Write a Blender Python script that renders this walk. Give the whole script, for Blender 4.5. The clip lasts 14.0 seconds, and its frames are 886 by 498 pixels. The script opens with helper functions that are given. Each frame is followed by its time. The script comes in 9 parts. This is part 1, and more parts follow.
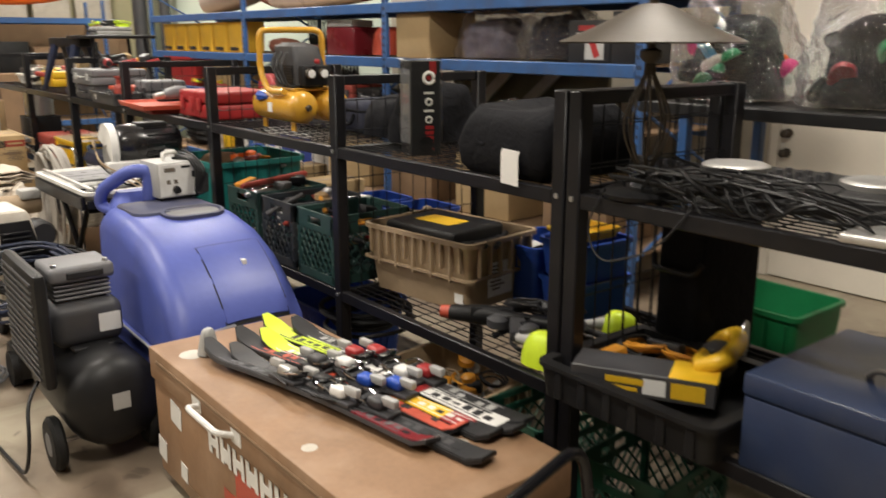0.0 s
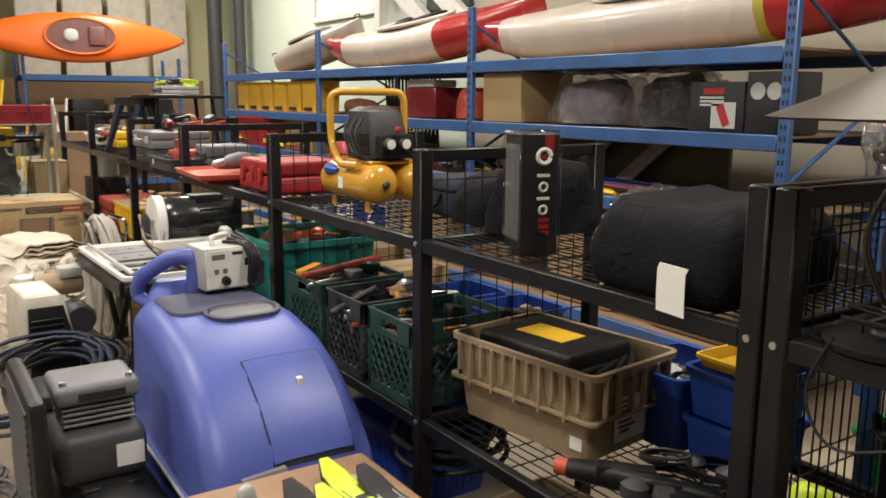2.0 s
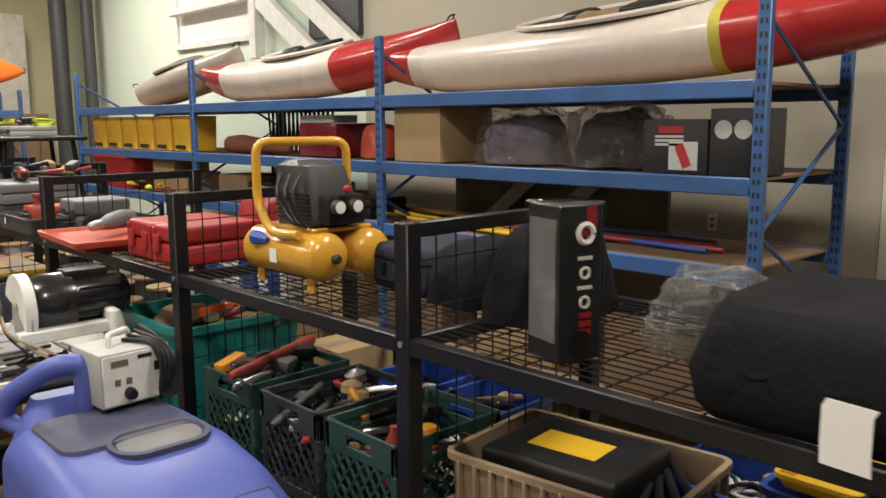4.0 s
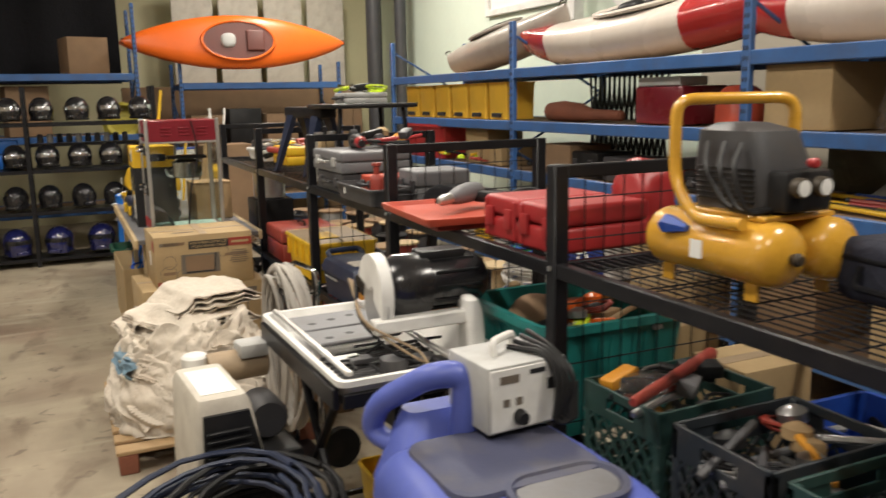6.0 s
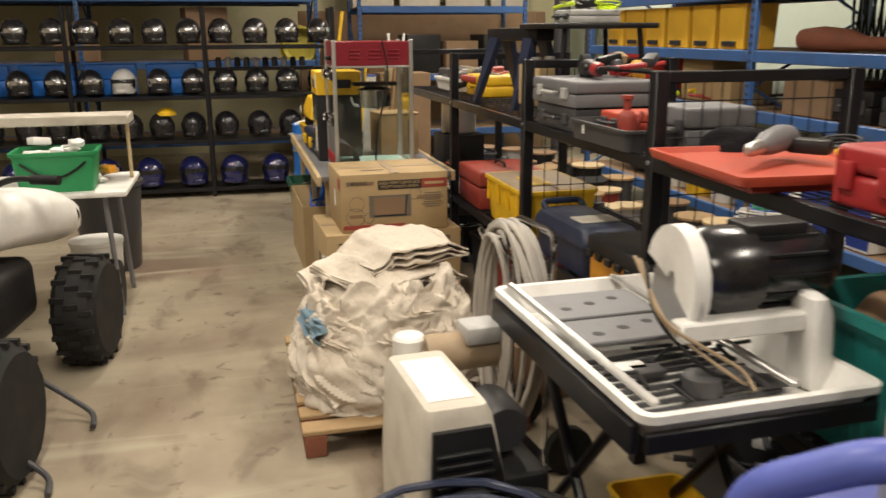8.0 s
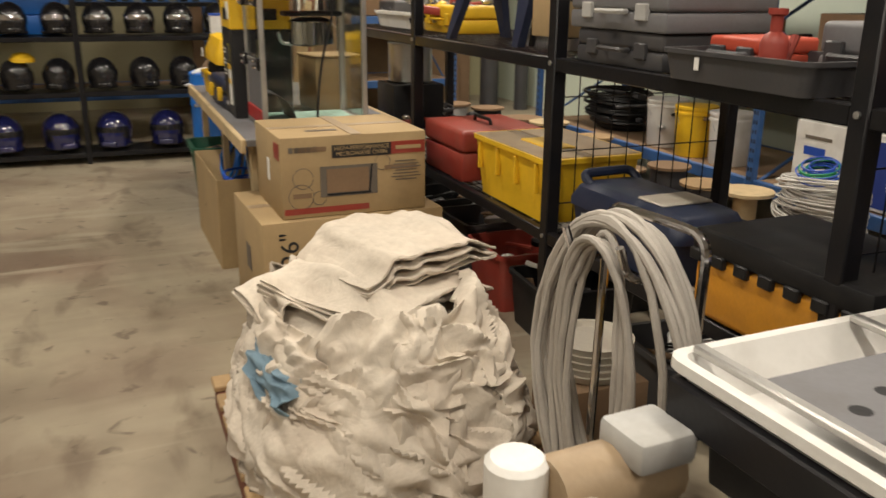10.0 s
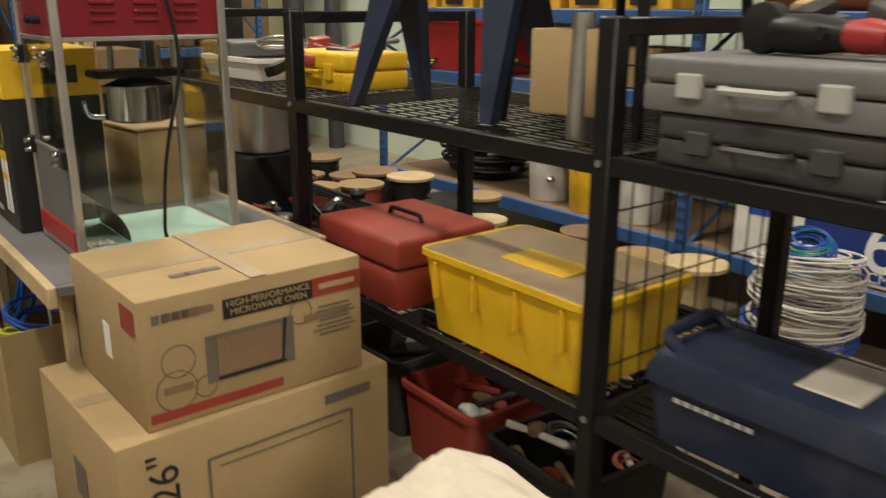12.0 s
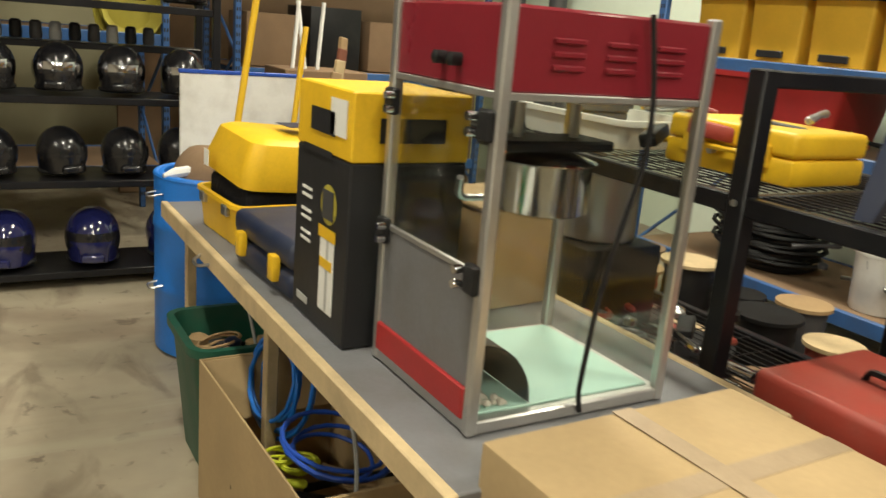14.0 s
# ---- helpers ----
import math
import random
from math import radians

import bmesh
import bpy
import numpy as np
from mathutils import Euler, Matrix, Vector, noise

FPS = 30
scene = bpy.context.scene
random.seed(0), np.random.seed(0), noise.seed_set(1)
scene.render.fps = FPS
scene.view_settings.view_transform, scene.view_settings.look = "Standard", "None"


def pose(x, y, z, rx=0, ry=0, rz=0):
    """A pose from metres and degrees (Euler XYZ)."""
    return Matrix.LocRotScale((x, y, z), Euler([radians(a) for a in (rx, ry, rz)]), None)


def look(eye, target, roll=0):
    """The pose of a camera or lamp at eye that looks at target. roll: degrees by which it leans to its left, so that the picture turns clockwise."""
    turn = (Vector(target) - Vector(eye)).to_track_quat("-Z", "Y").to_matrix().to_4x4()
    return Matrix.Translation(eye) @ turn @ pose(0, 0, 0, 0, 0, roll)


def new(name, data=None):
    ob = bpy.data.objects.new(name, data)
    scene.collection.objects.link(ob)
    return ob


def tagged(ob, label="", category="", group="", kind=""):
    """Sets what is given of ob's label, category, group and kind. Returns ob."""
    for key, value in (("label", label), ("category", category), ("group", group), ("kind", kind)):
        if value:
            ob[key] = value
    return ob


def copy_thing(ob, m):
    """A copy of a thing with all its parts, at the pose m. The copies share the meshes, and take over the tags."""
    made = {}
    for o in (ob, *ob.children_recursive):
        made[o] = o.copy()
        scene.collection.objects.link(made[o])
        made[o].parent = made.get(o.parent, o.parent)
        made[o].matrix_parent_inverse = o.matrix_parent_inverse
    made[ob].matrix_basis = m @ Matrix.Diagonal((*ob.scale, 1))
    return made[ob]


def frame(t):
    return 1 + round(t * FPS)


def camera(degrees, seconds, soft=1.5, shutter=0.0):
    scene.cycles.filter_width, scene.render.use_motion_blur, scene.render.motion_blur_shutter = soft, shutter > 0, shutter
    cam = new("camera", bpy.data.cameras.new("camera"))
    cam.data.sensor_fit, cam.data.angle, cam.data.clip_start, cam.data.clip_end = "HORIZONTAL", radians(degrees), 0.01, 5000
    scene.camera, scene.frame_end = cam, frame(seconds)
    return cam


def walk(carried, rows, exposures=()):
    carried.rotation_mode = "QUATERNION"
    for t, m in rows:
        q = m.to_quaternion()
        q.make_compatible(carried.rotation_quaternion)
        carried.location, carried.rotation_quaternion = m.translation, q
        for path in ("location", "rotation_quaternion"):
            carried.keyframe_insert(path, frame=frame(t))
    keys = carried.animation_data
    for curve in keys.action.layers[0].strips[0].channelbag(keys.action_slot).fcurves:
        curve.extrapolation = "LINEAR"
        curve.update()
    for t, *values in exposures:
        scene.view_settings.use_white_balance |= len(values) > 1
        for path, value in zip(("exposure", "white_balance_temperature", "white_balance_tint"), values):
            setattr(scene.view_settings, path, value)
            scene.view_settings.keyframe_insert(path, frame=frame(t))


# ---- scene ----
cam = camera(56.4, 14.0, shutter=0.5)
PATH = [
    (0, (0.045, 0.209, 1.724), (1.249, 1.727, 1.231), 0.0),
    (0.5, (0.248, 0.321, 1.721), (1.301, 1.966, 1.295), 1.0),
    (1, (0.368, 0.458, 1.723), (1.306, 2.181, 1.333), 1.0),
    (1.5, (0.395, 0.695, 1.722), (1.353, 2.41, 1.344), 0.9),
    (2, (0.436, 0.947, 1.748), (1.524, 2.586, 1.387), 0.4),
    (2.2, (0.456, 1.014, 1.755), (1.558, 2.645, 1.399), 0.3),
    (4.3, (0.568, 1.895, 1.838), (1.939, 3.32, 1.537), -0.4),
    (4.5, (0.6, 2.004, 1.824), (1.94, 3.46, 1.534), -0.1),
    (5, (0.655, 2.225, 1.814), (1.775, 3.857, 1.529), -0.5),
    (5.5, (0.664, 2.404, 1.8), (1.6, 4.143, 1.479), -1.0),
    (6, (0.554, 2.541, 1.788), (1.371, 4.33, 1.426), -1.1),
    (6.5, (0.463, 2.764, 1.786), (1.227, 4.564, 1.37), -1.8),
    (7, (0.467, 2.966, 1.753), (1.159, 4.781, 1.275), -1.6),
    (7.5, (0.527, 3.241, 1.735), (1.091, 5.095, 1.241), -1.0),
    (8, (0.472, 3.484, 1.708), (0.942, 5.361, 1.201), -0.3),
    (8.2, (0.429, 3.613, 1.712), (0.889, 5.489, 1.193), -0.4),
    (10.3, (0.401, 5.102, 1.481), (1.222, 6.813, 0.849), 0.3),
    (10.5, (0.374, 5.238, 1.5), (1.267, 6.907, 0.856), -0.1),
    (11, (0.496, 5.631, 1.56), (1.47, 7.26, 0.93), -0.9),
    (11.5, (0.48, 6.006, 1.596), (1.554, 7.589, 1.013), -0.7),
    (12, (0.471, 6.38, 1.595), (1.663, 7.882, 1.026), 0.2),
    (12.5, (0.474, 6.762, 1.593), (1.552, 8.351, 1.034), -0.1),
    (13, (0.455, 7.143, 1.609), (1.414, 8.81, 1.057), 1.7),
    (13.5, (0.335, 7.485, 1.63), (1.315, 9.145, 1.097), 2.5),
    (14, (0.273, 7.764, 1.601), (1.262, 9.424, 1.086), 4.9),
]
walk(cam, [(t, look(eye, target, roll)) for t, eye, target, roll in PATH],
     [(0, 0.22, 6200, 10), (4.5, 0.04, 6150, 9), (7.5, 0.0, 6450, 10), (8, 0.0, 6500, 10), (10.5, -0.2, 6500, 10), (12, -0.2, 6500, 5), (13, 0.05, 6500, 3), (14, 0.16, 6500, 1)])

# ---- world and light ----
world = bpy.data.worlds.new("world")
scene.world = world
world.use_nodes = True
world.node_tree.nodes["Background"].inputs[0].default_value = (0.9, 0.95, 1.0, 1)
world.node_tree.nodes["Background"].inputs[1].default_value = 0.02

# The last lamp is added only to brighten the far end of the east wall.
LAMPS = [(0.2, 1.0), (0.2, 5.2), (0.2, 9.4), (3.4, 2.6), (3.4, 7.4), (3.4, 11.2), (-3.4, 4.0), (-3.4, 9.5), (3.7, 12.9)]
LAMP_Z = 4.6
for lx, ly in LAMPS:
    data = bpy.data.lights.new("bay_lamp", "AREA")
    data.shape, data.size, data.size_y = "RECTANGLE", 0.3, 1.2
    data.energy, data.color = 104, (1.0, 0.905, 0.77)
    lamp = new("bay_lamp", data)
    lamp.matrix_basis = pose(lx, ly, LAMP_Z - 0.06)

# ---- materials ----
def material(name, color, rough=0.5, metal=0.0, var=0.18, scale=14.0, bump=0.12, dirt=0.0, dirt_color=(0.10, 0.08, 0.06), coat=0.0, alpha=1.0, transmission=0.0, wrinkle=0.0):
    """A node material with two scales of variation, per-object variation, dirt patches and a fine relief."""
    m = bpy.data.materials.new(name)
    m.use_nodes = True
    nt = m.node_tree
    n, l = nt.nodes, nt.links
    b = n["Principled BSDF"]
    tc = n.new("ShaderNodeTexCoord")
    fine = n.new("ShaderNodeTexNoise")
    fine.inputs["Scale"].default_value, fine.inputs["Detail"].default_value = scale * 6, 6
    big = n.new("ShaderNodeTexNoise")
    big.inputs["Scale"].default_value, big.inputs["Detail"].default_value = scale * 0.35, 4
    for t in (fine, big):
        l.new(tc.outputs["Object"], t.inputs["Vector"])
    mixn = n.new("ShaderNodeMath")
    mixn.operation = "MULTIPLY_ADD"
    l.new(fine.outputs["Fac"], mixn.inputs[0])
    mixn.inputs[1].default_value = 0.4
    l.new(big.outputs["Fac"], mixn.inputs[2])
    info = n.new("ShaderNodeObjectInfo")
    rnd = n.new("ShaderNodeMath")
    rnd.operation = "MULTIPLY_ADD"
    l.new(info.outputs["Random"], rnd.inputs[0])
    rnd.inputs[1].default_value = 0.2
    l.new(mixn.outputs[0], rnd.inputs[2])
    ramp = n.new("ShaderNodeMapRange")
    ramp.inputs["From Min"].default_value, ramp.inputs["From Max"].default_value = 0.4, 1.15
    ramp.inputs["To Min"].default_value, ramp.inputs["To Max"].default_value = 1 - var, 1 + var
    l.new(rnd.outputs[0], ramp.inputs["Value"])
    mul = n.new("ShaderNodeVectorMath")
    mul.operation = "SCALE"
    mul.inputs[0].default_value = color[:3]
    l.new(ramp.outputs[0], mul.inputs["Scale"])
    col = mul.outputs[0]
    if dirt > 0:
        dn = n.new("ShaderNodeTexNoise")
        dn.inputs["Scale"].default_value, dn.inputs["Detail"].default_value = scale * 0.6, 8
        l.new(tc.outputs["Object"], dn.inputs["Vector"])
        dr = n.new("ShaderNodeMapRange")
        dr.inputs["From Min"].default_value, dr.inputs["From Max"].default_value = 0.46, 0.72
        dr.inputs["To Max"].default_value = dirt
        l.new(dn.outputs["Fac"], dr.inputs["Value"])
        mx = n.new("ShaderNodeMix")
        mx.data_type = "RGBA"
        l.new(dr.outputs[0], mx.inputs[0])
        l.new(col, mx.inputs[6])
        mx.inputs[7].default_value = (*dirt_color, 1)
        col = mx.outputs[2]
    l.new(col, b.inputs["Base Color"])
    rr = n.new("ShaderNodeMapRange")
    rr.inputs["To Min"].default_value, rr.inputs["To Max"].default_value = max(0.02, rough - 0.12), min(1, rough + 0.12)
    l.new(big.outputs["Fac"], rr.inputs["Value"])
    l.new(rr.outputs[0], b.inputs["Roughness"])
    b.inputs["Metallic"].default_value = metal
    b.inputs["Coat Weight"].default_value = coat
    b.inputs["Coat Roughness"].default_value = 0.15
    b.inputs["Alpha"].default_value = alpha
    b.inputs["Transmission Weight"].default_value = transmission
    if bump > 0:
        bp = n.new("ShaderNodeBump")
        bp.inputs["Strength"].default_value, bp.inputs["Distance"].default_value = bump, 0.004
        l.new(fine.outputs["Fac"], bp.inputs["Height"])
        l.new(bp.outputs[0], b.inputs["Normal"])
        if wrinkle > 0:
            wn = n.new("ShaderNodeTexNoise")
            wn.inputs["Scale"].default_value, wn.inputs["Detail"].default_value, wn.inputs["Distortion"].default_value = 9, 5, 1.6
            l.new(tc.outputs["Object"], wn.inputs["Vector"])
            wb2 = n.new("ShaderNodeBump")
            wb2.inputs["Strength"].default_value, wb2.inputs["Distance"].default_value = wrinkle, 0.03
            l.new(wn.outputs["Fac"], wb2.inputs["Height"])
            l.new(wb2.outputs[0], bp.inputs["Normal"])
    return m


def paint(name, rgb, rough=0.45, **k):
    return material(name, rgb, rough, **k)


M = {
    "black_steel": material("black_steel", (0.008, 0.008, 0.010), 0.36, 0.0, 0.3, dirt=0.12, dirt_color=(0.05, 0.04, 0.035)),
    "wire": material("wire", (0.012, 0.012, 0.014), 0.35),
    "blue_steel": material("blue_steel", (0.035, 0.10, 0.27), 0.42, 0.0, 0.25, dirt=0.4, dirt_color=(0.06, 0.07, 0.10)),
    "steel": material("steel", (0.5, 0.5, 0.5), 0.32, 0.9, 0.2),
    "chrome": material("chrome", (0.62, 0.62, 0.64), 0.08, 1.0, 0.1, bump=0.02),
    "alu": material("alu", (0.55, 0.54, 0.52), 0.38, 0.85, 0.15),
    "black": material("black", (0.012, 0.012, 0.013), 0.45, dirt=0.15, dirt_color=(0.06, 0.055, 0.05)),
    "black_gloss": material("black_gloss", (0.009, 0.009, 0.011), 0.24, bump=0.04, coat=0.25, dirt=0.25, dirt_color=(0.09, 0.08, 0.07)),
    "rubber": material("rubber", (0.014, 0.014, 0.014), 0.7, dirt=0.2, dirt_color=(0.07, 0.06, 0.05)),
    "black_cloth": material("black_cloth", (0.010, 0.010, 0.012), 0.85, bump=0.5, wrinkle=0.35),
    "grey": material("grey", (0.16, 0.16, 0.17), 0.5, dirt=0.3),
    "dark_grey": material("dark_grey", (0.05, 0.05, 0.055), 0.5, dirt=0.25),
    "light_grey": material("light_grey", (0.42, 0.42, 0.41), 0.5, dirt=0.3, dirt_color=(0.2, 0.17, 0.13)),
    "beige": material("beige", (0.52, 0.48, 0.41), 0.5, dirt=0.35, dirt_color=(0.25, 0.2, 0.15)),
    "white": material("white", (0.75, 0.74, 0.71), 0.45, var=0.08, dirt=0.3, dirt_color=(0.35, 0.31, 0.26)),
    "paper": material("paper", (0.78, 0.77, 0.74), 0.7, var=0.06),
    "scrub_blue": material("scrub_blue", (0.085, 0.115, 0.42), 0.42, var=0.14, scale=6, dirt=0.35, dirt_color=(0.06, 0.07, 0.2)),
    "scrub_dark": material("scrub_dark", (0.055, 0.06, 0.11), 0.6, dirt=0.6, dirt_color=(0.11, 0.10, 0.10)),
    "tan_plastic": material("tan_plastic", (0.34, 0.25, 0.155), 0.5, dirt=0.35, dirt_color=(0.16, 0.11, 0.07)),
    "chest_brown": material("chest_brown", (0.30, 0.175, 0.095), 0.55, var=0.3, scale=7, dirt=0.7, dirt_color=(0.42, 0.28, 0.18)),
    "cardboard": material("cardboard", (0.40, 0.285, 0.145), 0.85, var=0.15, scale=9, dirt=0.2, dirt_color=(0.25, 0.16, 0.09)),
    "cardboard_dark": material("cardboard_dark", (0.22, 0.14, 0.08), 0.9),
    "canvas": material("canvas", (0.58, 0.515, 0.43), 0.95, var=0.28, scale=8, bump=0.4, wrinkle=0.3, dirt=0.45, dirt_color=(0.40, 0.32, 0.25)),
    "wood": material("wood", (0.36, 0.24, 0.12), 0.7, var=0.25, scale=10, dirt=0.4, dirt_color=(0.2, 0.13, 0.07)),
    "pale_wood": material("pale_wood", (0.55, 0.42, 0.24), 0.6, var=0.2, dirt=0.3),
    "red_wood": material("red_wood", (0.20, 0.07, 0.04), 0.8, var=0.3),
    "yellow": material("yellow", (0.78, 0.48, 0.02), 0.42, dirt=0.15, dirt_color=(0.35, 0.2, 0.03)),
    "bin_yellow": material("bin_yellow", (0.78, 0.46, 0.04), 0.5, var=0.12),
    "comp_yellow": material("comp_yellow", (0.62, 0.33, 0.035), 0.25, coat=0.5, dirt=0.15, dirt_color=(0.3, 0.15, 0.03)),
    "neon": material("neon", (0.62, 0.80, 0.03), 0.4),
    "red": material("red", (0.34, 0.022, 0.024), 0.42, dirt=0.2, dirt_color=(0.2, 0.03, 0.03)),
    "dull_red": material("dull_red", (0.30, 0.042, 0.028), 0.5, dirt=0.4, dirt_color=(0.24, 0.09, 0.07)),
    "maroon": material("maroon", (0.20, 0.015, 0.025), 0.3, var=0.1),
    "orange_red": material("orange_red", (0.50, 0.075, 0.04), 0.45, dirt=0.25, dirt_color=(0.3, 0.08, 0.05)),
    "orange": material("orange", (0.74, 0.13, 0.01), 0.32, var=0.1, scale=4, dirt=0.12, dirt_color=(0.4, 0.1, 0.03)),
    "amber": material("amber", (0.62, 0.27, 0.02), 0.5, dirt=0.2),
    "teal": material("teal", (0.015, 0.19, 0.175), 0.5, dirt=0.2, dirt_color=(0.02, 0.08, 0.08)),
    "green_crate": material("green_crate", (0.017, 0.050, 0.044), 0.5, dirt=0.3, dirt_color=(0.06, 0.07, 0.06)),
    "dark_crate": material("dark_crate", (0.022, 0.028, 0.035), 0.5, dirt=0.3),
    "green": material("green", (0.015, 0.24, 0.08), 0.5, dirt=0.15, dirt_color=(0.01, 0.09, 0.03)),
    "dark_green": material("dark_green", (0.012, 0.075, 0.045), 0.5, dirt=0.25),
    "blue": material("blue", (0.02, 0.075, 0.42), 0.45, dirt=0.15, dirt_color=(0.01, 0.03, 0.15)),
    "drum_blue": material("drum_blue", (0.02, 0.17, 0.62), 0.4, dirt=0.2, dirt_color=(0.02, 0.06, 0.2)),
    "navy": material("navy", (0.013, 0.021, 0.052), 0.45, dirt=0.3, dirt_color=(0.07, 0.07, 0.08)),
    "slate": material("slate", (0.028, 0.03, 0.045), 0.85, bump=0.5, wrinkle=0.5),
    "skin_white": material("skin_white", (0.60, 0.54, 0.48), 0.28, var=0.1, scale=4, dirt=0.3, dirt_color=(0.45, 0.36, 0.28), coat=0.4),
    "hull_grey": material("hull_grey", (0.36, 0.32, 0.28), 0.35, var=0.15, scale=4, dirt=0.3),
    "hull_red": material("hull_red", (0.33, 0.02, 0.02), 0.25, coat=0.5),
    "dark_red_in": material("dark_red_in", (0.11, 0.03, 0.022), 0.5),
    "wall_right": material("wall_right", (0.40, 0.36, 0.29), 0.85, var=0.06, scale=3, bump=0.25),
    "wall_far": material("wall_far", (0.56, 0.52, 0.33), 0.85, var=0.07, scale=3, bump=0.25),
    "wall_green": material("wall_green", (0.66, 0.74, 0.63), 0.85, var=0.06, scale=3, bump=0.25),
    "ceiling": material("ceiling", (0.42, 0.41, 0.38), 0.9),
    "door_paint": material("door_paint", (0.74, 0.69, 0.60), 0.5, var=0.06),
    "green_dark_tarp": material("green_dark_tarp", (0.06, 0.075, 0.055), 0.7, bump=0.4),
    "mint": material("mint", (0.45, 0.68, 0.60), 0.4, var=0.08),
    "cable_grey": material("cable_grey", (0.40, 0.37, 0.33), 0.6, dirt=0.3, dirt_color=(0.2, 0.17, 0.14)),
    "cable_white": material("cable_white", (0.62, 0.60, 0.56), 0.55),
    "purple": material("purple", (0.012, 0.014, 0.075), 0.08, coat=1.0, bump=0.0),
    "brass": material("brass", (0.052, 0.040, 0.027), 0.5, 0.2, dirt=0.3, dirt_color=(0.08, 0.06, 0.04)),
    "lime_label": material("lime_label", (0.72, 0.78, 0.05), 0.5),
    "olive_yellow": material("olive_yellow", (0.42, 0.36, 0.05), 0.6),
    "pink": material("pink", (0.75, 0.03, 0.22), 0.6),
    "pale_blue": material("pale_blue", (0.17, 0.26, 0.33), 0.9, var=0.2, scale=8, bump=0.4, wrinkle=0.2),
    "sky_blue": material("sky_blue", (0.12, 0.35, 0.62), 0.6),
    "print_black": material("print_black", (0.02, 0.02, 0.022), 0.5, var=0.05),
    "steel_navy": material("steel_navy", (0.022, 0.036, 0.085), 0.36, var=0.2, dirt=0.3, dirt_color=(0.06, 0.07, 0.10)),
    "deep_blue": material("deep_blue", (0.014, 0.034, 0.19), 0.5, var=0.1),
    "lilac": material("lilac", (0.20, 0.18, 0.23), 0.7, var=0.5, scale=20, wrinkle=0.4),
    "olive_tarp": material("olive_tarp", (0.15, 0.15, 0.105), 0.6, var=0.25, bump=0.4, wrinkle=0.3),
    "print_grey": material("print_grey", (0.14, 0.115, 0.09), 0.7),
}


def floor_material():
    """Concrete with wide stains, pale worn lanes, fine grain and hairline relief."""
    m = material("concrete", (0.30, 0.255, 0.185), 0.42, var=0.34, scale=1.6, bump=0.15, dirt=0.65, dirt_color=(0.17, 0.12, 0.09))
    nt = m.node_tree
    n, l = nt.nodes, nt.links
    b = n["Principled BSDF"]
    src = b.inputs["Base Color"].links[0].from_socket
    tc = n.new("ShaderNodeTexCoord")
    mp = n.new("ShaderNodeMapping")
    mp.inputs["Scale"].default_value = (0.35, 2.2, 1)
    l.new(tc.outputs["Object"], mp.inputs[0])
    st = n.new("ShaderNodeTexNoise")
    st.inputs["Scale"].default_value, st.inputs["Detail"].default_value, st.inputs["Distortion"].default_value = 0.9, 7, 0.8
    l.new(mp.outputs[0], st.inputs["Vector"])
    rp = n.new("ShaderNodeMapRange")
    rp.inputs["From Min"].default_value, rp.inputs["From Max"].default_value, rp.inputs["To Max"].default_value = 0.5, 0.68, 0.55
    l.new(st.outputs["Fac"], rp.inputs["Value"])
    mx = n.new("ShaderNodeMix")
    mx.data_type = "RGBA"
    l.new(rp.outputs[0], mx.inputs[0])
    l.new(src, mx.inputs[6])
    mx.inputs[7].default_value = (0.42, 0.37, 0.275, 1)
    old = mx.outputs[2]
    for scale, lo, hi, fac, rgb, stretch in ((0.55, 0.50, 0.60, 0.65, (0.175, 0.122, 0.088, 1), (1, 1, 1)), (2.6, 0.56, 0.66, 0.5, (0.12, 0.085, 0.06, 1), (1.6, 0.7, 1)), (9.0, 0.62, 0.70, 0.6, (0.09, 0.065, 0.05, 1), (1, 1, 1)), (1.3, 0.57, 0.64, 0.55, (0.40, 0.36, 0.27, 1), (0.4, 3.0, 1))):
        m2 = n.new("ShaderNodeMapping")
        m2.inputs["Scale"].default_value = stretch
        m2.inputs["Location"].default_value = (scale * 3, scale, 0)
        l.new(tc.outputs["Object"], m2.inputs[0])
        s2 = n.new("ShaderNodeTexNoise")
        s2.inputs["Scale"].default_value, s2.inputs["Detail"].default_value, s2.inputs["Distortion"].default_value = scale, 8, 0.6
        l.new(m2.outputs[0], s2.inputs["Vector"])
        r2 = n.new("ShaderNodeMapRange")
        r2.inputs["From Min"].default_value, r2.inputs["From Max"].default_value, r2.inputs["To Max"].default_value = lo, hi, fac
        l.new(s2.outputs["Fac"], r2.inputs["Value"])
        x2 = n.new("ShaderNodeMix")
        x2.data_type = "RGBA"
        l.new(r2.outputs[0], x2.inputs[0])
        l.new(old, x2.inputs[6])
        x2.inputs[7].default_value = rgb
        old = x2.outputs[2]
    l.new(old, b.inputs["Base Color"])
    return m


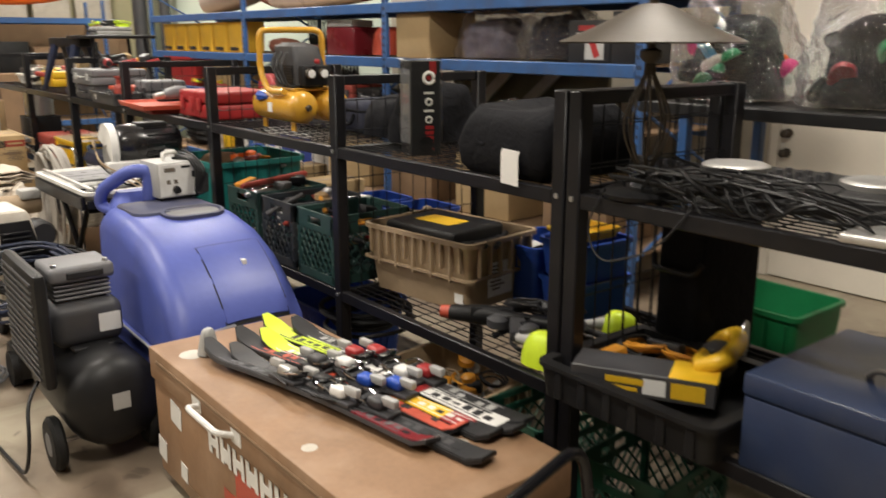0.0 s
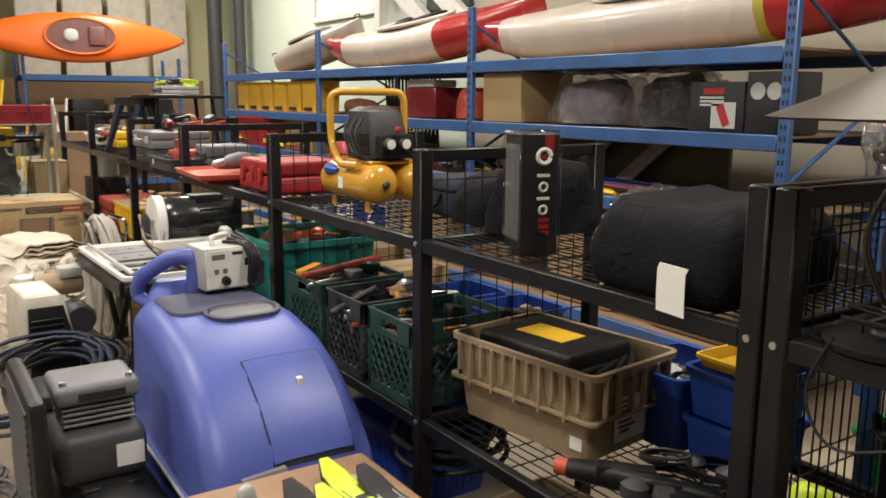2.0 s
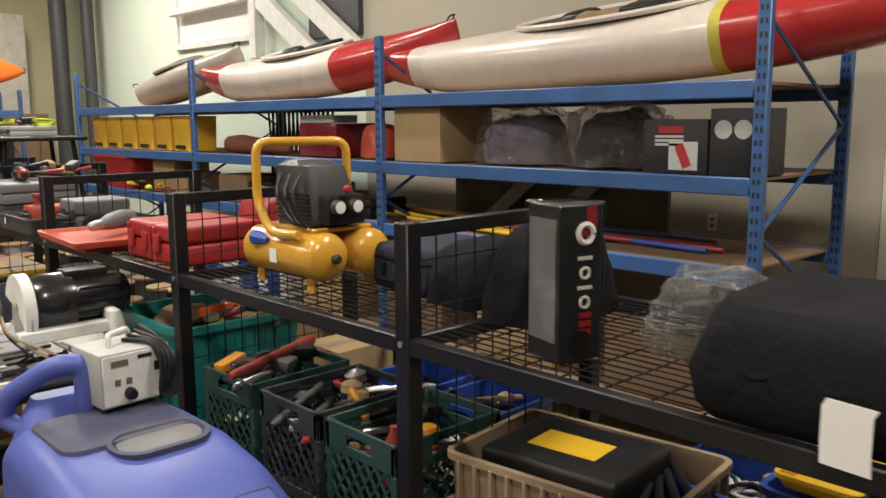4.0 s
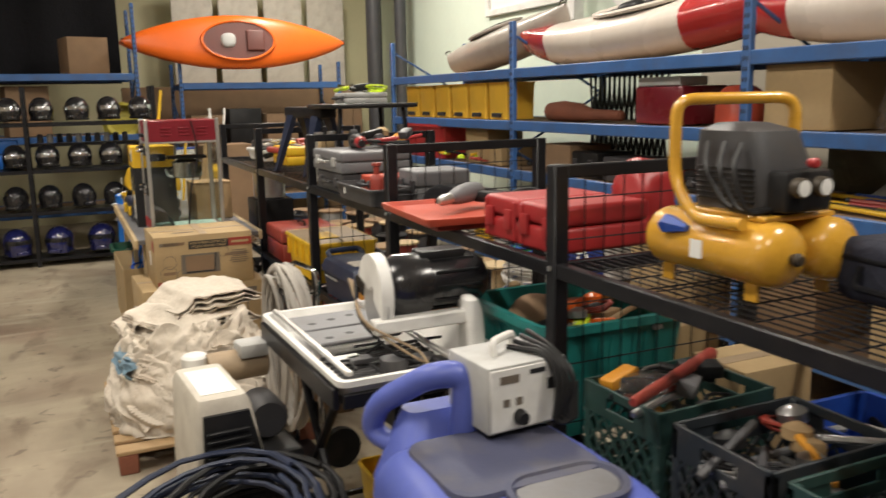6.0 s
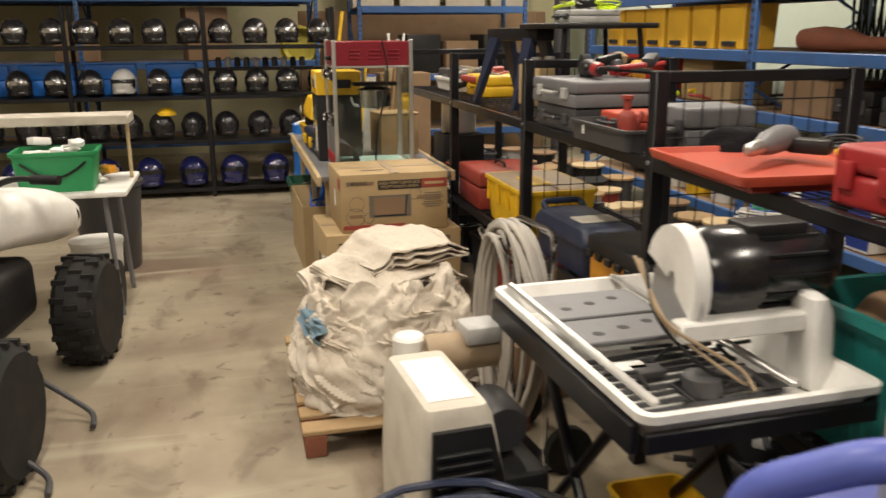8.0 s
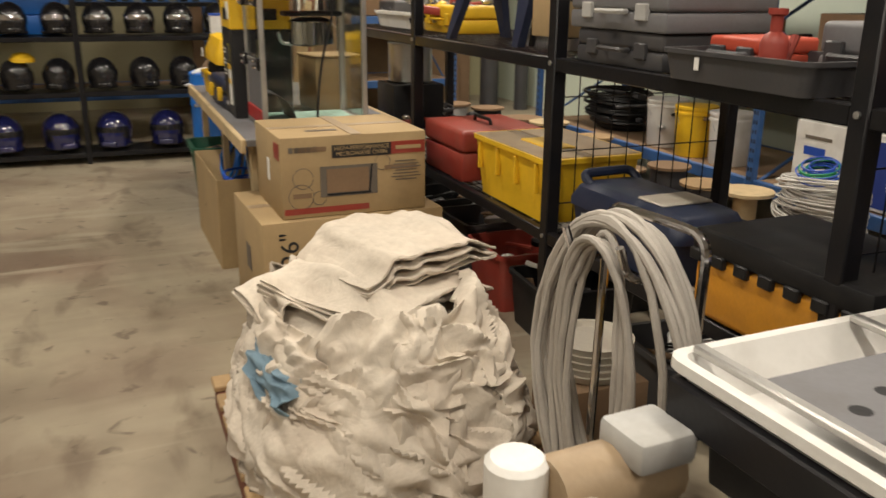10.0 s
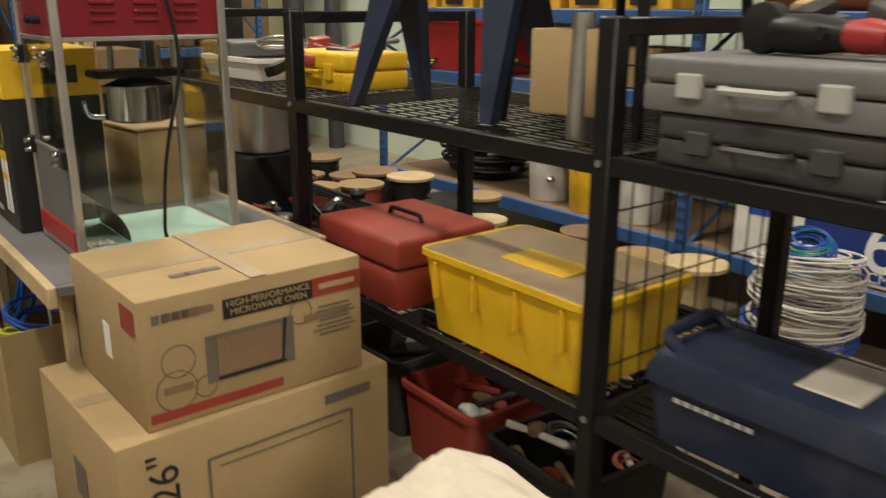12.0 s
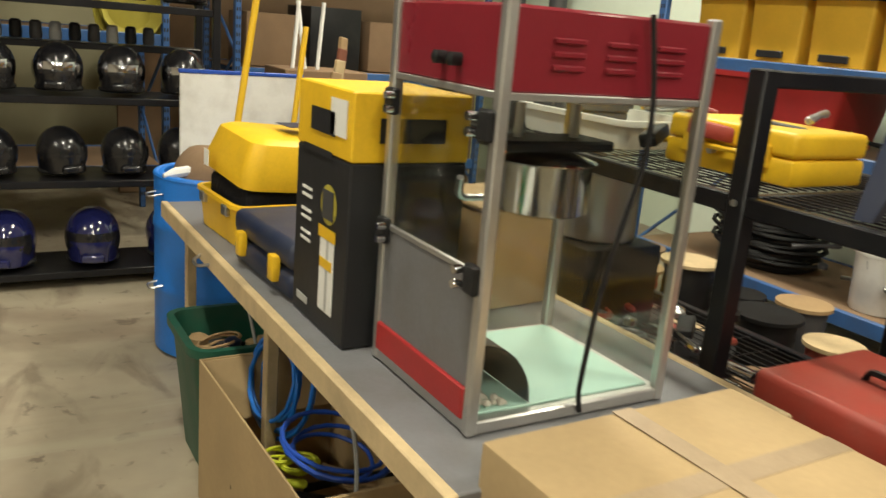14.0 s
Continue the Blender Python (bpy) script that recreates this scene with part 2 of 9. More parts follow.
def glass_material(name, tint=(0.9, 0.93, 0.9), rough=0.02, clear=0.8, crinkle=0.0):
    m = bpy.data.materials.new(name)
    m.use_nodes = True
    n, l = m.node_tree.nodes, m.node_tree.links
    out = n["Material Output"]
    tr = n.new("ShaderNodeBsdfTransparent")
    tr.inputs[0].default_value = (*tint, 1)
    gl = n.new("ShaderNodeBsdfGlossy")
    gl.inputs["Roughness"].default_value = rough
    lw = n.new("ShaderNodeLayerWeight")
    lw.inputs["Blend"].default_value = 0.5
    fr = n.new("ShaderNodeMath")
    fr.operation = "POWER"
    l.new(lw.outputs["Facing"], fr.inputs[0])
    fr.inputs[1].default_value = 3.5
    ad = n.new("ShaderNodeMath")
    ad.operation = "ADD"
    ad.inputs[1].default_value = 1 - clear
    l.new(fr.outputs[0], ad.inputs[0])
    mx = n.new("ShaderNodeMixShader")
    l.new(ad.outputs[0], mx.inputs[0])
    l.new(tr.outputs[0], mx.inputs[1])
    l.new(gl.outputs[0], mx.inputs[2])
    l.new(mx.outputs[0], out.inputs[0])
    if crinkle > 0:
        tc = n.new("ShaderNodeTexCoord")
        vo = n.new("ShaderNodeTexVoronoi")
        vo.inputs["Scale"].default_value = 16
        nz = n.new("ShaderNodeTexNoise")
        nz.inputs["Scale"].default_value, nz.inputs["Detail"].default_value, nz.inputs["Distortion"].default_value = 11, 4, 2.5
        l.new(tc.outputs["Object"], nz.inputs["Vector"])
        l.new(nz.outputs["Color"], vo.inputs["Vector"])
        ad2 = n.new("ShaderNodeMath")
        ad2.operation = "ADD"
        l.new(vo.outputs["Distance"], ad2.inputs[0])
        l.new(nz.outputs["Fac"], ad2.inputs[1])
        bp = n.new("ShaderNodeBump")
        bp.inputs["Strength"].default_value, bp.inputs["Distance"].default_value = crinkle, 0.012
        l.new(ad2.outputs[0], bp.inputs["Height"])
        l.new(bp.outputs[0], gl.inputs["Normal"])
    return m


for dull, level in (("black_cloth", 0.12), ("black_steel", 0.3), ("black", 0.3), ("wire", 0.3), ("rubber", 0.25), ("slate", 0.2), ("print_black", 0.35)):
    M[dull].node_tree.nodes["Principled BSDF"].inputs["Specular IOR Level"].default_value = level
M["concrete"] = floor_material()
M["glass"] = glass_material("glass", (0.95, 0.96, 0.94), 0.05, 0.97)
M["film"] = glass_material("film", (0.95, 0.95, 0.96), 0.08, 0.74, 1.0)


def emitter(name, color, strength):
    m = bpy.data.materials.new(name)
    m.use_nodes = True
    b = m.node_tree.nodes["Principled BSDF"]
    b.inputs["Base Color"].default_value = (*color, 1)
    b.inputs["Emission Color"].default_value, b.inputs["Emission Strength"].default_value = (*color, 1), strength
    return m


M["diffuser"] = emitter("diffuser", (1.0, 0.9, 0.75), 6.0)


# ---- mesh tools ----
def thing(name, x, y, z, rz=0, label="", category="", group="", kind=""):
    ob = new(name)
    ob.empty_display_size = 0.05
    ob.matrix_basis = pose(x, y, z, 0, 0, rz)
    return tagged(ob, label, category, group, kind)


def mesh_of(name, bm, mat, smooth=True):
    me = bpy.data.meshes.new(name)
    bmesh.ops.recalc_face_normals(bm, faces=bm.faces)
    for f in bm.faces:
        f.smooth = smooth
    bm.to_mesh(me)
    bm.free()
    if smooth:
        me.set_sharp_from_angle(angle=radians(38))
    me.materials.append(M[mat] if isinstance(mat, str) else mat)
    return me


def part(name, bm, mat, parent=None, label="", m=None, kind="", smooth=True):
    ob = new(name, mesh_of(name, bm, mat, smooth))
    if parent is not None:
        ob.parent = parent
    if m is not None:
        ob.matrix_basis = m
    return tagged(ob, label, kind=kind)


def solo(name, bm, mat, label, category, x=0, y=0, z=0, rz=0, group="", kind="", m=None):
    """A thing that is one mesh."""
    ob = new(name, mesh_of(name, bm, mat))
    ob.matrix_basis = m if m is not None else pose(x, y, z, 0, 0, rz)
    return tagged(ob, label, category, group, kind)


def B():
    return bmesh.new()


def loft(bm, rings, caps=True, close=True):
    """Faces between rings of points."""
    vs = [[bm.verts.new(p) for p in r] for r in rings]
    n = len(vs[0])
    for a, b in zip(vs, vs[1:]):
        for i in range(n if close else n - 1):
            j = (i + 1) % n
            bm.faces.new((a[i], a[j], b[j], b[i]))
    if caps:
        bm.faces.new(vs[0][::-1])
        bm.faces.new(vs[-1])
    return vs


def rrect(w, d, r, z, n=3, cx=0, cy=0):
    """A ring: rounded rectangle of size w x d in the plane z."""
    r = max(min(r, w / 2 - 1e-4, d / 2 - 1e-4), 1e-4)
    out = []
    for sx, sy, a0 in ((1, 1, 0), (-1, 1, 90), (-1, -1, 180), (1, -1, 270)):
        for k in range(n + 1):
            a = radians(a0 + 90 * k / n)
            out.append((cx + sx * (w / 2 - r) + r * math.cos(a), cy + sy * (d / 2 - r) + r * math.sin(a), z))
    return out


def box(bm, x0, y0, z0, x1, y1, z1, r=0.004, n=1):
    """A box with chamfered or rounded edges."""
    w, d, h = x1 - x0, y1 - y0, z1 - z0
    cx, cy = (x0 + x1) / 2, (y0 + y1) / 2
    r = min(r, w / 2.2, d / 2.2, h / 2.2)
    rings = []
    for k in range(n + 1):
        a = radians(90 * k / n)
        i = r * (1 - math.sin(a))
        rings.append(rrect(w - 2 * i, d - 2 * i, max(r - i, 0.0005), z0 + r * (1 - math.cos(a)), n, cx, cy))
    for k in range(n + 1):
        a = radians(90 * (n - k) / n)
        i = r * (1 - math.sin(a))
        rings.append(rrect(w - 2 * i, d - 2 * i, max(r - i, 0.0005), z1 - r * (1 - math.cos(a)), n, cx, cy))
    loft(bm, rings)
    return bm


def cube(bm, x0, y0, z0, x1, y1, z1):
    """A plain cuboid, for small or hidden pieces."""
    v = [bm.verts.new((x, y, z)) for z in (z0, z1) for x, y in ((x0, y0), (x1, y0), (x1, y1), (x0, y1))]
    for f in ((3, 2, 1, 0), (4, 5, 6, 7), (0, 1, 5, 4), (1, 2, 6, 5), (2, 3, 7, 6), (3, 0, 4, 7)):
        bm.faces.new([v[i] for i in f])
    return bm


def sweep(bm, pts, r, seg=8, closed=False):
    """A round tube along points; r is one radius or one for each point."""
    pts = [Vector(p) for p in pts]
    n = len(pts)
    rad = r if isinstance(r, (list, tuple)) else [r] * n
    side = None
    rings = []
    for i, p in enumerate(pts):
        a = pts[(i - 1) % n] if (closed or i > 0) else p
        b = pts[(i + 1) % n] if (closed or i < n - 1) else p
        t = (b - a).normalized()
        if side is None:
            side = t.orthogonal().normalized()
        side = (side - t * side.dot(t))
        side = side.normalized() if side.length > 1e-6 else t.orthogonal().normalized()
        up = t.cross(side)
        rings.append([p + (side * math.cos(2 * math.pi * k / seg) + up * math.sin(2 * math.pi * k / seg)) * rad[i] for k in range(seg)])
    if closed:
        rings.append(rings[0])
        loft(bm, rings, caps=False)
        bmesh.ops.remove_doubles(bm, verts=bm.verts, dist=1e-6)
    else:
        loft(bm, rings)
    return bm


def rod(bm, a, b, r, seg=8):
    return sweep(bm, [a, b], r, seg)


def spin(bm, profile, seg=24, axis="z", at=(0, 0, 0)):
    """A turned shape: profile of (radius, height)."""
    rings = []
    for rr, h in profile:
        ring = []
        for k in range(seg):
            a = 2 * math.pi * k / seg
            c, s = max(rr, 1e-4) * math.cos(a), max(rr, 1e-4) * math.sin(a)
            p = {"z": (c, s, h), "y": (s, h, c), "x": (h, c, s)}[axis]
            ring.append((p[0] + at[0], p[1] + at[1], p[2] + at[2]))
        rings.append(ring)
    loft(bm, rings)
    return bm


def capsule(bm, a, b, r, seg=20):
    """A tank with domed ends from a to b."""
    a, b = Vector(a), Vector(b)
    d = (b - a).normalized()
    pts, rad = [], []
    for k in range(6):
        t = radians(90 * k / 5)
        pts.append(a - d * (r * 0.55 * math.cos(t)))
        rad.append(max(r * math.sin(t), 0.002))
    for k in range(6):
        t = radians(90 * (5 - k) / 5)
        pts.append(b + d * (r * 0.55 * math.cos(t)))
        rad.append(max(r * math.sin(t), 0.002))
    return sweep(bm, pts, rad, seg)


def arc(c, r, a0, a1, n=10, plane="xz"):
    out = []
    for k in range(n + 1):
        a = radians(a0 + (a1 - a0) * k / n)
        u, v = r * math.cos(a), r * math.sin(a)
        out.append({"xz": (c[0] + u, c[1], c[2] + v), "xy": (c[0] + u, c[1] + v, c[2]), "yz": (c[0], c[1] + u, c[2] + v)}[plane])
    return out


def rounded(pts, r, n=5):
    """A polyline with its inner corners rounded."""
    pts = [Vector(p) for p in pts]
    out = [pts[0]]
    for a, b, c in zip(pts, pts[1:], pts[2:]):
        u, v = (a - b), (c - b)
        k = min(r, u.length * 0.49, v.length * 0.49)
        p, q = b + u.normalized() * k, b + v.normalized() * k
        for i in range(n + 1):
            t = i / n
            out.append(p * (1 - t) ** 2 + b * 2 * t * (1 - t) + q * t * t)
    out.append(pts[-1])
    return out


def lump(bm, w, d, h, amp=0.12, seed=0, nu=40, nv=18, square=2.6, freq=3.0):
    """A soft, uneven heap on z = 0."""
    rings = []
    for j in range(nv + 1):
        t = j / nv
        ph = radians(2 + 86 * t)
        ring = []
        for i in range(nu):
            a = 2 * math.pi * i / nu
            c, s = math.cos(a), math.sin(a)
            q = (abs(c) ** square + abs(s) ** square) ** (-1 / square)
            rr = math.cos(ph) ** 0.55
            p = Vector((c * q * rr * w / 2, s * q * rr * d / 2, h * math.sin(ph) ** 0.9))
            k = noise.noise(p * freq + Vector((seed * 7.1, seed * 3.3, seed))) * amp
            k += noise.noise(p * freq * 2.7 + Vector((seed, seed * 5.3, seed * 2))) * amp * 0.5
            nrm = Vector((c * rr, s * rr, math.sin(ph)))
            p += nrm * k
            p.z = max(p.z, 0)
            ring.append(p)
        rings.append(ring)
    loft(bm, rings)
    return bm


def crease(bm, amp, freq, seed):
    """Sharp cloth creases: every vertex moves along its normal by ridged noise."""
    bm.normal_update()
    moves = []
    for v in bm.verts:
        p = Vector((v.co.x * freq, v.co.y * freq, v.co.z * freq * 1.5)) + Vector((seed * 3.7, seed * 1.3, seed))
        p += 0.6 * noise.noise_vector(p * 0.45)
        r1 = 1 - 2.2 * abs(noise.noise(p))
        r2 = 1 - 2.6 * abs(noise.noise(p * 2.3 + Vector((9, 4, 2))))
        moves.append(v.normal * (amp * (max(r1, -0.5) + 0.4 * max(r2, -0.5))))
    for v, d in zip(bm.verts, moves):
        v.co += d


def tub(bm, w, d, h, t=0.004, taper=0.06, r=0.04, rim=0.018, n=4):
    """An open tub with walls, floor and a turned rim."""
    k = 1 - taper
    rings = [rrect(w * k, d * k, r * k, 0, n)]
    rings.append(rrect(w, d, r, h - rim, n))
    rings.append(rrect(w + 2 * rim * 0.7, d + 2 * rim * 0.7, r + rim * 0.7, h - rim, n))
    rings.append(rrect(w + 2 * rim * 0.7, d + 2 * rim * 0.7, r + rim * 0.7, h, n))
    rings.append(rrect(w - 2 * t, d - 2 * t, r - t, h, n))
    rings.append(rrect((w - 2 * t) * k, (d - 2 * t) * k, (r - t) * k, t, n))
    loft(bm, rings)
    return bm


def coil(bm, c, R, r, turns, wire, rng, axis="z", seg=6, per=22):
    """A hand-wound coil of cable."""
    pts = []
    for k in range(int(turns * per) + 1):
        a = 2 * math.pi * k / per
        turn = k / per
        rr = R + r * math.sin(turn * 2.4 + rng.random() * 0.25)
        h = r * math.cos(turn * 1.7) + rng.uniform(-1, 1) * wire * 0.3
        u, v = rr * math.cos(a), rr * math.sin(a)
        pts.append({"z": (c[0] + u, c[1] + v, c[2] + h), "y": (c[0] + u, c[1] + h, c[2] + v), "x": (c[0] + h, c[1] + u, c[2] + v)}[axis])
    return sweep(bm, pts, wire, seg)


def decal(name, w, h, mat, parent, m, label=""):
    """A thin printed sheet, standing in its own x-z plane."""
    bm = B()
    cube(bm, -w / 2, -0.0008, -h / 2, w / 2, 0.0008, h / 2)
    return part(name, bm, mat, parent, label, m)


def writing(name, text, size, mat, parent, m, label=""):
    cu = bpy.data.curves.new(name, "FONT")
    cu.body, cu.size, cu.align_x, cu.align_y, cu.extrude = text, size, "CENTER", "CENTER", 0.0008
    tmp = bpy.data.objects.new("tmp", cu)
    me = bpy.data.meshes.new_from_object(tmp)
    bpy.data.objects.remove(tmp)
    me.materials.clear()
    me.materials.append(M[mat])
    ob = new(name, me)
    ob.parent = parent
    ob.matrix_basis = m
    return tagged(ob, label)


def carton(name, w, d, h, x, y, z, rz, label, mat="cardboard", flaps=False, group=""):
    ob = thing(name, x, y, z, rz, label, "box", group)
    bm = B()
    if flaps:
        rings = [rrect(w, d, 0.004, 0, 1), rrect(w, d, 0.004, h, 1), rrect(w - 0.012, d - 0.012, 0.003, h, 1), rrect(w - 0.012, d - 0.012, 0.003, 0.006, 1)]
        loft(bm, rings)
    else:
        box(bm, -w / 2, -d / 2, 0, w / 2, d / 2, h, 0.006, 2)
    part("body", bm, mat, ob)
    if flaps:
        for s in (-1, 1):
            bm = B()
            loft(bm, [[(-w / 2 + 0.01, s * (d / 2 - 0.010 - 0.05 * q), h - 0.004 - 0.20 * q), (w / 2 - 0.01, s * (d / 2 - 0.010 - 0.05 * q), h - 0.004 - 0.20 * q), (w / 2 - 0.01, s * (d / 2 - 0.015 - 0.05 * q), h - 0.004 - 0.20 * q), (-w / 2 + 0.01, s * (d / 2 - 0.015 - 0.05 * q), h - 0.004 - 0.20 * q)] for q in (0, 0.5, 1)])
            part("inner_flap", bm, mat, ob)
    else:
        bm = B()
        cube(bm, -w / 2 + 0.004, -0.028, h, w / 2 - 0.004, 0.028, h + 0.0012)
        part("tape", bm, "tan_plastic", ob)
    return ob

# ---- the building ----
def slab(name, x0, y0, z0, x1, y1, z1, mat):
    bm = B()
    cube(bm, x0, y0, z0, x1, y1, z1)
    ob = part(name, bm, mat, kind="structure", smooth=False)
    return ob


WX0, WX1, WY0, WY1, WH = -6.0, 5.7, -4.0, 16.2, 5.0
slab("floor", WX0, WY0, -0.15, WX1, WY1, 0.0, "concrete")
# Unseen ceiling, kept pale so that it bounces fill light into the shadows.
slab("ceiling", WX0, WY0, WH, WX1, WY1, WH + 0.15, "ceiling")
slab("wall_north", WX0 - 0.2, WY1, 0, WX1 + 0.2, WY1 + 0.2, WH, "wall_far")
slab("wall_south", WX0 - 0.2, WY0 - 0.2, 0, WX1 + 0.2, WY0, WH, "wall_right")
slab("wall_west", WX0 - 0.2, WY0, 0, WX0, WY1, WH, "wall_right")
slab("wall_east", WX1, WY0, 0, WX1 + 0.2, 8.3, WH, "wall_right")
slab("wall_east_far", WX1, 8.3, 0, WX1 + 0.2, WY1, WH, "wall_green")

for lx, ly in LAMPS:
    f = thing("ceiling_light", lx, ly, LAMP_Z, 0, "long white ceiling strip light, switched on, placed out of view", "light", "ceiling lights")
    bm = B()
    box(bm, -0.19, -0.66, 0, 0.19, 0.66, 0.09, 0.02, 2)
    part("housing", bm, "white", f)
    bm = B()
    cube(bm, -0.15, -0.6, -0.01, 0.15, 0.6, -0.002)
    part("diffuser", bm, "diffuser", f)
    for s in (-0.5, 0.5):
        bm = B()
        rod(bm, (0, s, 0.09), (0, s, WH - LAMP_Z), 0.006, 6)
        part("hanger", bm, "steel", f)

# ---- black rack units along the aisle ----
RX0, RX1, RTOP, DECK, LOW = 1.955, 2.84, 1.57, 1.255, 0.585
EDGES = [0.55, 2.03, 3.41, 4.78, 6.26, 7.66, 9.17, 10.72]


WIRES = {}


def wire(parent, p, q, r=0.0027):
    """One wire from p to q; wires of one length share a mesh."""
    p, q = Vector(p), Vector(q)
    length = round((q - p).length, 4)
    if length not in WIRES:
        bm = B()
        rod(bm, (0, 0, 0), (0, 0, length), r, 5)
        WIRES[length] = mesh_of("wire", bm, "wire")
    ob = new("wire", WIRES[length])
    ob.parent = parent
    ob.matrix_basis = Matrix.Translation(p) @ (q - p).to_track_quat("Z", "Y").to_matrix().to_4x4()


def end_panel(parent, y, x0, x1, z0, z1):
    """The wire panel that closes a rack's end."""
    n = 10
    for k in range(1, n):
        x = x0 + (x1 - x0) * k / n
        wire(parent, (x, y, z0), (x, y, z1))
    rows = 2 if z1 - z0 < 0.4 else 3
    for k in range(rows):
        z = z0 + (z1 - z0) * (k + 0.5) / rows
        wire(parent, (x0, y + 0.004, z), (x1, y + 0.004, z))


def deck(parent, y0, y1, x0, x1, z):
    """A wire deck: long wires on cross wires."""
    n = int((x1 - x0) / 0.04)
    for k in range(1, n):
        x = x0 + (x1 - x0) * k / n
        wire(parent, (x, y0, z), (x, y1, z))
    n = int((y1 - y0) / 0.12)
    for k in range(1, n):
        y = y0 + (y1 - y0) * k / n
        wire(parent, (x0, y, z - 0.006), (x1, y, z - 0.006))


def rack_end(ob, y, hx, p, top, deck_z, low_z, panels):
    """Front and rear post at one end of a bay, with the rails and wires between them."""
    for sx in (-1, 1):
        bm = B()
        xa = sx * hx
        box(bm, min(xa, xa - sx * p), y - p / 2, 0, max(xa, xa - sx * p), y + p / 2, top, 0.005, 1)
        post = part("post", bm, "black_steel", ob)
        if sx < 0:
            for z in (deck_z - 0.02, low_z - 0.02):
                bm = B()
                spin(bm, [(0.001, -0.007), (0.009, -0.006), (0.009, 0.0), (0.001, 0.003)], 8, "x", (xa, y, z))
                part("bolt", bm, "steel", post)
    bm = B()
    box(bm, -hx + p, y - 0.014, top - 0.045, hx - p, y + 0.014, top - 0.002, 0.004, 1)
    part("top_rail", bm, "black_steel", ob)
    for z in (deck_z, low_z):
        bm = B()
        box(bm, -hx + p, y - 0.015, z - 0.045, hx - p, y + 0.015, z - 0.002, 0.004, 1)
        part("side_rail", bm, "black_steel", ob)
    if panels:
        end_panel(ob, y, -hx + p, hx - p, deck_z, top - 0.045)
        end_panel(ob, y, -hx + p, hx - p, low_z, deck_z - 0.045)


def rack_unit(y0, y1, panels=True, far_end=False, top=RTOP, deck_z=DECK, low_z=LOW):
    """One bay; neighbouring bays share the posts between them."""
    ob = thing("storage_rack", (RX0 + RX1) / 2, (y0 + y1) / 2, 0, 0, "black steel storage rack with two wire decks, loaded with tools", "rack", "black racks")
    hx, hy, p = (RX1 - RX0) / 2, (y1 - y0) / 2, 0.056
    rack_end(ob, -hy, hx, p, top, deck_z, low_z, panels)
    if far_end:
        rack_end(ob, hy, hx, p, top, deck_z, low_z, panels)
    for z in (deck_z, low_z):
        for sx in (-1, 1):
            bm = B()
            xa = sx * (hx - 0.004)
            box(bm, min(xa, xa - sx * 0.035), -hy + p / 2, z - 0.05, max(xa, xa - sx * 0.035), hy - p / 2, z, 0.004, 1)
            part("beam", bm, "black_steel", ob)
        deck(ob, -hy + 0.03, hy - 0.03, -hx + 0.035, hx - 0.035, z - 0.0035)
    return ob


rack_unit(EDGES[0], EDGES[1] - 0.066, True, True)
for ya, yb in zip(EDGES[1:], EDGES[2:]):
    rack_unit(ya, yb, ya < 9.0, yb == EDGES[-1])


# ---- blue pallet racks ----
def upright(parent, x, y, h, across="x", depth=0.9, far=True):
    """Two punched posts with braces, standing across the rack's depth."""
    pts = [(0, 0), (depth, 0)] if across == "x" else [(0, 0), (0, depth)]
    for ux, uy in pts:
        bm = B()
        box(bm, x + ux - 0.022, y + uy - 0.032, 0, x + ux + 0.022, y + uy + 0.032, h, 0.005, 1)
        post = part("upright", bm, "blue_steel", parent)
        bm = B()
        z = 0.1
        while z < h - 0.05:
            if across == "x":
                cube(bm, x + ux - 0.0235, y + uy - 0.018, z, x + ux - 0.0215, y + uy - 0.006, z + 0.025)
                cube(bm, x + ux - 0.0235, y + uy + 0.006, z, x + ux - 0.0215, y + uy + 0.018, z + 0.025)
            else:
                cube(bm, x + ux - 0.015, y + uy - 0.0335, z, x + ux - 0.004, y + uy - 0.0315, z + 0.025)
                cube(bm, x + ux + 0.004, y + uy - 0.0335, z, x + ux + 0.015, y + uy - 0.0315, z + 0.025)
            z += 0.06
        part("slot_pattern", bm, "print_black", post, kind="stuff")
    bm = B()
    z, s = 0.3, 0
    while z < h - 0.5:
        a, b = (0.02, depth - 0.02) if s % 2 == 0 else (depth - 0.02, 0.02)
        if across == "x":
            rod(bm, (x + a, y, z), (x + b, y, z + 0.5), 0.012, 6)
        else:
            rod(bm, (x, y + a, z), (x, y + b, z + 0.5), 0.012, 6)
        z, s = z + 0.5, s + 1
    part("brace", bm, "blue_steel", parent)


def blue_rack_x(x, ys, levels, h, depth=0.95):
    """A row of blue racks whose front lies in the plane x."""
    ob = thing("pallet_rack", x, ys[0], 0, 0, "long blue steel pallet rack with wooden decks", "rack", "blue racks")
    for y in ys:
        upright(ob, 0, y - ys[0], h, "x", depth)
    for ya, yb in zip(ys, ys[1:]):
        for z in levels:
            for bx in (0, depth):
                bm = B()
                box(bm, bx - 0.02, ya - ys[0] + 0.034, z - 0.085, bx + 0.02, yb - ys[0] - 0.034, z, 0.006, 1)
                part("beam", bm, "blue_steel", ob)
            bm = B()
            cube(bm, 0.02, ya - ys[0] + 0.036, z - 0.02, depth - 0.02, yb - ys[0] - 0.036, z - 0.006)
            part("shelf_board", bm, "cardboard_dark", ob)
    return ob


BX = 4.2
BY = [3.50, 6.24, 8.98, 11.85]
blue_rack_x(BX, BY, (0.35, 1.14, 1.57, 2.02), 2.42)


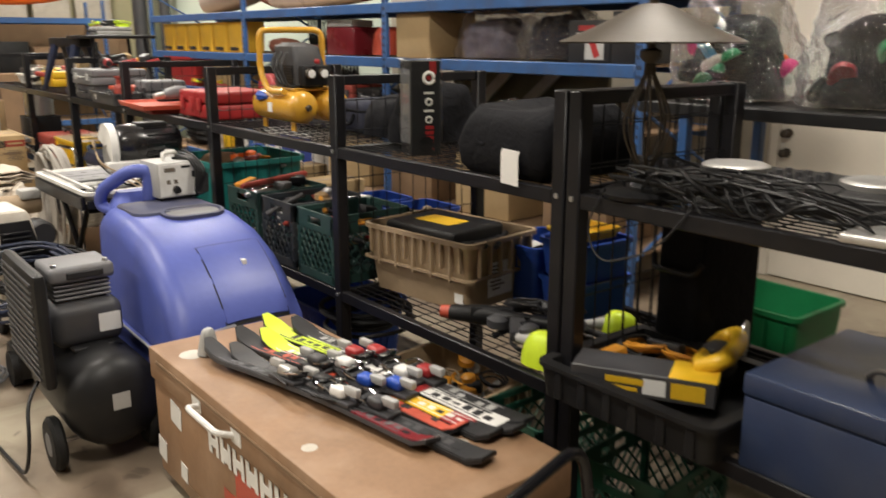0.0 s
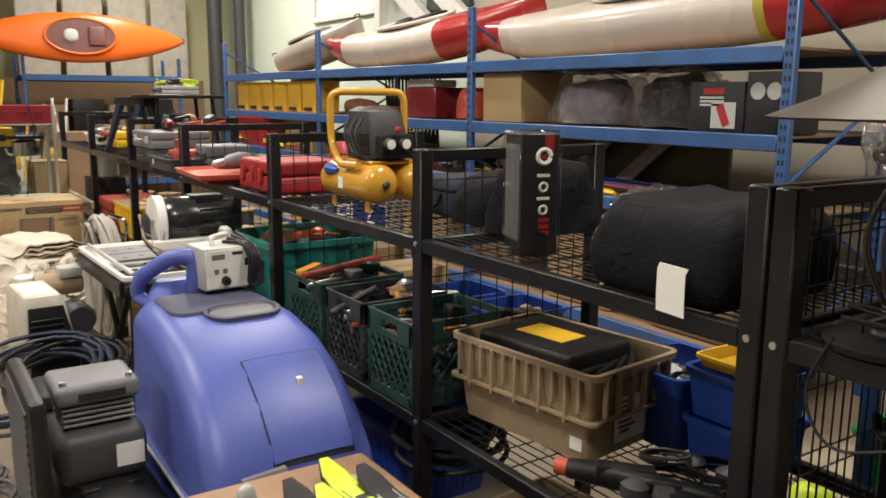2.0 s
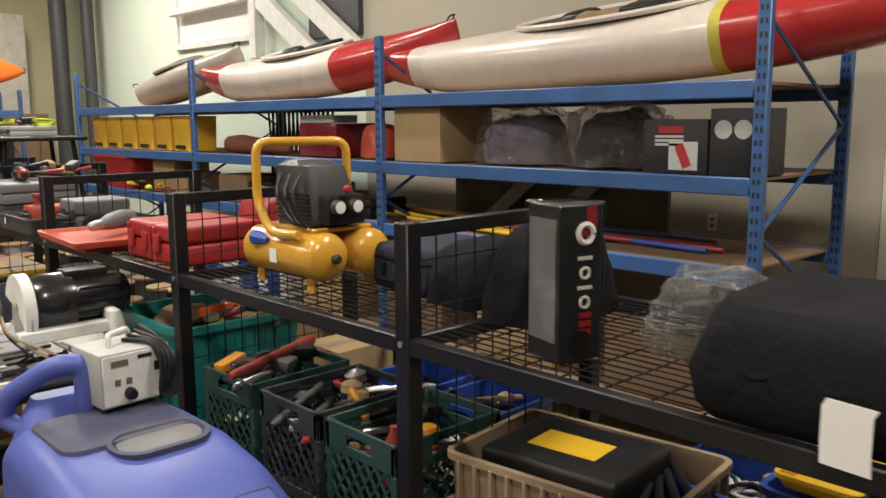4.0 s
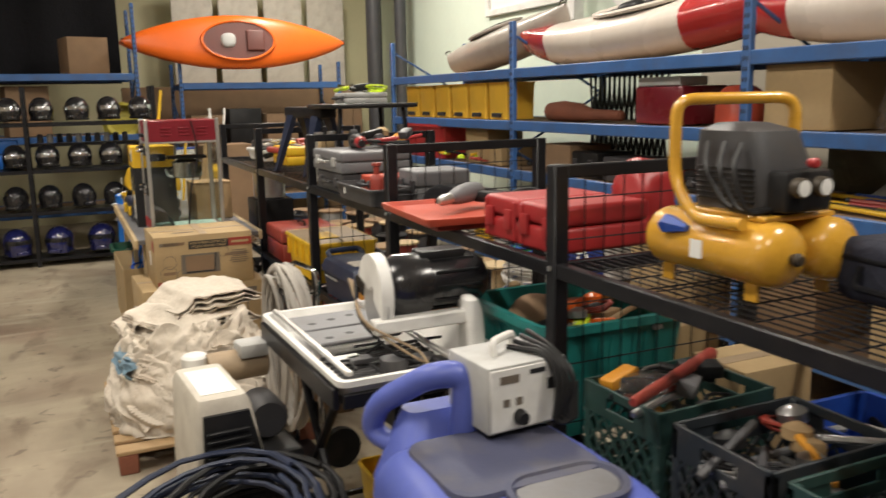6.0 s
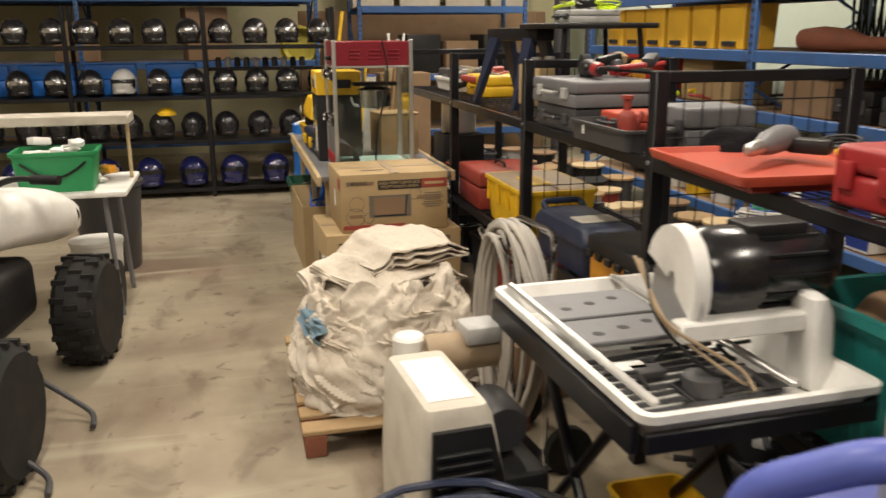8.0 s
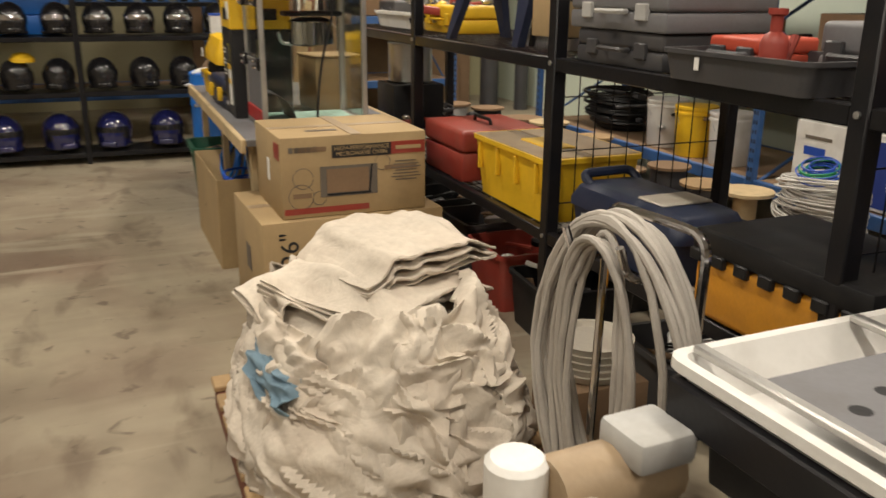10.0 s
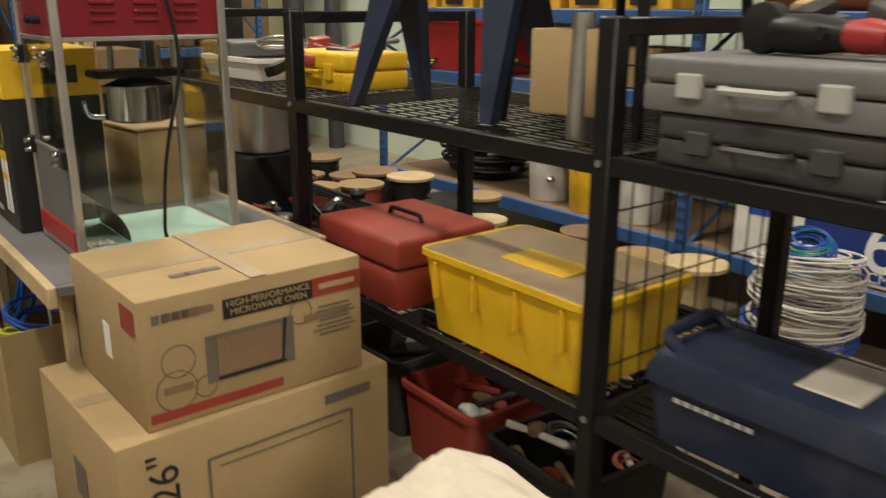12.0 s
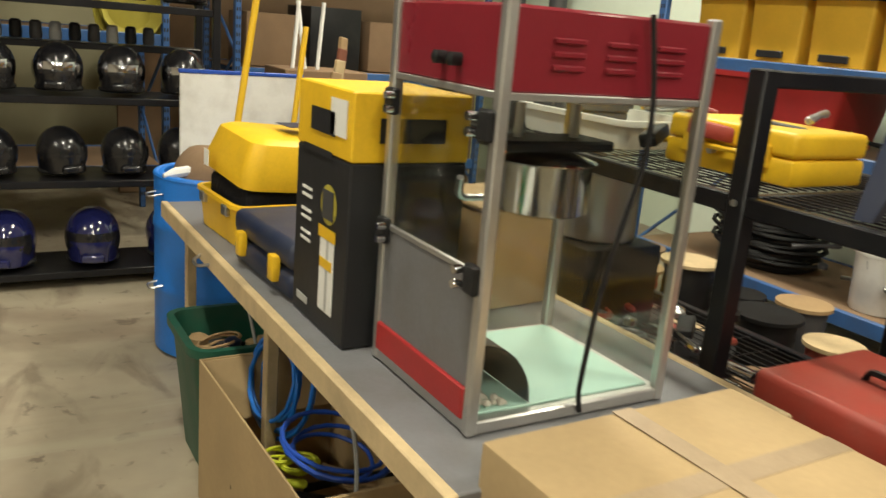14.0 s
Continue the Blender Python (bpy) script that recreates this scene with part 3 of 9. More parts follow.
def blue_rack_y(y, xs, levels, h, depth=0.9):
    ob = thing("pallet_rack", xs[0], y, 0, 0, "blue steel pallet rack against the far wall", "rack", "blue racks")
    for x in xs:
        upright(ob, x - xs[0], 0, h, "y", depth)
    for xa, xb in zip(xs, xs[1:]):
        for z in levels:
            for by in (0, depth):
                bm = B()
                box(bm, xa - xs[0] + 0.024, by - 0.02, z - 0.085, xb - xs[0] - 0.024, by + 0.02, z, 0.006, 1)
                part("beam", bm, "blue_steel", ob)
            bm = B()
            cube(bm, xa - xs[0] + 0.026, 0.02, z - 0.02, xb - xs[0] - 0.026, depth - 0.02, z - 0.006)
            part("shelf_board", bm, "cardboard_dark", ob)
    return ob


blue_rack_y(13.75, [-3.9, -1.15, 1.5], (0.5, 1.4, 2.15), 3.0)
blue_rack_y(13.95, [2.05, 4.2], (0.5, 1.2, 2.03), 2.30)

# ---- near part of the aisle: chest, skis, scrubber, compressor ----
def job_chest():
    x0, x1, y0, y1, h = 1.02, 1.66, 1.65, 3.28, 0.57
    ob = thing("job_site_chest", (x0 + x1) / 2, (y0 + y1) / 2, 0, 0, "worn brown steel job-site tool chest with a white handle", "chest")
    w, d = (x1 - x0) / 2, (y1 - y0) / 2
    bm = B()
    box(bm, -w + 0.01, -d + 0.01, 0.05, w - 0.01, d - 0.01, h - 0.13, 0.006, 2)
    part("body", bm, "chest_brown", ob)
    bm = B()
    box(bm, -w, -d, h - 0.128, w, d, h, 0.008, 2)
    lid = part("lid", bm, "chest_brown", ob)
    bm = B()
    box(bm, -w - 0.004, -0.9 * d, h - 0.05, w * -1 + 0.002, 0.9 * d, h - 0.035, 0.002)
    part("lid_seam", bm, "cardboard_dark", lid)
    for s in (-1, 1):
        for t in (-1, 1):
            bm = B()
            box(bm, s * (w - 0.09) - 0.05, t * (d - 0.12) - 0.06, 0, s * (w - 0.09) + 0.05, t * (d - 0.12) + 0.06, 0.05, 0.004)
            part("skid", bm, "black_steel", ob)
    # lift handle on the aisle side
    bm = B()
    sweep(bm, rounded([(-w, 0.33, h - 0.075), (-w - 0.05, 0.31, h - 0.06), (-w - 0.05, 0.07, h - 0.06), (-w, 0.05, h - 0.075)], 0.02), 0.011, 8)
    handle = part("lift_handle", bm, "white", ob, "white painted lift handle")
    for yy in (0.35, 0.03):
        bm = B()
        box(bm, -w - 0.004, yy - 0.035, h - 0.1, -w + 0.002, yy + 0.035, h - 0.045, 0.002)
        part("handle_plate", bm, "white", handle)
    # mark on the side: leaning white blocks over an orange plate
    for yy, zz, a, b in ((-0.02, 0.30, 0.20, 0.11), (0.10, 0.17, 0.16, 0.16), (-0.12, 0.16, 0.16, 0.14)):
        decal("maker_plate", a, b, "orange_red", ob, pose(-w + 0.0085, yy, zz, 0, 0, -90), "orange maker's plate")
    for k in range(6):
        bm = B()
        y = 0.28 - 0.098 * k
        cube(bm, -w + 0.0055, y - 0.025, 0.345, -w + 0.0075, y, 0.435)
        cube(bm, -w + 0.0055, y - 0.06, 0.375 - 0.02 * (k % 2), -w + 0.0075, y - 0.025, 0.405)
        cube(bm, -w + 0.0055, y - 0.08, 0.345, -w + 0.0075, y - 0.06, 0.435)
        part("letter_block", bm, "paper", ob, "white painted mark")
    for yy, zz, a, b in ((0.59, 0.36, 0.10, 0.09), (0.77, 0.15, 0.08, 0.09), (0.55, 0.14, 0.06, 0.07), (-0.42, 0.30, 0.09, 0.10)):
        decal("sticker", a, b, "paper", ob, pose(-w + 0.008, yy, zz, 0, 8, -90), "torn white sticker")
    for yy, a in ((0.30, 0.5), (-0.35, 0.6)):
        decal("rust_streak", a, 0.05, "cardboard_dark", ob, pose(-w + 0.0085, yy, 0.075, 0, 1, -90))
    for x, y, r in ((0.12, -0.55, 0.03), (-0.22, 0.62, 0.05), (0.2, 0.66, 0.02), (-0.24, -0.3, 0.025)):
        bm = B()
        spin(bm, [(0.001, 0), (r, 0.0005), (0.001, 0.001)], 11, "z", (x, y, h))
        part("worn_patch", bm, "beige", lid)
    bm = B()
    spin(bm, [(0.001, 0), (0.07, 0.0006), (0.001, 0.0012)], 18, "z", (-0.10, 0.42, h))
    part("worn_patch", bm, "tan_plastic", lid)
    # black tubular push handle beyond the near end
    cart = thing("hand_truck", 1.42, 1.48, 0, 0, "black tubular hand truck leaning beside the chest", "hand truck")
    bm = B()
    sweep(bm, rounded([(-0.22, -0.05, 0.0), (-0.22, 0.02, 0.62), (0.2, 0.10, 0.66), (0.2, -0.02, 0.0)], 0.1), 0.017, 10)
    part("handle_frame", bm, "black_gloss", cart)
    bm = B()
    box(bm, -0.24, -0.05, 0, 0.22, 0.08, 0.012, 0.003)
    part("toe_plate", bm, "black_steel", cart)


job_chest()


def ski(name, x, y, z, rz, length, core, segments, label, heads=("white", "red"), marks="paper", tilt=0.0):
    """One ski: waisted, with lifted tip, printed stretches on its top, binding toe and heel."""
    ob = thing(name, x, y, z, rz, label, "ski", "skis on the chest")
    ob.matrix_basis = pose(x, y, z, 0, tilt, rz)
    L = length

    def ring(t, inset, z0, z1, x0=-1.0, x1=1.0):
        yy = (t - 0.5) * L
        wv = 0.045 - 0.014 * math.sin(math.pi * min(max((t - 0.04) / 0.86, 0), 1))
        if t > 0.93:
            wv *= math.sqrt(max(0.02, 1 - ((t - 0.93) / 0.075) ** 2))
        if t < 0.03:
            wv *= 0.75 + 8 * t
        lift = 0.055 * max(0, (t - 0.86) / 0.14) ** 2 + 0.012 * math.sin(math.pi * t) + 0.02 * max(0, (0.05 - t) / 0.05) ** 2
        wv = max(wv - inset, 0.003)
        return [(wv * x0, yy, lift + z0), (wv * x1, yy, lift + z0), (wv * x1, yy, lift + z1), (wv * x0, yy, lift + z1)]

    def strip(name, mat, a, b, inset, z0, z1, x0=-1.0, x1=1.0):
        bm = B()
        n = max(3, int(26 * (b - a)))
        loft(bm, [ring(a + (b - a) * i / n, inset, z0, z1, x0, x1) for i in range(n + 1)])
        part(name, bm, mat, ob)

    strip("core", core, 0.0, 1.0, 0.0, 0.0, 0.013)
    for a, b, mat in segments:
        strip("top_sheet", mat, a + 0.002, b - 0.002, 0.004, 0.013, 0.0165)
    r = random.Random(int(x * 1000))
    for s in (-0.72, 0.72):
        strip("edge_line", marks, 0.1, 0.9, 0.006, 0.0165, 0.0172, s - 0.06, s + 0.06)
    for t0 in (0.08, 0.66):
        for k in range(6):
            a = t0 + 0.034 * k
            strip("printed_mark", marks if k % 3 else "print_black", a, a + 0.022, 0.008, 0.0166, 0.0176, r.uniform(-0.6, -0.2), r.uniform(0.1, 0.6))
    for yy, s, mat in ((0.10, 1, heads[0]), (-0.16, -1, heads[1])):
        bm = B()
        box(bm, -0.032, yy - 0.075, 0.026, 0.032, yy + 0.06, 0.042, 0.005, 2)
        base = part("binding_base", bm, "dark_grey", ob)
        bm = B()
        box(bm, -0.025, yy - 0.035, 0.042, 0.025, yy + 0.03, 0.078, 0.012, 3)
        part("binding_head", bm, mat, ob)
        bm = B()
        box(bm, -0.034, yy - s * 0.055 - 0.014, 0.05, 0.034, yy - s * 0.055 + 0.014, 0.066, 0.006, 2)
        part("binding_jaw", bm, "print_black", ob)
        bm = B()
        box(bm, -0.012, yy + s * 0.055 - 0.03, 0.06, 0.012, yy + s * 0.055 + 0.03, 0.088, 0.005, 2)
        part("binding_lever", bm, "light_grey", ob)
        bm = B()
        sweep(bm, rounded([(-0.03, yy - s * 0.02, 0.06), (-0.036, yy - s * 0.085, 0.074), (0.036, yy - s * 0.085, 0.074), (0.03, yy - s * 0.02, 0.06)], 0.02, 3), 0.004, 6)
        part("binding_wire", bm, "chrome", ob)
        for q in (-1, 1):
            bm = B()
            rod(bm, (q * 0.055, yy - s * 0.07, 0.036), (q * 0.03, yy + s * 0.02, 0.036), 0.006, 6)
            part("brake_arm", bm, "black", base)
    return ob


T = 0.571
ski("ski", 1.545, 2.500, T, 7, 1.34, "print_black", ((0.0, 0.05, "print_black"), (0.05, 0.30, "white"), (0.30, 0.42, "red"), (0.42, 0.66, "white"), (0.66, 1.0, "neon")), "lime-tipped downhill ski with white tail and black edges", ("red", "white"), "print_black")
ski("ski", 1.612, 2.46, T, 6.5, 1.22, "print_black", ((0.0, 0.22, "print_black"), (0.22, 0.6, "dark_grey"), (0.6, 1.0, "print_black")), "black downhill ski lying beside its lime pair", ("red", "red"), "light_grey")
ski("ski", 1.405, 2.520, T, 9, 1.16, "print_black", ((0.0, 0.2, "orange_red"), (0.2, 0.5, "print_black"), (0.5, 0.62, "orange_red"), (0.62, 1.0, "print_black")), "black downhill ski with red and orange stripes", ("dark_grey", "blue"), "orange_red")
ski("ski", 1.462, 2.430, T + 0.002, 8.5, 1.17, "print_black", ((0.0, 0.09, "print_black"), (0.09, 0.17, "red"), (0.17, 0.44, "yellow"), (0.44, 0.8, "print_black"), (0.8, 1.0, "neon")), "yellow and red downhill ski lying on the chest", ("white", "blue"), "white")
ski("ski", 1.255, 2.470, T + 0.01, 11, 1.12, "dark_grey", ((0.0, 0.02, "white"), (0.02, 0.28, "maroon"), (0.28, 0.6, "print_black"), (0.6, 1.0, "dark_grey")), "dark worn ski with a maroon tail and chrome binding", ("alu", "white"), "grey", 12)
ski("ski", 1.330, 2.350, T, 10.5, 1.20, "print_black", ((0.0, 0.5, "print_black"), (0.5, 1.0, "dark_grey")), "plain black worn ski beside the others", ("black", "dark_grey"), "dark_grey")
bm = B()
lump(bm, 0.09, 0.07, 0.11, 0.02, 3, 16, 8)
solo("rag", bm, "light_grey", "crumpled grey-green rag on the ski tip", "rag", 1.17, 3.05, T, 20)


def scrubber():
    ob = thing("floor_scrubber", 1.46, 3.9, 0, 0, "blue plastic walk-behind floor scrubber with a dusty top", "floor scrubber")
    prof = [(-0.56, 0.30, 0.62), (-0.55, 0.47, 0.60), (-0.50, 0.60, 0.60), (-0.40, 0.71, 0.60), (-0.28, 0.80, 0.60), (-0.12, 0.875, 0.59),
            (0.08, 0.915, 0.58), (0.30, 0.925, 0.56), (0.44, 0.925, 0.54), (0.50, 0.90, 0.53)]

    def ring(y, top, w, bottom):
        out = []
        r = 0.10
        hw = w / 2
        for k in range(7):
            a = radians(90 * k / 6)
            out.append((hw - r + r * math.cos(a), y, top - r + r * math.sin(a)))
        for k in range(7):
            a = radians(90 + 90 * k / 6)
            out.append((-hw + r + r * math.cos(a), y, top - r + r * math.sin(a)))
        out.append((-hw - 0.012, y, bottom))
        out.append((hw + 0.012, y, bottom))
        return out

    def top_at(y):
        for (a, za, _), (b, zb, _) in zip(prof, prof[1:]):
            if a <= y <= b:
                return za + (zb - za) * (y - a) / (b - a)
        return prof[0][1] if y < prof[0][0] else prof[-1][1]

    # upper tank down to the seam, then the base
    bm = B()
    loft(bm, [ring(y, z, w, min(0.44 if y > -0.5 else 0.28, z - 0.12)) for y, z, w in prof])
    tank = part("recovery_tank", bm, "scrub_blue", ob)
    bm = B()
    rings = []
    for y, w in ((-0.585, 0.50), (-0.56, 0.62), (-0.3, 0.64), (0.3, 0.60), (0.50, 0.56)):
        rings.append([(w / 2, y, 0.10), (w / 2 + 0.004, y, 0.435), (-w / 2 - 0.004, y, 0.435), (-w / 2, y, 0.10)])
    loft(bm, rings)
    part("solution_tank", bm, "scrub_blue", ob)
    bm = B()
    sweep(bm, rounded([(-0.318, 0.5, 0.44), (-0.334, -0.48, 0.44), (-0.29, -0.58, 0.40)], 0.05), 0.006, 6)
    part("seam_strip", bm, "light_grey", ob)
    bm = B()
    box(bm, -0.32, -0.62, 0.03, 0.32, 0.1, 0.10, 0.02, 2)
    part("brush_deck", bm, "dark_grey", ob)
    for s in (-1, 1):
        bm = B()
        spin(bm, [(0.05, -0.03), (0.115, -0.03), (0.12, -0.015), (0.12, 0.015), (0.115, 0.03), (0.05, 0.03)], 20, "x", (s * 0.24, 0.3, 0.12))
        part("drive_wheel", bm, "rubber", ob)
    # access panel on the front slope, a proud curved sheet with its dark joint
    for name, grow, lift, mat in (("panel_joint", 0.0, 0.004, "print_black"), ("access_panel", -0.006, 0.009, "scrub_blue")):
        bm = B()
        rows = []
        for k in range(9):
            y = -0.525 + grow * -1 + (0.30 + 2 * grow) * k / 8
            z = top_at(y)
            rows.append([(x, y - lift * 0.6, z + lift * 0.7 - (0.0 if abs(x - 0.07) < 0.12 else 0.004)) for x in np.linspace(-0.075 - grow, 0.225 + grow, 6)])
        vs = [[bm.verts.new(p) for p in r] for r in rows]
        for a, b in zip(vs, vs[1:]):
            for i in range(len(a) - 1):
                bm.faces.new((a[i], a[i + 1], b[i + 1], b[i]))
        geo = bmesh.ops.extrude_face_region(bm, geom=bm.faces[:])
        bmesh.ops.translate(bm, verts=[v for v in geo["geom"] if isinstance(v, bmesh.types.BMVert)], vec=(0, 0.004, -0.006))
        part(name, bm, mat, tank)
    # silver tape and small label
    bm = B()
    rows = []
    for k in range(5):
        x = -0.19 + 0.15 * k / 4
        rows.append([(x, -0.572 + 0.002 * (k % 2), 0.475 + 0.004 * k), (x, -0.552 + 0.002 * (k % 2), 0.535 + 0.003 * k), (x, -0.530, 0.535 + 0.003 * k), (x, -0.545, 0.475 + 0.004 * k)])
    loft(bm, rows)
    part("tape_strip", bm, "alu", tank, "strip of silver tape")
    bm = B()
    box(bm, 0.09, -0.36, top_at(-0.36) + 0.004, 0.11, -0.335, top_at(-0.335) + 0.014, 0.002)
    part("label", bm, "paper", tank)
    # dusty dark top and the sunken view port
    bm = B()
    loft(bm, [rrect(0.40, 0.34, 0.06, 0.918, 4, 0, 0.30), rrect(0.39, 0.33, 0.055, 0.930, 4, 0, 0.30)])
    part("top_tray", bm, "scrub_dark", ob)
    bm = B()
    rs = []
    for wv, dv, zz in ((0.30, 0.17, 0.905), (0.30, 0.17, 0.928), (0.27, 0.14, 0.930), (0.25, 0.12, 0.915)):
        rs.append([(p[0], p[1], p[2] - (p[1] < 0.06) * 0.0 - (0.1 - p[1]) * 0.10) for p in rrect(wv, dv, dv * 0.48, zz, 6, 0.06, 0.10)])
    loft(bm, rs)
    part("view_port_ring", bm, "scrub_dark", ob)
    bm = B()
    rs = [[(p[0], p[1], p[2] - (0.1 - p[1]) * 0.10) for p in rrect(wv, dv, dv * 0.48, zz, 6, 0.06, 0.10)] for wv, dv, zz in ((0.25, 0.12, 0.912), (0.25, 0.12, 0.922), (0.20, 0.08, 0.926))]
    loft(bm, rs)
    part("view_port", bm, "grey", ob, "cloudy dusty clear port")
    # rear console and looped handle
    bm = B()
    loft(bm, [rrect(0.50, 0.20, 0.06, 0.42, 4, 0, 0.52), rrect(0.46, 0.20, 0.06, 0.80, 4, 0, 0.54), rrect(0.34, 0.12, 0.05, 0.93, 4, 0, 0.57), rrect(0.28, 0.08, 0.03, 0.97, 4, 0, 0.59)])
    part("console", bm, "scrub_blue", ob)
    bm = B()
    pts = rounded([(-0.13, 0.52, 0.86), (-0.205, 0.68, 0.89), (-0.195, 0.64, 0.98), (-0.09, 0.52, 1.08), (0.0, 0.50, 1.075), (0.0, 0.49, 0.98), (-0.02, 0.50, 0.88)], 0.08, 6)
    sweep(bm, pts, [0.029 + 0.012 * i / len(pts) for i in range(len(pts))], 12)
    part("grip_loop", bm, "scrub_blue", ob)


scrubber()


def charger():
    ob = thing("battery_charger", 1.572, 4.385, 0.934, 4, "grey metal battery charger with a coiled black lead", "charger")
    ob.scale = (0.94, 0.94, 1.02)
    bm = B()
    box(bm, -0.125, -0.11, 0.012, 0.125, 0.11, 0.185, 0.006, 2)
    part("case", bm, "light_grey", ob)
    bm = B()
    box(bm, -0.12, -0.1135, 0.018, 0.12, -0.1085, 0.178, 0.004)
    face = part("front_panel", bm, "white", ob, "off-white front panel")
    for x, z, w, h, mat in ((-0.06, 0.15, 0.06, 0.02, "print_grey"), (0.03, 0.16, 0.05, 0.012, "print_black"), (0.08, 0.12, 0.035, 0.03, "print_black"), (-0.07, 0.09, 0.02, 0.02, "print_grey"), (-0.03, 0.09, 0.02, 0.02, "print_grey")):
        decal("marking", w, h, mat, face, pose(x, -0.1145, z))
    bm = B()
    spin(bm, [(0.001, -0.03), (0.016, -0.03), (0.02, -0.012), (0.02, 0.0), (0.001, 0.0)], 14, "y", (-0.03, -0.112, 0.05))
    part("knob", bm, "black", ob)
    bm = B()
    sweep(bm, rounded([(-0.05, -0.02, 0.18), (-0.05, -0.01, 0.22), (0.05, 0.04, 0.22), (0.05, 0.05, 0.18)], 0.03), 0.011, 8)
    part("carry_handle", bm, "white", ob)
    for sx in (-0.1, 0.1):
        for sy in (-0.08, 0.1):
            bm = B()
            spin(bm, [(0.012, 0), (0.012, 0.012)], 8, "z", (sx, sy, 0))
            part("foot", bm, "rubber", ob)
    rng = random.Random(4)
    bm = B()
    for k in range(4):
        o = 0.022 * k
        pts = rounded([(0.02 + o, 0.02, 0.19 + 0.012 * k), (0.06 + o * 0.6, -0.10, 0.20), (0.075 + o * 0.6, -0.15 - 0.01 * k, 0.14), (0.06 + o * 0.5, -0.15, 0.03 + 0.01 * k), (0.10 + o * 0.4, -0.16, 0.02), (0.12 + 0.3 * o, -0.14, 0.12)], 0.07, 6)
        sweep(bm, pts, 0.0075, 7)
    part("lead", bm, "black", ob, "coiled black rubber lead")


charger()


def tank_compressor(ob, a, b, r, tank_mat):
    bm = B()
    capsule(bm, a, b, r)
    return part("tank", bm, tank_mat, ob)


def black_compressor():
    """Wheeled workshop compressor: tank, belt guard, motor and finned pump."""
    ob = thing("air_compressor", 0.85, 3.76, 0, 90, "black dusty wheeled air compressor with belt guard", "compressor")
    tank_compressor(ob, (-0.20, -0.10, 0.27), (0.34, -0.10, 0.27), 0.20, "black")
    ob_motor = B()
    box(ob_motor, -0.025, -0.23, 0.455, 0.28, 0.06, 0.645, 0.05, 4)
    part("motor", ob_motor, "dark_grey", ob)
    bm = B()
    box(bm, -0.06, -0.20, 0.445, 0.34, 0.0, 0.465, 0.004)
    part("base_plate", bm, "black", ob)
    bm = B()
    box(bm, -0.20, 0.10, 0.36, 0.36, 0.155, 0.84, 0.03, 2)
    guard = part("belt_guard", bm, "black", ob)
    bm = B()
    for k in range(14):
        z = 0.40 + 0.03 * k
        box(bm, -0.17, 0.154, z, 0.33, 0.162, z + 0.014, 0.002)
    part("guard_ribs", bm, "dark_grey", guard, kind="stuff")
    for k in range(4):
        bm = B()
        box(bm, 0.03, -0.20, 0.655 + 0.019 * k, 0.25, 0.03, 0.666 + 0.019 * k, 0.004)
        part("pump_fin", bm, "grey", ob)
    bm = B()
    box(bm, 0.06, -0.17, 0.60, 0.22, 0.0, 0.735, 0.01, 2)
    part("pump_cylinder", bm, "grey", ob)
    bm = B()
    box(bm, 0.015, -0.22, 0.73, 0.265, 0.05, 0.80, 0.022, 3)
    head = part("pump_head", bm, "grey", ob)
    bm = B()
    box(bm, 0.008, -0.17, 0.748, 0.02, -0.02, 0.778, 0.004)
    part("intake_slot", bm, "print_black", head)
    for yy in (-0.19, 0.02):
        bm = B()
        spin(bm, [(0.012, 0.80), (0.012, 0.812), (0.004, 0.814)], 8, "z", (0.05, yy, 0))
        part("head_bolt", bm, "steel", head)
    decal("rating_label", 0.09, 0.08, "paper", ob, pose(-0.027, -0.165, 0.55, 0, 0, 90))
    decal("shield_label", 0.07, 0.07, "light_grey", ob, pose(-0.312, -0.10, 0.30, 0, 0, 90))
    for s in (-1, 1):
        bm = B()
        spin(bm, [(0.03, -0.025), (0.10, -0.025), (0.115, -0.012), (0.115, 0.012), (0.10, 0.025), (0.03, 0.025)], 22, "y", (-0.14, s * 0.19 - 0.06, 0.115))
        w = part("wheel", bm, "rubber", ob)
        bm = B()
        spin(bm, [(0.01, -0.027), (0.05, -0.027), (0.05, 0.027), (0.01, 0.027)], 14, "y", (-0.14, s * 0.19 - 0.06, 0.115))
        part("hub", bm, "grey", w)
    bm = B()
    rod(bm, (-0.14, -0.25, 0.115), (-0.14, 0.13, 0.115), 0.01)
    part("axle", bm, "steel", ob)
    bm = B()
    box(bm, 0.28, -0.16, 0, 0.32, -0.04, 0.12, 0.005)
    part("front_foot", bm, "black", ob)
    bm = B()
    sweep(bm, rounded([(-0.05, 0.15, 0.36), (-0.16, 0.22, 0.32), (-0.24, 0.24, 0.20), (-0.2, 0.26, 0.03), (0.3, 0.3, 0.01)], 0.08), 0.008, 7)
    part("air_hose", bm, "black", ob)


black_compressor()

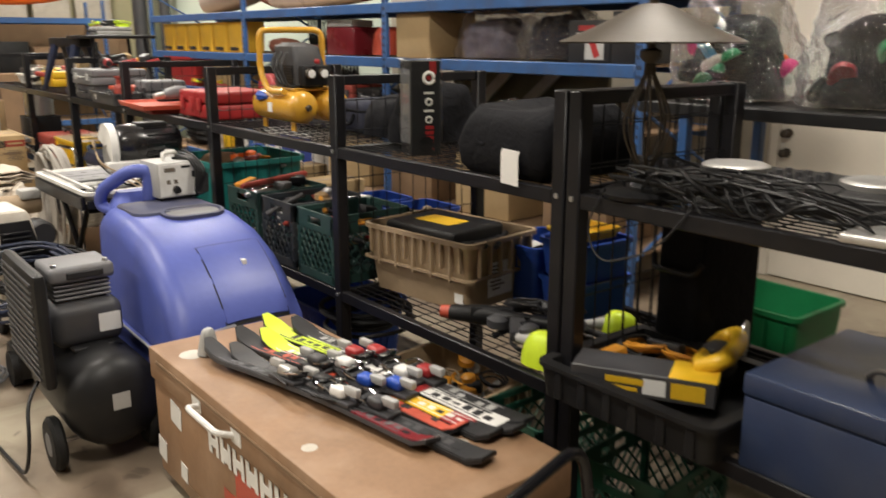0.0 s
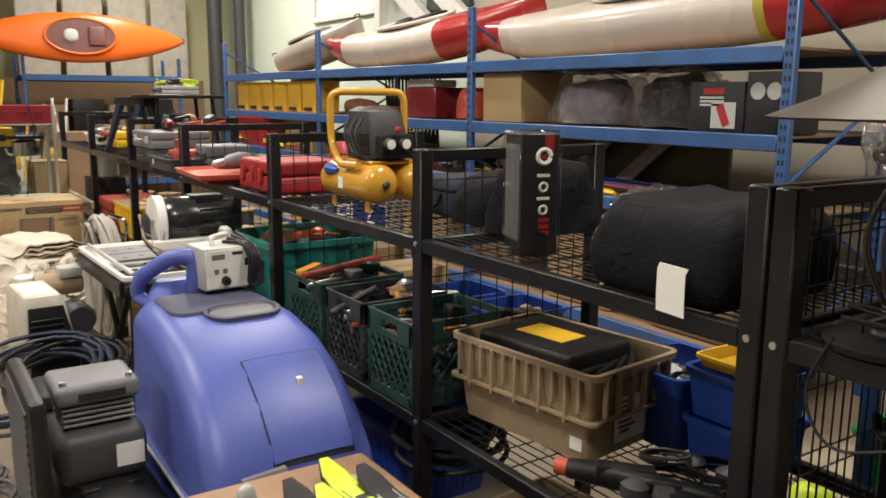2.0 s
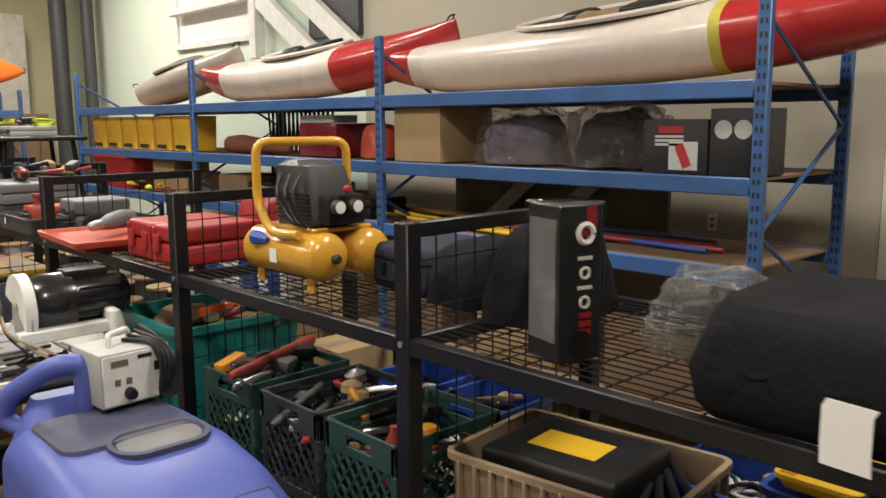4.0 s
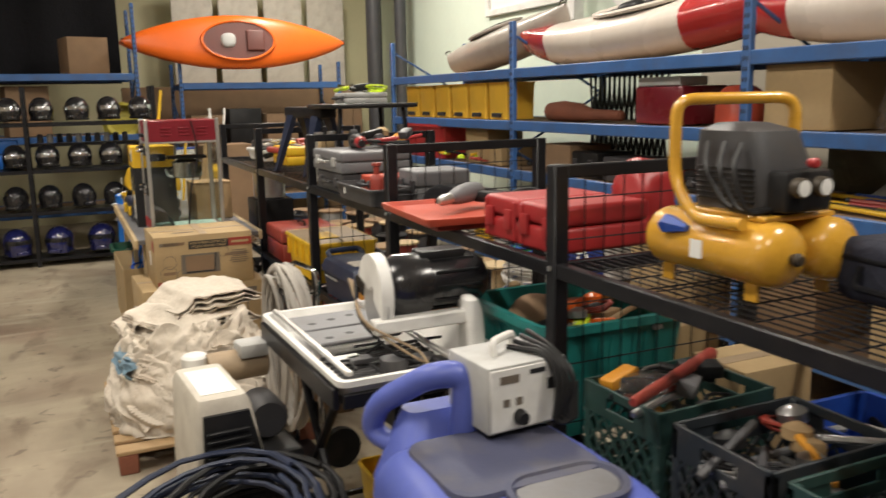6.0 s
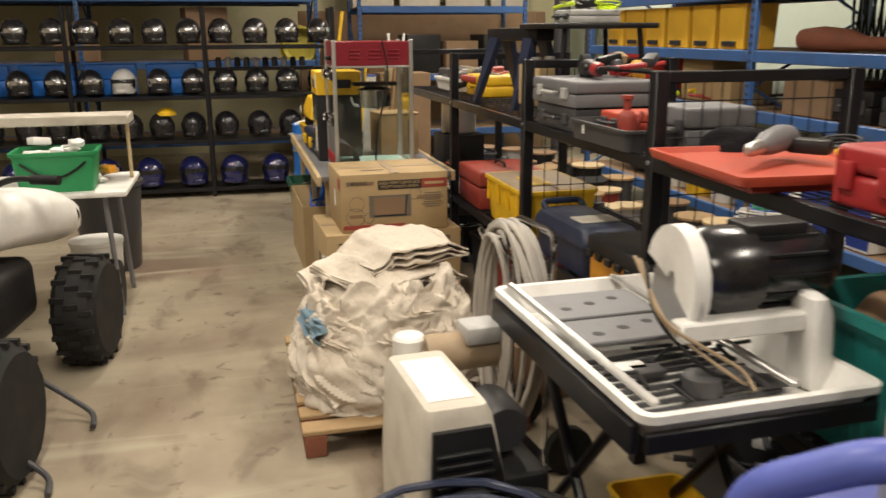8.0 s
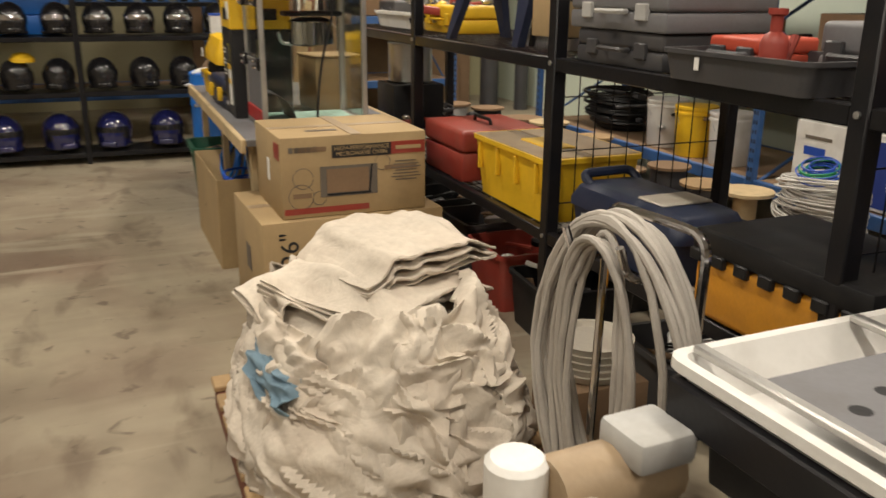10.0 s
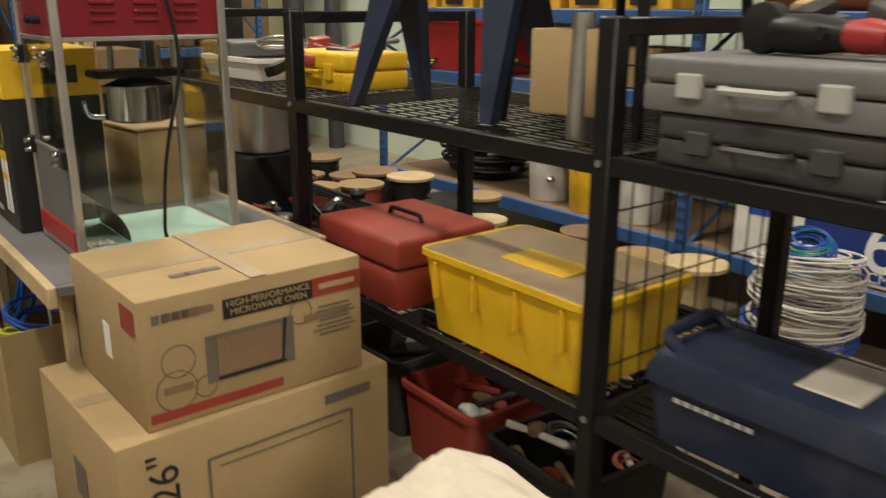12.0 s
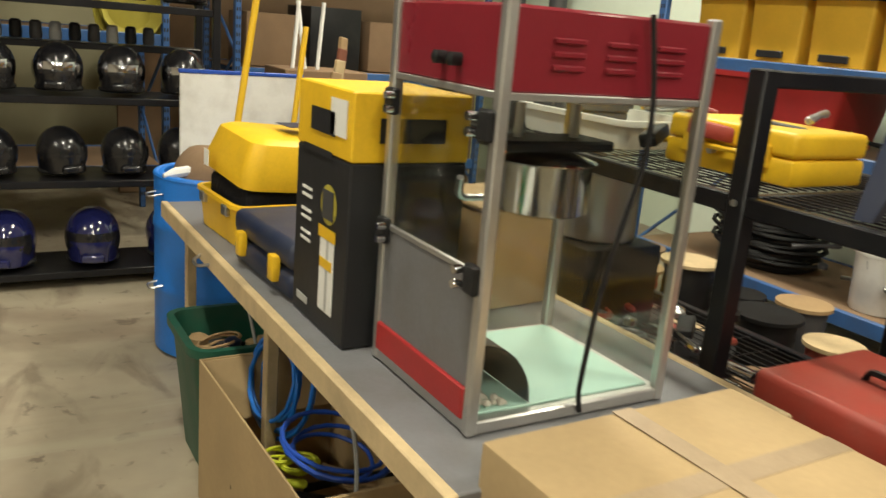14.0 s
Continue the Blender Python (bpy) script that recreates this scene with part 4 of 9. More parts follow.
# ---- rack bays, near end ----
def ribbed_tote(w, d, h, x, y, z, rz, mat, label):
    """Attached-lid tote, open, with outer ribs."""
    ob = thing("storage_tote", x, y, z, rz, label, "tote")
    bm = B()
    tub(bm, w, d, h, 0.005, 0.12, 0.03, 0.02)
    part("body", bm, mat, ob)
    bm = B()
    for s in (-1, 1):
        n = 11
        for k in range(n):
            t = (k + 0.5) / n - 0.5
            hh = 0.16 if k % 2 else 0.11
            box(bm, t * w * 0.94 - 0.006, s * d / 2 - (0.004 if s > 0 else 0.018), h - 0.02 - hh, t * w * 0.94 + 0.006, s * d / 2 + (0.018 if s > 0 else 0.004), h - 0.015, 0.003)
        for k in range(6):
            t = (k + 0.5) / 6 - 0.5
            box(bm, s * w / 2 - (0.004 if s > 0 else 0.018), t * d * 0.9 - 0.006, h - 0.15, s * w / 2 + (0.018 if s > 0 else 0.004), t * d * 0.9 + 0.006, h - 0.015, 0.003)
    part("ribs", bm, mat, ob, kind="stuff")
    bm = B()
    loft(bm, [rrect(w * 0.985, d * 0.985, 0.03, h - 0.165, 4), rrect(w + 0.03, d + 0.03, 0.035, h - 0.165, 4), rrect(w + 0.03, d + 0.03, 0.035, h - 0.155, 4), rrect(w * 0.985, d * 0.985, 0.03, h - 0.155, 4)], caps=False)
    part("flange", bm, mat, ob)
    return ob


tote = ribbed_tote(0.66, 0.44, 0.31, 2.36, 3.08, LOW + 0.004, 97, "tan_plastic", "open tan plastic attached-lid tote with hinged flaps")
decal("shipping_label", 0.16, 0.15, "paper", tote, pose(-0.327, 0.02, 0.13, 0, 0, 90), "white printed shipping label")
for k in range(7):
    decal("print_bar", 0.05 + 0.02 * (k % 3), 0.008, "print_grey", tote, pose(-0.3288, 0.05 - 0.01 * (k % 2), 0.19 - 0.017 * k, 0, 0, 90))
decal("small_label", 0.05, 0.05, "paper", tote, pose(-0.25, 0.20, 0.06, 0, 0, 180))
kit = thing("tool_case", 2.36, 3.12, LOW + 0.19, 97, "flat black tool case with a yellow label inside the tote", "tool case")
bm = B()
box(bm, -0.22, -0.17, 0, 0.22, 0.17, 0.14, 0.02, 3)
part("case_shell", bm, "black", kit)
bm = B()
box(bm, -0.10, -0.06, 0.14, 0.12, 0.07, 0.142, 0.0008)
part("label", bm, "yellow", kit)
bm = B()
for k in range(4):
    rod(bm, (2.2 + 0.03 * k, 2.80 - 0.04 * k, LOW + 0.30), (2.5 + 0.03 * k, 2.95, LOW + 0.24 + 0.01 * k), 0.012, 8)
solo("pry_bars", bm, "black", "loose black tool handles lying in the tote", "tool")


def milk_crate(x, y, z, mat, label, rz=0, w=0.44, d=0.345, h=0.335):
    """A dairy crate with diamond lattice sides, corner posts and banded rim."""
    ob = thing("milk_crate", x, y, z, rz, label, "crate", "milk crates")
    t = 0.007
    for s in (-1, 1):
        for ax in (0, 1):
            L = w if ax == 0 else d
            off = (d if ax == 0 else w) / 2
            bm = B()

            def put(u0, v0, u1, v1, th=t):
                for q in (1,):
                    if ax == 0:
                        a, b = (u0, s * (off - t / 2), v0), (u1, s * (off - t / 2), v1)
                    else:
                        a, b = (s * (off - t / 2), u0, v0), (s * (off - t / 2), u1, v1)
                    rod(bm, a, b, th * 0.75, 4)

            n = 7
            step = L / n
            for k in range(-3, n + 1):
                for sl in (1, -1):
                    u0 = -L / 2 + k * step
                    u1 = u0 + 3 * step
                    v0, v1 = (0.04, 0.24) if sl > 0 else (0.24, 0.04)
                    ua, ub = max(u0, -L / 2), min(u1, L / 2)
                    if ub - ua < 0.02:
                        continue
                    f = lambda u: v0 + (v1 - v0) * (u - u0) / (u1 - u0)
                    put(ua, f(ua), ub, f(ub))
            part("lattice", bm, mat, ob)
            for z0, z1, th in ((0.0, 0.045, 0.006), (0.24, 0.272, 0.006), (0.305, h, 0.010)):
                bm = B()
                if ax == 0:
                    box(bm, -w / 2, s * off - th if s > 0 else -off, z0, w / 2, off if s > 0 else -off + th, z1, 0.002)
                else:
                    box(bm, s * off - th if s > 0 else -off, -d / 2, z0, off if s > 0 else -off + th, d / 2, z1, 0.002)
                part("band", bm, mat, ob)
            for g in (-1, 1):
                bm = B()
                ua, ub = (g * L * 0.18, g * L / 2)
                ua, ub = min(ua, ub), max(ua, ub)
                if ax == 0:
                    cube(bm, ua, s * off - 0.005 if s > 0 else -off, 0.27, ub, off if s > 0 else -off + 0.005, 0.307)
                else:
                    cube(bm, s * off - 0.005 if s > 0 else -off, ua, 0.27, off if s > 0 else -off + 0.005, ub, 0.307)
                part("grip_band", bm, mat, ob)
    for sx in (-1, 1):
        for sy in (-1, 1):
            bm = B()
            box(bm, sx * w / 2 - (0.03 if sx > 0 else 0), sy * d / 2 - (0.03 if sy > 0 else 0), 0, sx * w / 2 + (0 if sx > 0 else 0.03), sy * d / 2 + (0 if sy > 0 else 0.03), h - 0.004, 0.008, 2)
            part("corner_post", bm, mat, ob)
    bm = B()
    for k in range(9):
        u = -w / 2 + 0.03 + k * (w - 0.06) / 8
        rod(bm, (u, -d / 2, 0.008), (u, d / 2, 0.008), 0.006, 4)
    part("base_grid", bm, mat, ob)
    bm = B()
    cube(bm, -w / 2 + 0.012, -d / 2 + 0.012, 0.012, w / 2 - 0.012, d / 2 - 0.012, 0.02)
    part("base", bm, mat, ob)
    return ob


def jumble(cx, cy, z, w, d, h, seed, mats, n=14, label="loose hand tools and fittings heaped together", rz=0):
    """Loose tools and fittings: each a thing of its own."""
    rng = random.Random(seed)
    for k in range(n):
        x, y = cx + rng.uniform(-0.42, 0.42) * w, cy + rng.uniform(-0.42, 0.42) * d
        a = rng.uniform(0, 180)
        mat = rng.choice(mats)
        kind = rng.random()
        L = rng.uniform(0.08, 0.2)
        L = min(L, min(w, d) * 0.5)
        zz = z + rng.uniform(0.1, 1.0) * h
        bm = B()
        if kind < 0.34:
            sweep(bm, [(-L, 0, 0), (-L * 0.9, 0, 0.0), (L * 0.3, 0, 0.004), (L, 0, 0.0)], [0.008, 0.014, 0.011, 0.014], 8)
            nm = "hand_tool"
        elif kind < 0.6:
            r = rng.uniform(0.02, 0.045)
            spin(bm, [(r * 0.4, 0), (r, 0.004), (r, r * 0.8), (r * 0.7, r), (r * 0.3, r * 1.2)], 12)
            nm = "pipe_fitting"
        elif kind < 0.8:
            box(bm, -L / 2, -0.03, 0, L / 2, 0.03, 0.045, 0.008, 2)
            nm = "hardware_block"
        else:
            coil(bm, (0, 0, 0), L * 0.45, 0.012, 4, 0.005, rng, "z", 5, 14)
            nm = "cable_loop"
        ob = new(nm, mesh_of(nm, bm, mat))
        ob.matrix_basis = pose(x, y, zz, rng.uniform(-14, 14), rng.uniform(-14, 14), a)
        tagged(ob, label, "tool", "loose tools")


TOOLM = ["black", "steel", "dull_red", "wood", "dark_grey", "grey", "black", "amber"]
milk_crate(2.185, 3.625, LOW + 0.004, "green_crate", "green plastic milk crate full of bottles and tools")
milk_crate(2.185, 4.01, LOW + 0.004, "dark_crate", "black plastic milk crate full of tools")
milk_crate(2.185, 4.42, LOW + 0.004, "green_crate", "dark green plastic milk crate heaped with hammers", 2)
jumble(2.19, 3.63, LOW + 0.12, 0.38, 0.28, 0.16, 1, TOOLM + ["white", "red"], 20)
jumble(2.19, 4.01, LOW + 0.18, 0.38, 0.28, 0.14, 2, TOOLM, 24)
jumble(2.19, 4.42, LOW + 0.20, 0.38, 0.28, 0.13, 3, TOOLM, 22)
bm = B()
sweep(bm, [(0, 0.32, 0), (0, 0.30, 0), (0, -0.28, 0.02), (0, -0.30, 0.02)], [0.014, 0.022, 0.016, 0.012], 10)
solo("hammer_handle", bm, "dull_red", "red-brown wooden hammer handle across the crate", "tool", 2.16, 4.40, LOW + 0.36, -62)
bm = B()
lump(bm, 0.16, 0.13, 0.08, 0.02, 5, 18, 8)
solo("clear_plastic_bag", bm, "film", "small clear plastic bag of fittings on the crate", "bag", 2.08, 4.44, LOW + 0.30)
bm = B()
spin(bm, [(0.03, 0), (0.034, 0.01), (0.034, 0.13), (0.014, 0.17), (0.014, 0.19)], 14)
solo("bottle", bm, "dull_red", "red plastic bottle standing in the crate", "bottle", 2.05, 3.56, LOW + 0.16)


def mesh_basket(x, y, z, w, d, h, mat, label, rz=0):
    """A tapered laundry-type basket with vertical slots."""
    ob = thing("plastic_basket", x, y, z, rz, label, "basket")
    bm = B()
    tub(bm, w, d, h, 0.005, 0.14, 0.09, 0.03, 6)
    part("body", bm, mat, ob)
    bm = B()
    n = 40
    for k in range(n):
        a = 2 * math.pi * k / n
        c, s = math.cos(a), math.sin(a)
        q = (abs(c) ** 5 + abs(s) ** 5) ** (-0.2)
        rod(bm, (c * q * w * 0.44, s * q * d * 0.44, 0.04), (c * q * w * 0.492, s * q * d * 0.492, h - 0.06), 0.007, 4)
    part("ribs", bm, mat, ob, kind="stuff")
    return ob


mesh_basket(2.30, 5.14, LOW + 0.004, 0.62, 0.60, 0.42, "teal", "teal plastic basket full of tools")
jumble(2.30, 5.14, LOW + 0.26, 0.5, 0.48, 0.15, 7, TOOLM + ["orange", "amber", "dull_red", "neon"], 26)
bm = B()
lump(bm, 0.30, 0.22, 0.14, 0.03, 9, 20, 8)
solo("brown_paper_bag", bm, "cardboard_dark", "crumpled brown paper bag in the basket", "bag", 2.22, 5.25, LOW + 0.30)


def yellow_compressor():
    """Twin-tank portable compressor with a tube handle."""
    ob = thing("air_compressor", 2.22, 4.24, DECK, 0, "mustard-yellow twin-tank portable air compressor", "compressor")
    for k, x in enumerate((-0.06, 0.13)):
        bm = B()
        capsule(bm, (x, -0.20, 0.125), (x, 0.20, 0.125), 0.085, 24)
        tk = part("tank", bm, "comp_yellow", ob)
        bm = B()
        spin(bm, [(0.012, -0.02), (0.018, -0.01), (0.012, 0.01)], 10, "y", (x, -0.255, 0.125))
        part("drain_cap", bm, "brass", tk)
    for sx in (-0.09, 0.16):
        for sy in (-0.15, 0.17):
            bm = B()
            box(bm, sx - 0.005, sy - 0.022, 0.0, sx + 0.005, sy + 0.022, 0.09, 0.002)
            part("foot", bm, "comp_yellow", ob)
    bm = B()
    pts = rounded([(-0.14, -0.16, 0.205), (-0.14, 0.02, 0.20), (-0.14, 0.10, 0.30), (-0.14, 0.10, 0.515), (0.17, -0.02, 0.515), (0.17, -0.02, 0.20)], 0.05, 5)
    sweep(bm, pts, 0.0165, 12)
    part("tube_handle", bm, "comp_yellow", ob)
    bm = B()
    box(bm, -0.09, -0.18, 0.205, 0.16, 0.14, 0.222, 0.005)
    part("deck_plate", bm, "comp_yellow", ob)
    bm = B()
    loft(bm, [rrect(0.17, 0.26, 0.03, 0.222, 4, 0.03, -0.01), rrect(0.18, 0.27, 0.03, 0.34, 4, 0.03, -0.01), rrect(0.16, 0.23, 0.03, 0.43, 4, 0.03, 0.01), rrect(0.10, 0.12, 0.03, 0.45, 4, 0.03, 0.03)])
    shroud = part("motor_shroud", bm, "dark_grey", ob, "dark grey plastic motor cover")
    for k in range(7):
        bm = B()
        box(bm, -0.064, -0.11, 0.245 + 0.014 * k, -0.055, 0.10, 0.251 + 0.014 * k, 0.001)
        part("vent_slat", bm, "black", shroud)
    bm = B()
    box(bm, -0.05, -0.21, 0.23, 0.11, -0.14, 0.335, 0.012, 2)
    panel = part("control_box", bm, "black", ob)
    for x, zz in ((-0.02, 0.30), (0.055, 0.30)):
        bm = B()
        spin(bm, [(0.026, 0.0), (0.026, -0.022), (0.023, -0.026), (0.001, -0.026)], 18, "y", (x, -0.21, zz - 0.005))
        g = part("gauge", bm, "brass", panel)
        bm = B()
        spin(bm, [(0.021, -0.0265), (0.001, -0.028)], 18, "y", (x, -0.21, zz - 0.005))
        part("dial", bm, "paper", g)
    bm = B()
    spin(bm, [(0.011, 0.0), (0.014, -0.02), (0.009, -0.026)], 14, "y", (0.02, -0.21, 0.355))
    part("regulator_knob", bm, "red", panel)
    for k in range(3):
        bm = B()
        sweep(bm, rounded([(-0.07, 0.05 - 0.06 * k, 0.40), (-0.13, 0.0 - 0.05 * k, 0.34), (-0.11, -0.08 - 0.03 * k, 0.22), (-0.03, -0.16, 0.24)], 0.06), 0.007, 7)
        part("hose", bm, "black", ob)
    bm = B()
    sweep(bm, [(-0.137, 0.16, 0.165), (-0.140, 0.12, 0.172), (-0.141, 0.04, 0.17)], [0.008, 0.03, 0.01], 6)
    lab = part("maker_label", bm, "blue", ob, "blue and red maker's label")
    decal("inspection_label", 0.045, 0.05, "paper", ob, pose(-0.1455, 0.0, 0.12, 0, 0, 90))


yellow_compressor()


def soft_bag(name, x, y, z, w, d, h, mat, label, seed, rz=0, amp=0.03, square=4, group=""):
    ob = thing(name, x, y, z, rz, label, "bag", group)
    bm = B()
    lump(bm, w, d, h, amp, seed, 36, 14, square, 5)
    part("body", bm, mat, ob)
    return ob


# grey toolbag and a black one behind it
bag = thing("tool_bag", 2.52, 3.84, DECK, -6, "slate-grey boxy canvas equipment bag", "bag")
bm = B()
box(bm, -0.2, -0.17, 0, 0.2, 0.17, 0.165, 0.04, 4)
body = part("body", bm, "slate", bag)
bm = B()
loft(bm, [rrect(0.402, 0.342, 0.05, 0.11, 4), rrect(0.408, 0.348, 0.05, 0.113, 4), rrect(0.408, 0.348, 0.05, 0.12, 4), rrect(0.402, 0.342, 0.05, 0.123, 4)], caps=False)
part("zip", bm, "black_cloth", bag)
bm = B()
sweep(bm, rounded([(-0.202, -0.07, 0.10), (-0.225, -0.07, 0.05), (-0.225, 0.07, 0.05), (-0.202, 0.07, 0.10)], 0.02), 0.009, 6)
part("strap_handle", bm, "black_cloth", bag)
soft_bag("duffel_bag", 2.42, 3.26, DECK, 0.42, 0.24, 0.27, "black_cloth", "black soft cloth bag lying on the wire deck", 3, 0, 0.03)
soft_bag("duffel_bag", 2.50, 3.56, DECK, 0.44, 0.28, 0.20, "black_cloth", "rounded black cloth bag on the wire deck", 8, 0, 0.03)

# black bag with a white tag
bag = thing("black_bag", 2.22, 2.34, DECK, 0, "black fabric bag with a white paper tag", "bag")
bm = B()
rings = []
for zz, grow in ((0.0, -0.02), (0.03, 0.0), (0.10, 0.008), (0.17, 0.0), (0.215, -0.012), (0.24, -0.04), (0.235, -0.10), (0.225, -0.16)):
    ring = []
    for px, py, pz in rrect(0.50 + 2 * grow, 0.42 + 2 * grow, 0.05, zz, 9):
        k = noise.noise(Vector((px * 7, py * 7, zz * 9 + 4)))
        k2 = noise.noise(Vector((px * 16, py * 16, zz * 14)))
        ring.append((px * (1 + 0.06 * k), py * (1 + 0.06 * k2), max(pz + (0.03 * k + 0.012 * k2) * (zz > 0.1), 0.0)))
    rings.append(ring)
loft(bm, rings)
part("body", bm, "black_cloth", bag)
for s in (-0.07, 0.07):
    bm = B()
    sweep(bm, rounded([(-0.20, s - 0.08, 0.20), (-0.24, s - 0.05, 0.14), (-0.262, s, 0.10), (-0.24, s + 0.05, 0.14), (-0.20, s + 0.08, 0.20)], 0.04), 0.009, 6)
    part("strap", bm, "black_cloth", bag)
bm = B()
loft(bm, [[(-0.282, yy, zz), (-0.282, yy - 0.085, zz - 0.004), (-0.280, yy - 0.085, zz - 0.004), (-0.280, yy, zz)] for yy, zz in ((-0.062, -0.008), (-0.06, 0.03), (-0.06, 0.095), (-0.068, 0.11))])
part("paper_tag", bm, "paper", bag, "white blank paper tag")
bm = B()
lump(bm, 0.30, 0.28, 0.21, 0.035, 21, 110, 44, 2.4, 10)
crease(bm, 0.010, 16, 4)
solo("clear_bag", bm, "film", "clear plastic bag of small parts", "bag", 2.42, 2.74, DECK)
jumble(2.44, 2.74, DECK + 0.01, 0.20, 0.20, 0.13, 33, ["black", "dark_grey", "black_cloth"], 12)

# boxed product in clear wrap
tq = thing("product_box", 2.13, 2.99, DECK, -16, "black boxed product in glossy clear wrap", "box")
bm = B()
box(bm, -0.065, -0.065, 0, 0.065, 0.065, 0.385, 0.004)
part("carton", bm, "print_black", tq)
bm = B()
box(bm, -0.072, -0.072, -0.0, 0.072, 0.072, 0.392, 0.006)
part("clear_wrap", bm, "glass", tq)
for s in (0,):
    fr = pose(-0.0565, -0.035, 0.2, 0, 0, 90)
    for k in range(4):
        bm = B()
        if k % 2:
            sweep(bm, arc((0.012, -0.067, 0.255 - 0.036 * k), 0.013, 0, 350, 12, "xz"), 0.0045, 5)
        else:
            box(bm, -0.010, -0.0678, 0.25 - 0.036 * k, 0.034, -0.0655, 0.26 - 0.036 * k, 0.002)
        part("white_mark", bm, "paper", tq)
    for k in range(5):
        decal("red_mark", 0.036, 0.014, "red", tq, pose(0.015, -0.0668, 0.115 - 0.021 * k))
    bm = B()
    sweep(bm, arc((0.012, -0.067, 0.315), 0.022, 0, 350, 14, "xz"), 0.008, 5)
    part("round_mark", bm, "paper", tq)
    decal("mark_centre", 0.016, 0.016, "red", tq, pose(0.012, -0.0668, 0.315))
    bm = B()
    spin(bm, [(0.001, -0.004), (0.034, -0.003), (0.001, 0)], 18, "y", (0.0, -0.066, 0.045))
    part("pad_picture", bm, "black", tq)
    # Grey panel: the picture, with the wrap's glare put into its paler colour.
    decal("photo_panel", 0.11, 0.30, "grey", tq, pose(-0.0662, 0.0, 0.2, 0, 0, 90))
    decal("red_corner", 0.03, 0.05, "red", tq, pose(0.03, -0.0668, 0.355))

# red cases and the red lid
for k, (yy, ww) in enumerate(((5.23, 0.26), (4.98, 0.24))):
    cs = thing("red_tool_case", 2.22, yy, DECK, 3 * k, "red moulded plastic tool case", "tool case", "red cases")
    bm = B()
    box(bm, -0.20, -ww / 2, 0, 0.20, ww / 2, 0.09, 0.018, 3)
    part("lower_shell", bm, "red", cs)
    bm = B()
    box(bm, -0.20, -ww / 2, 0.093, 0.20, ww / 2, 0.165, 0.018, 3)
    part("upper_shell", bm, "red", cs)
    for s in (-0.07, 0.07):
        bm = B()
        box(bm, -0.214, s - 0.025, 0.05, -0.196, s + 0.025, 0.125, 0.006, 2)
        part("latch", bm, "red", cs)
    for s in (-1, 1):
        bm = B()
        box(bm, -0.206, s * ww * 0.4 - 0.012, 0.01, -0.196, s * ww * 0.4 + 0.012, 0.155, 0.004)
        part("rib", bm, "red", cs)
lid = thing("red_tool_case", 2.15, 5.78, DECK, -4, "flat red open tool case with its lid laid forward", "tool case", "red cases")
bm = B()
loft(bm, [rrect(0.58, 0.62, 0.02, 0.028, 3), rrect(0.60, 0.64, 0.025, 0.05, 3), rrect(0.60, 0.64, 0.025, 0.058, 3), rrect(0.57, 0.61, 0.02, 0.058, 3), rrect(0.55, 0.59, 0.02, 0.04, 3)])
part("open_lid", bm, "orange_red", lid)
bm = B()
box(bm, -0.24, -0.27, 0, 0.26, 0.27, 0.028, 0.006)
part("case_base", bm, "dull_red", lid)
bt = thing("cordless_drill", 2.15, 5.80, DECK + 0.06, 35, "grey cordless drill lying on the red lid", "drill")
bm = B()
sweep(bm, [(-0.13, 0, 0.045), (-0.10, 0, 0.045), (-0.05, 0, 0.05), (0.05, 0, 0.055), (0.12, 0, 0.05), (0.14, 0, 0.05)], [0.015, 0.03, 0.04, 0.045, 0.042, 0.02], 14)
part("body", bm, "grey", bt)
bm = B()
sweep(bm, [(-0.22, 0, 0.043), (-0.20, 0, 0.043), (-0.13, 0, 0.045)], [0.01, 0.022, 0.025], 10)
part("chuck", bm, "alu", bt)
bm = B()
box(bm, 0.04, -0.16, 0.01, 0.10, -0.02, 0.06, 0.015, 2)
part("grip", bm, "black", bt)

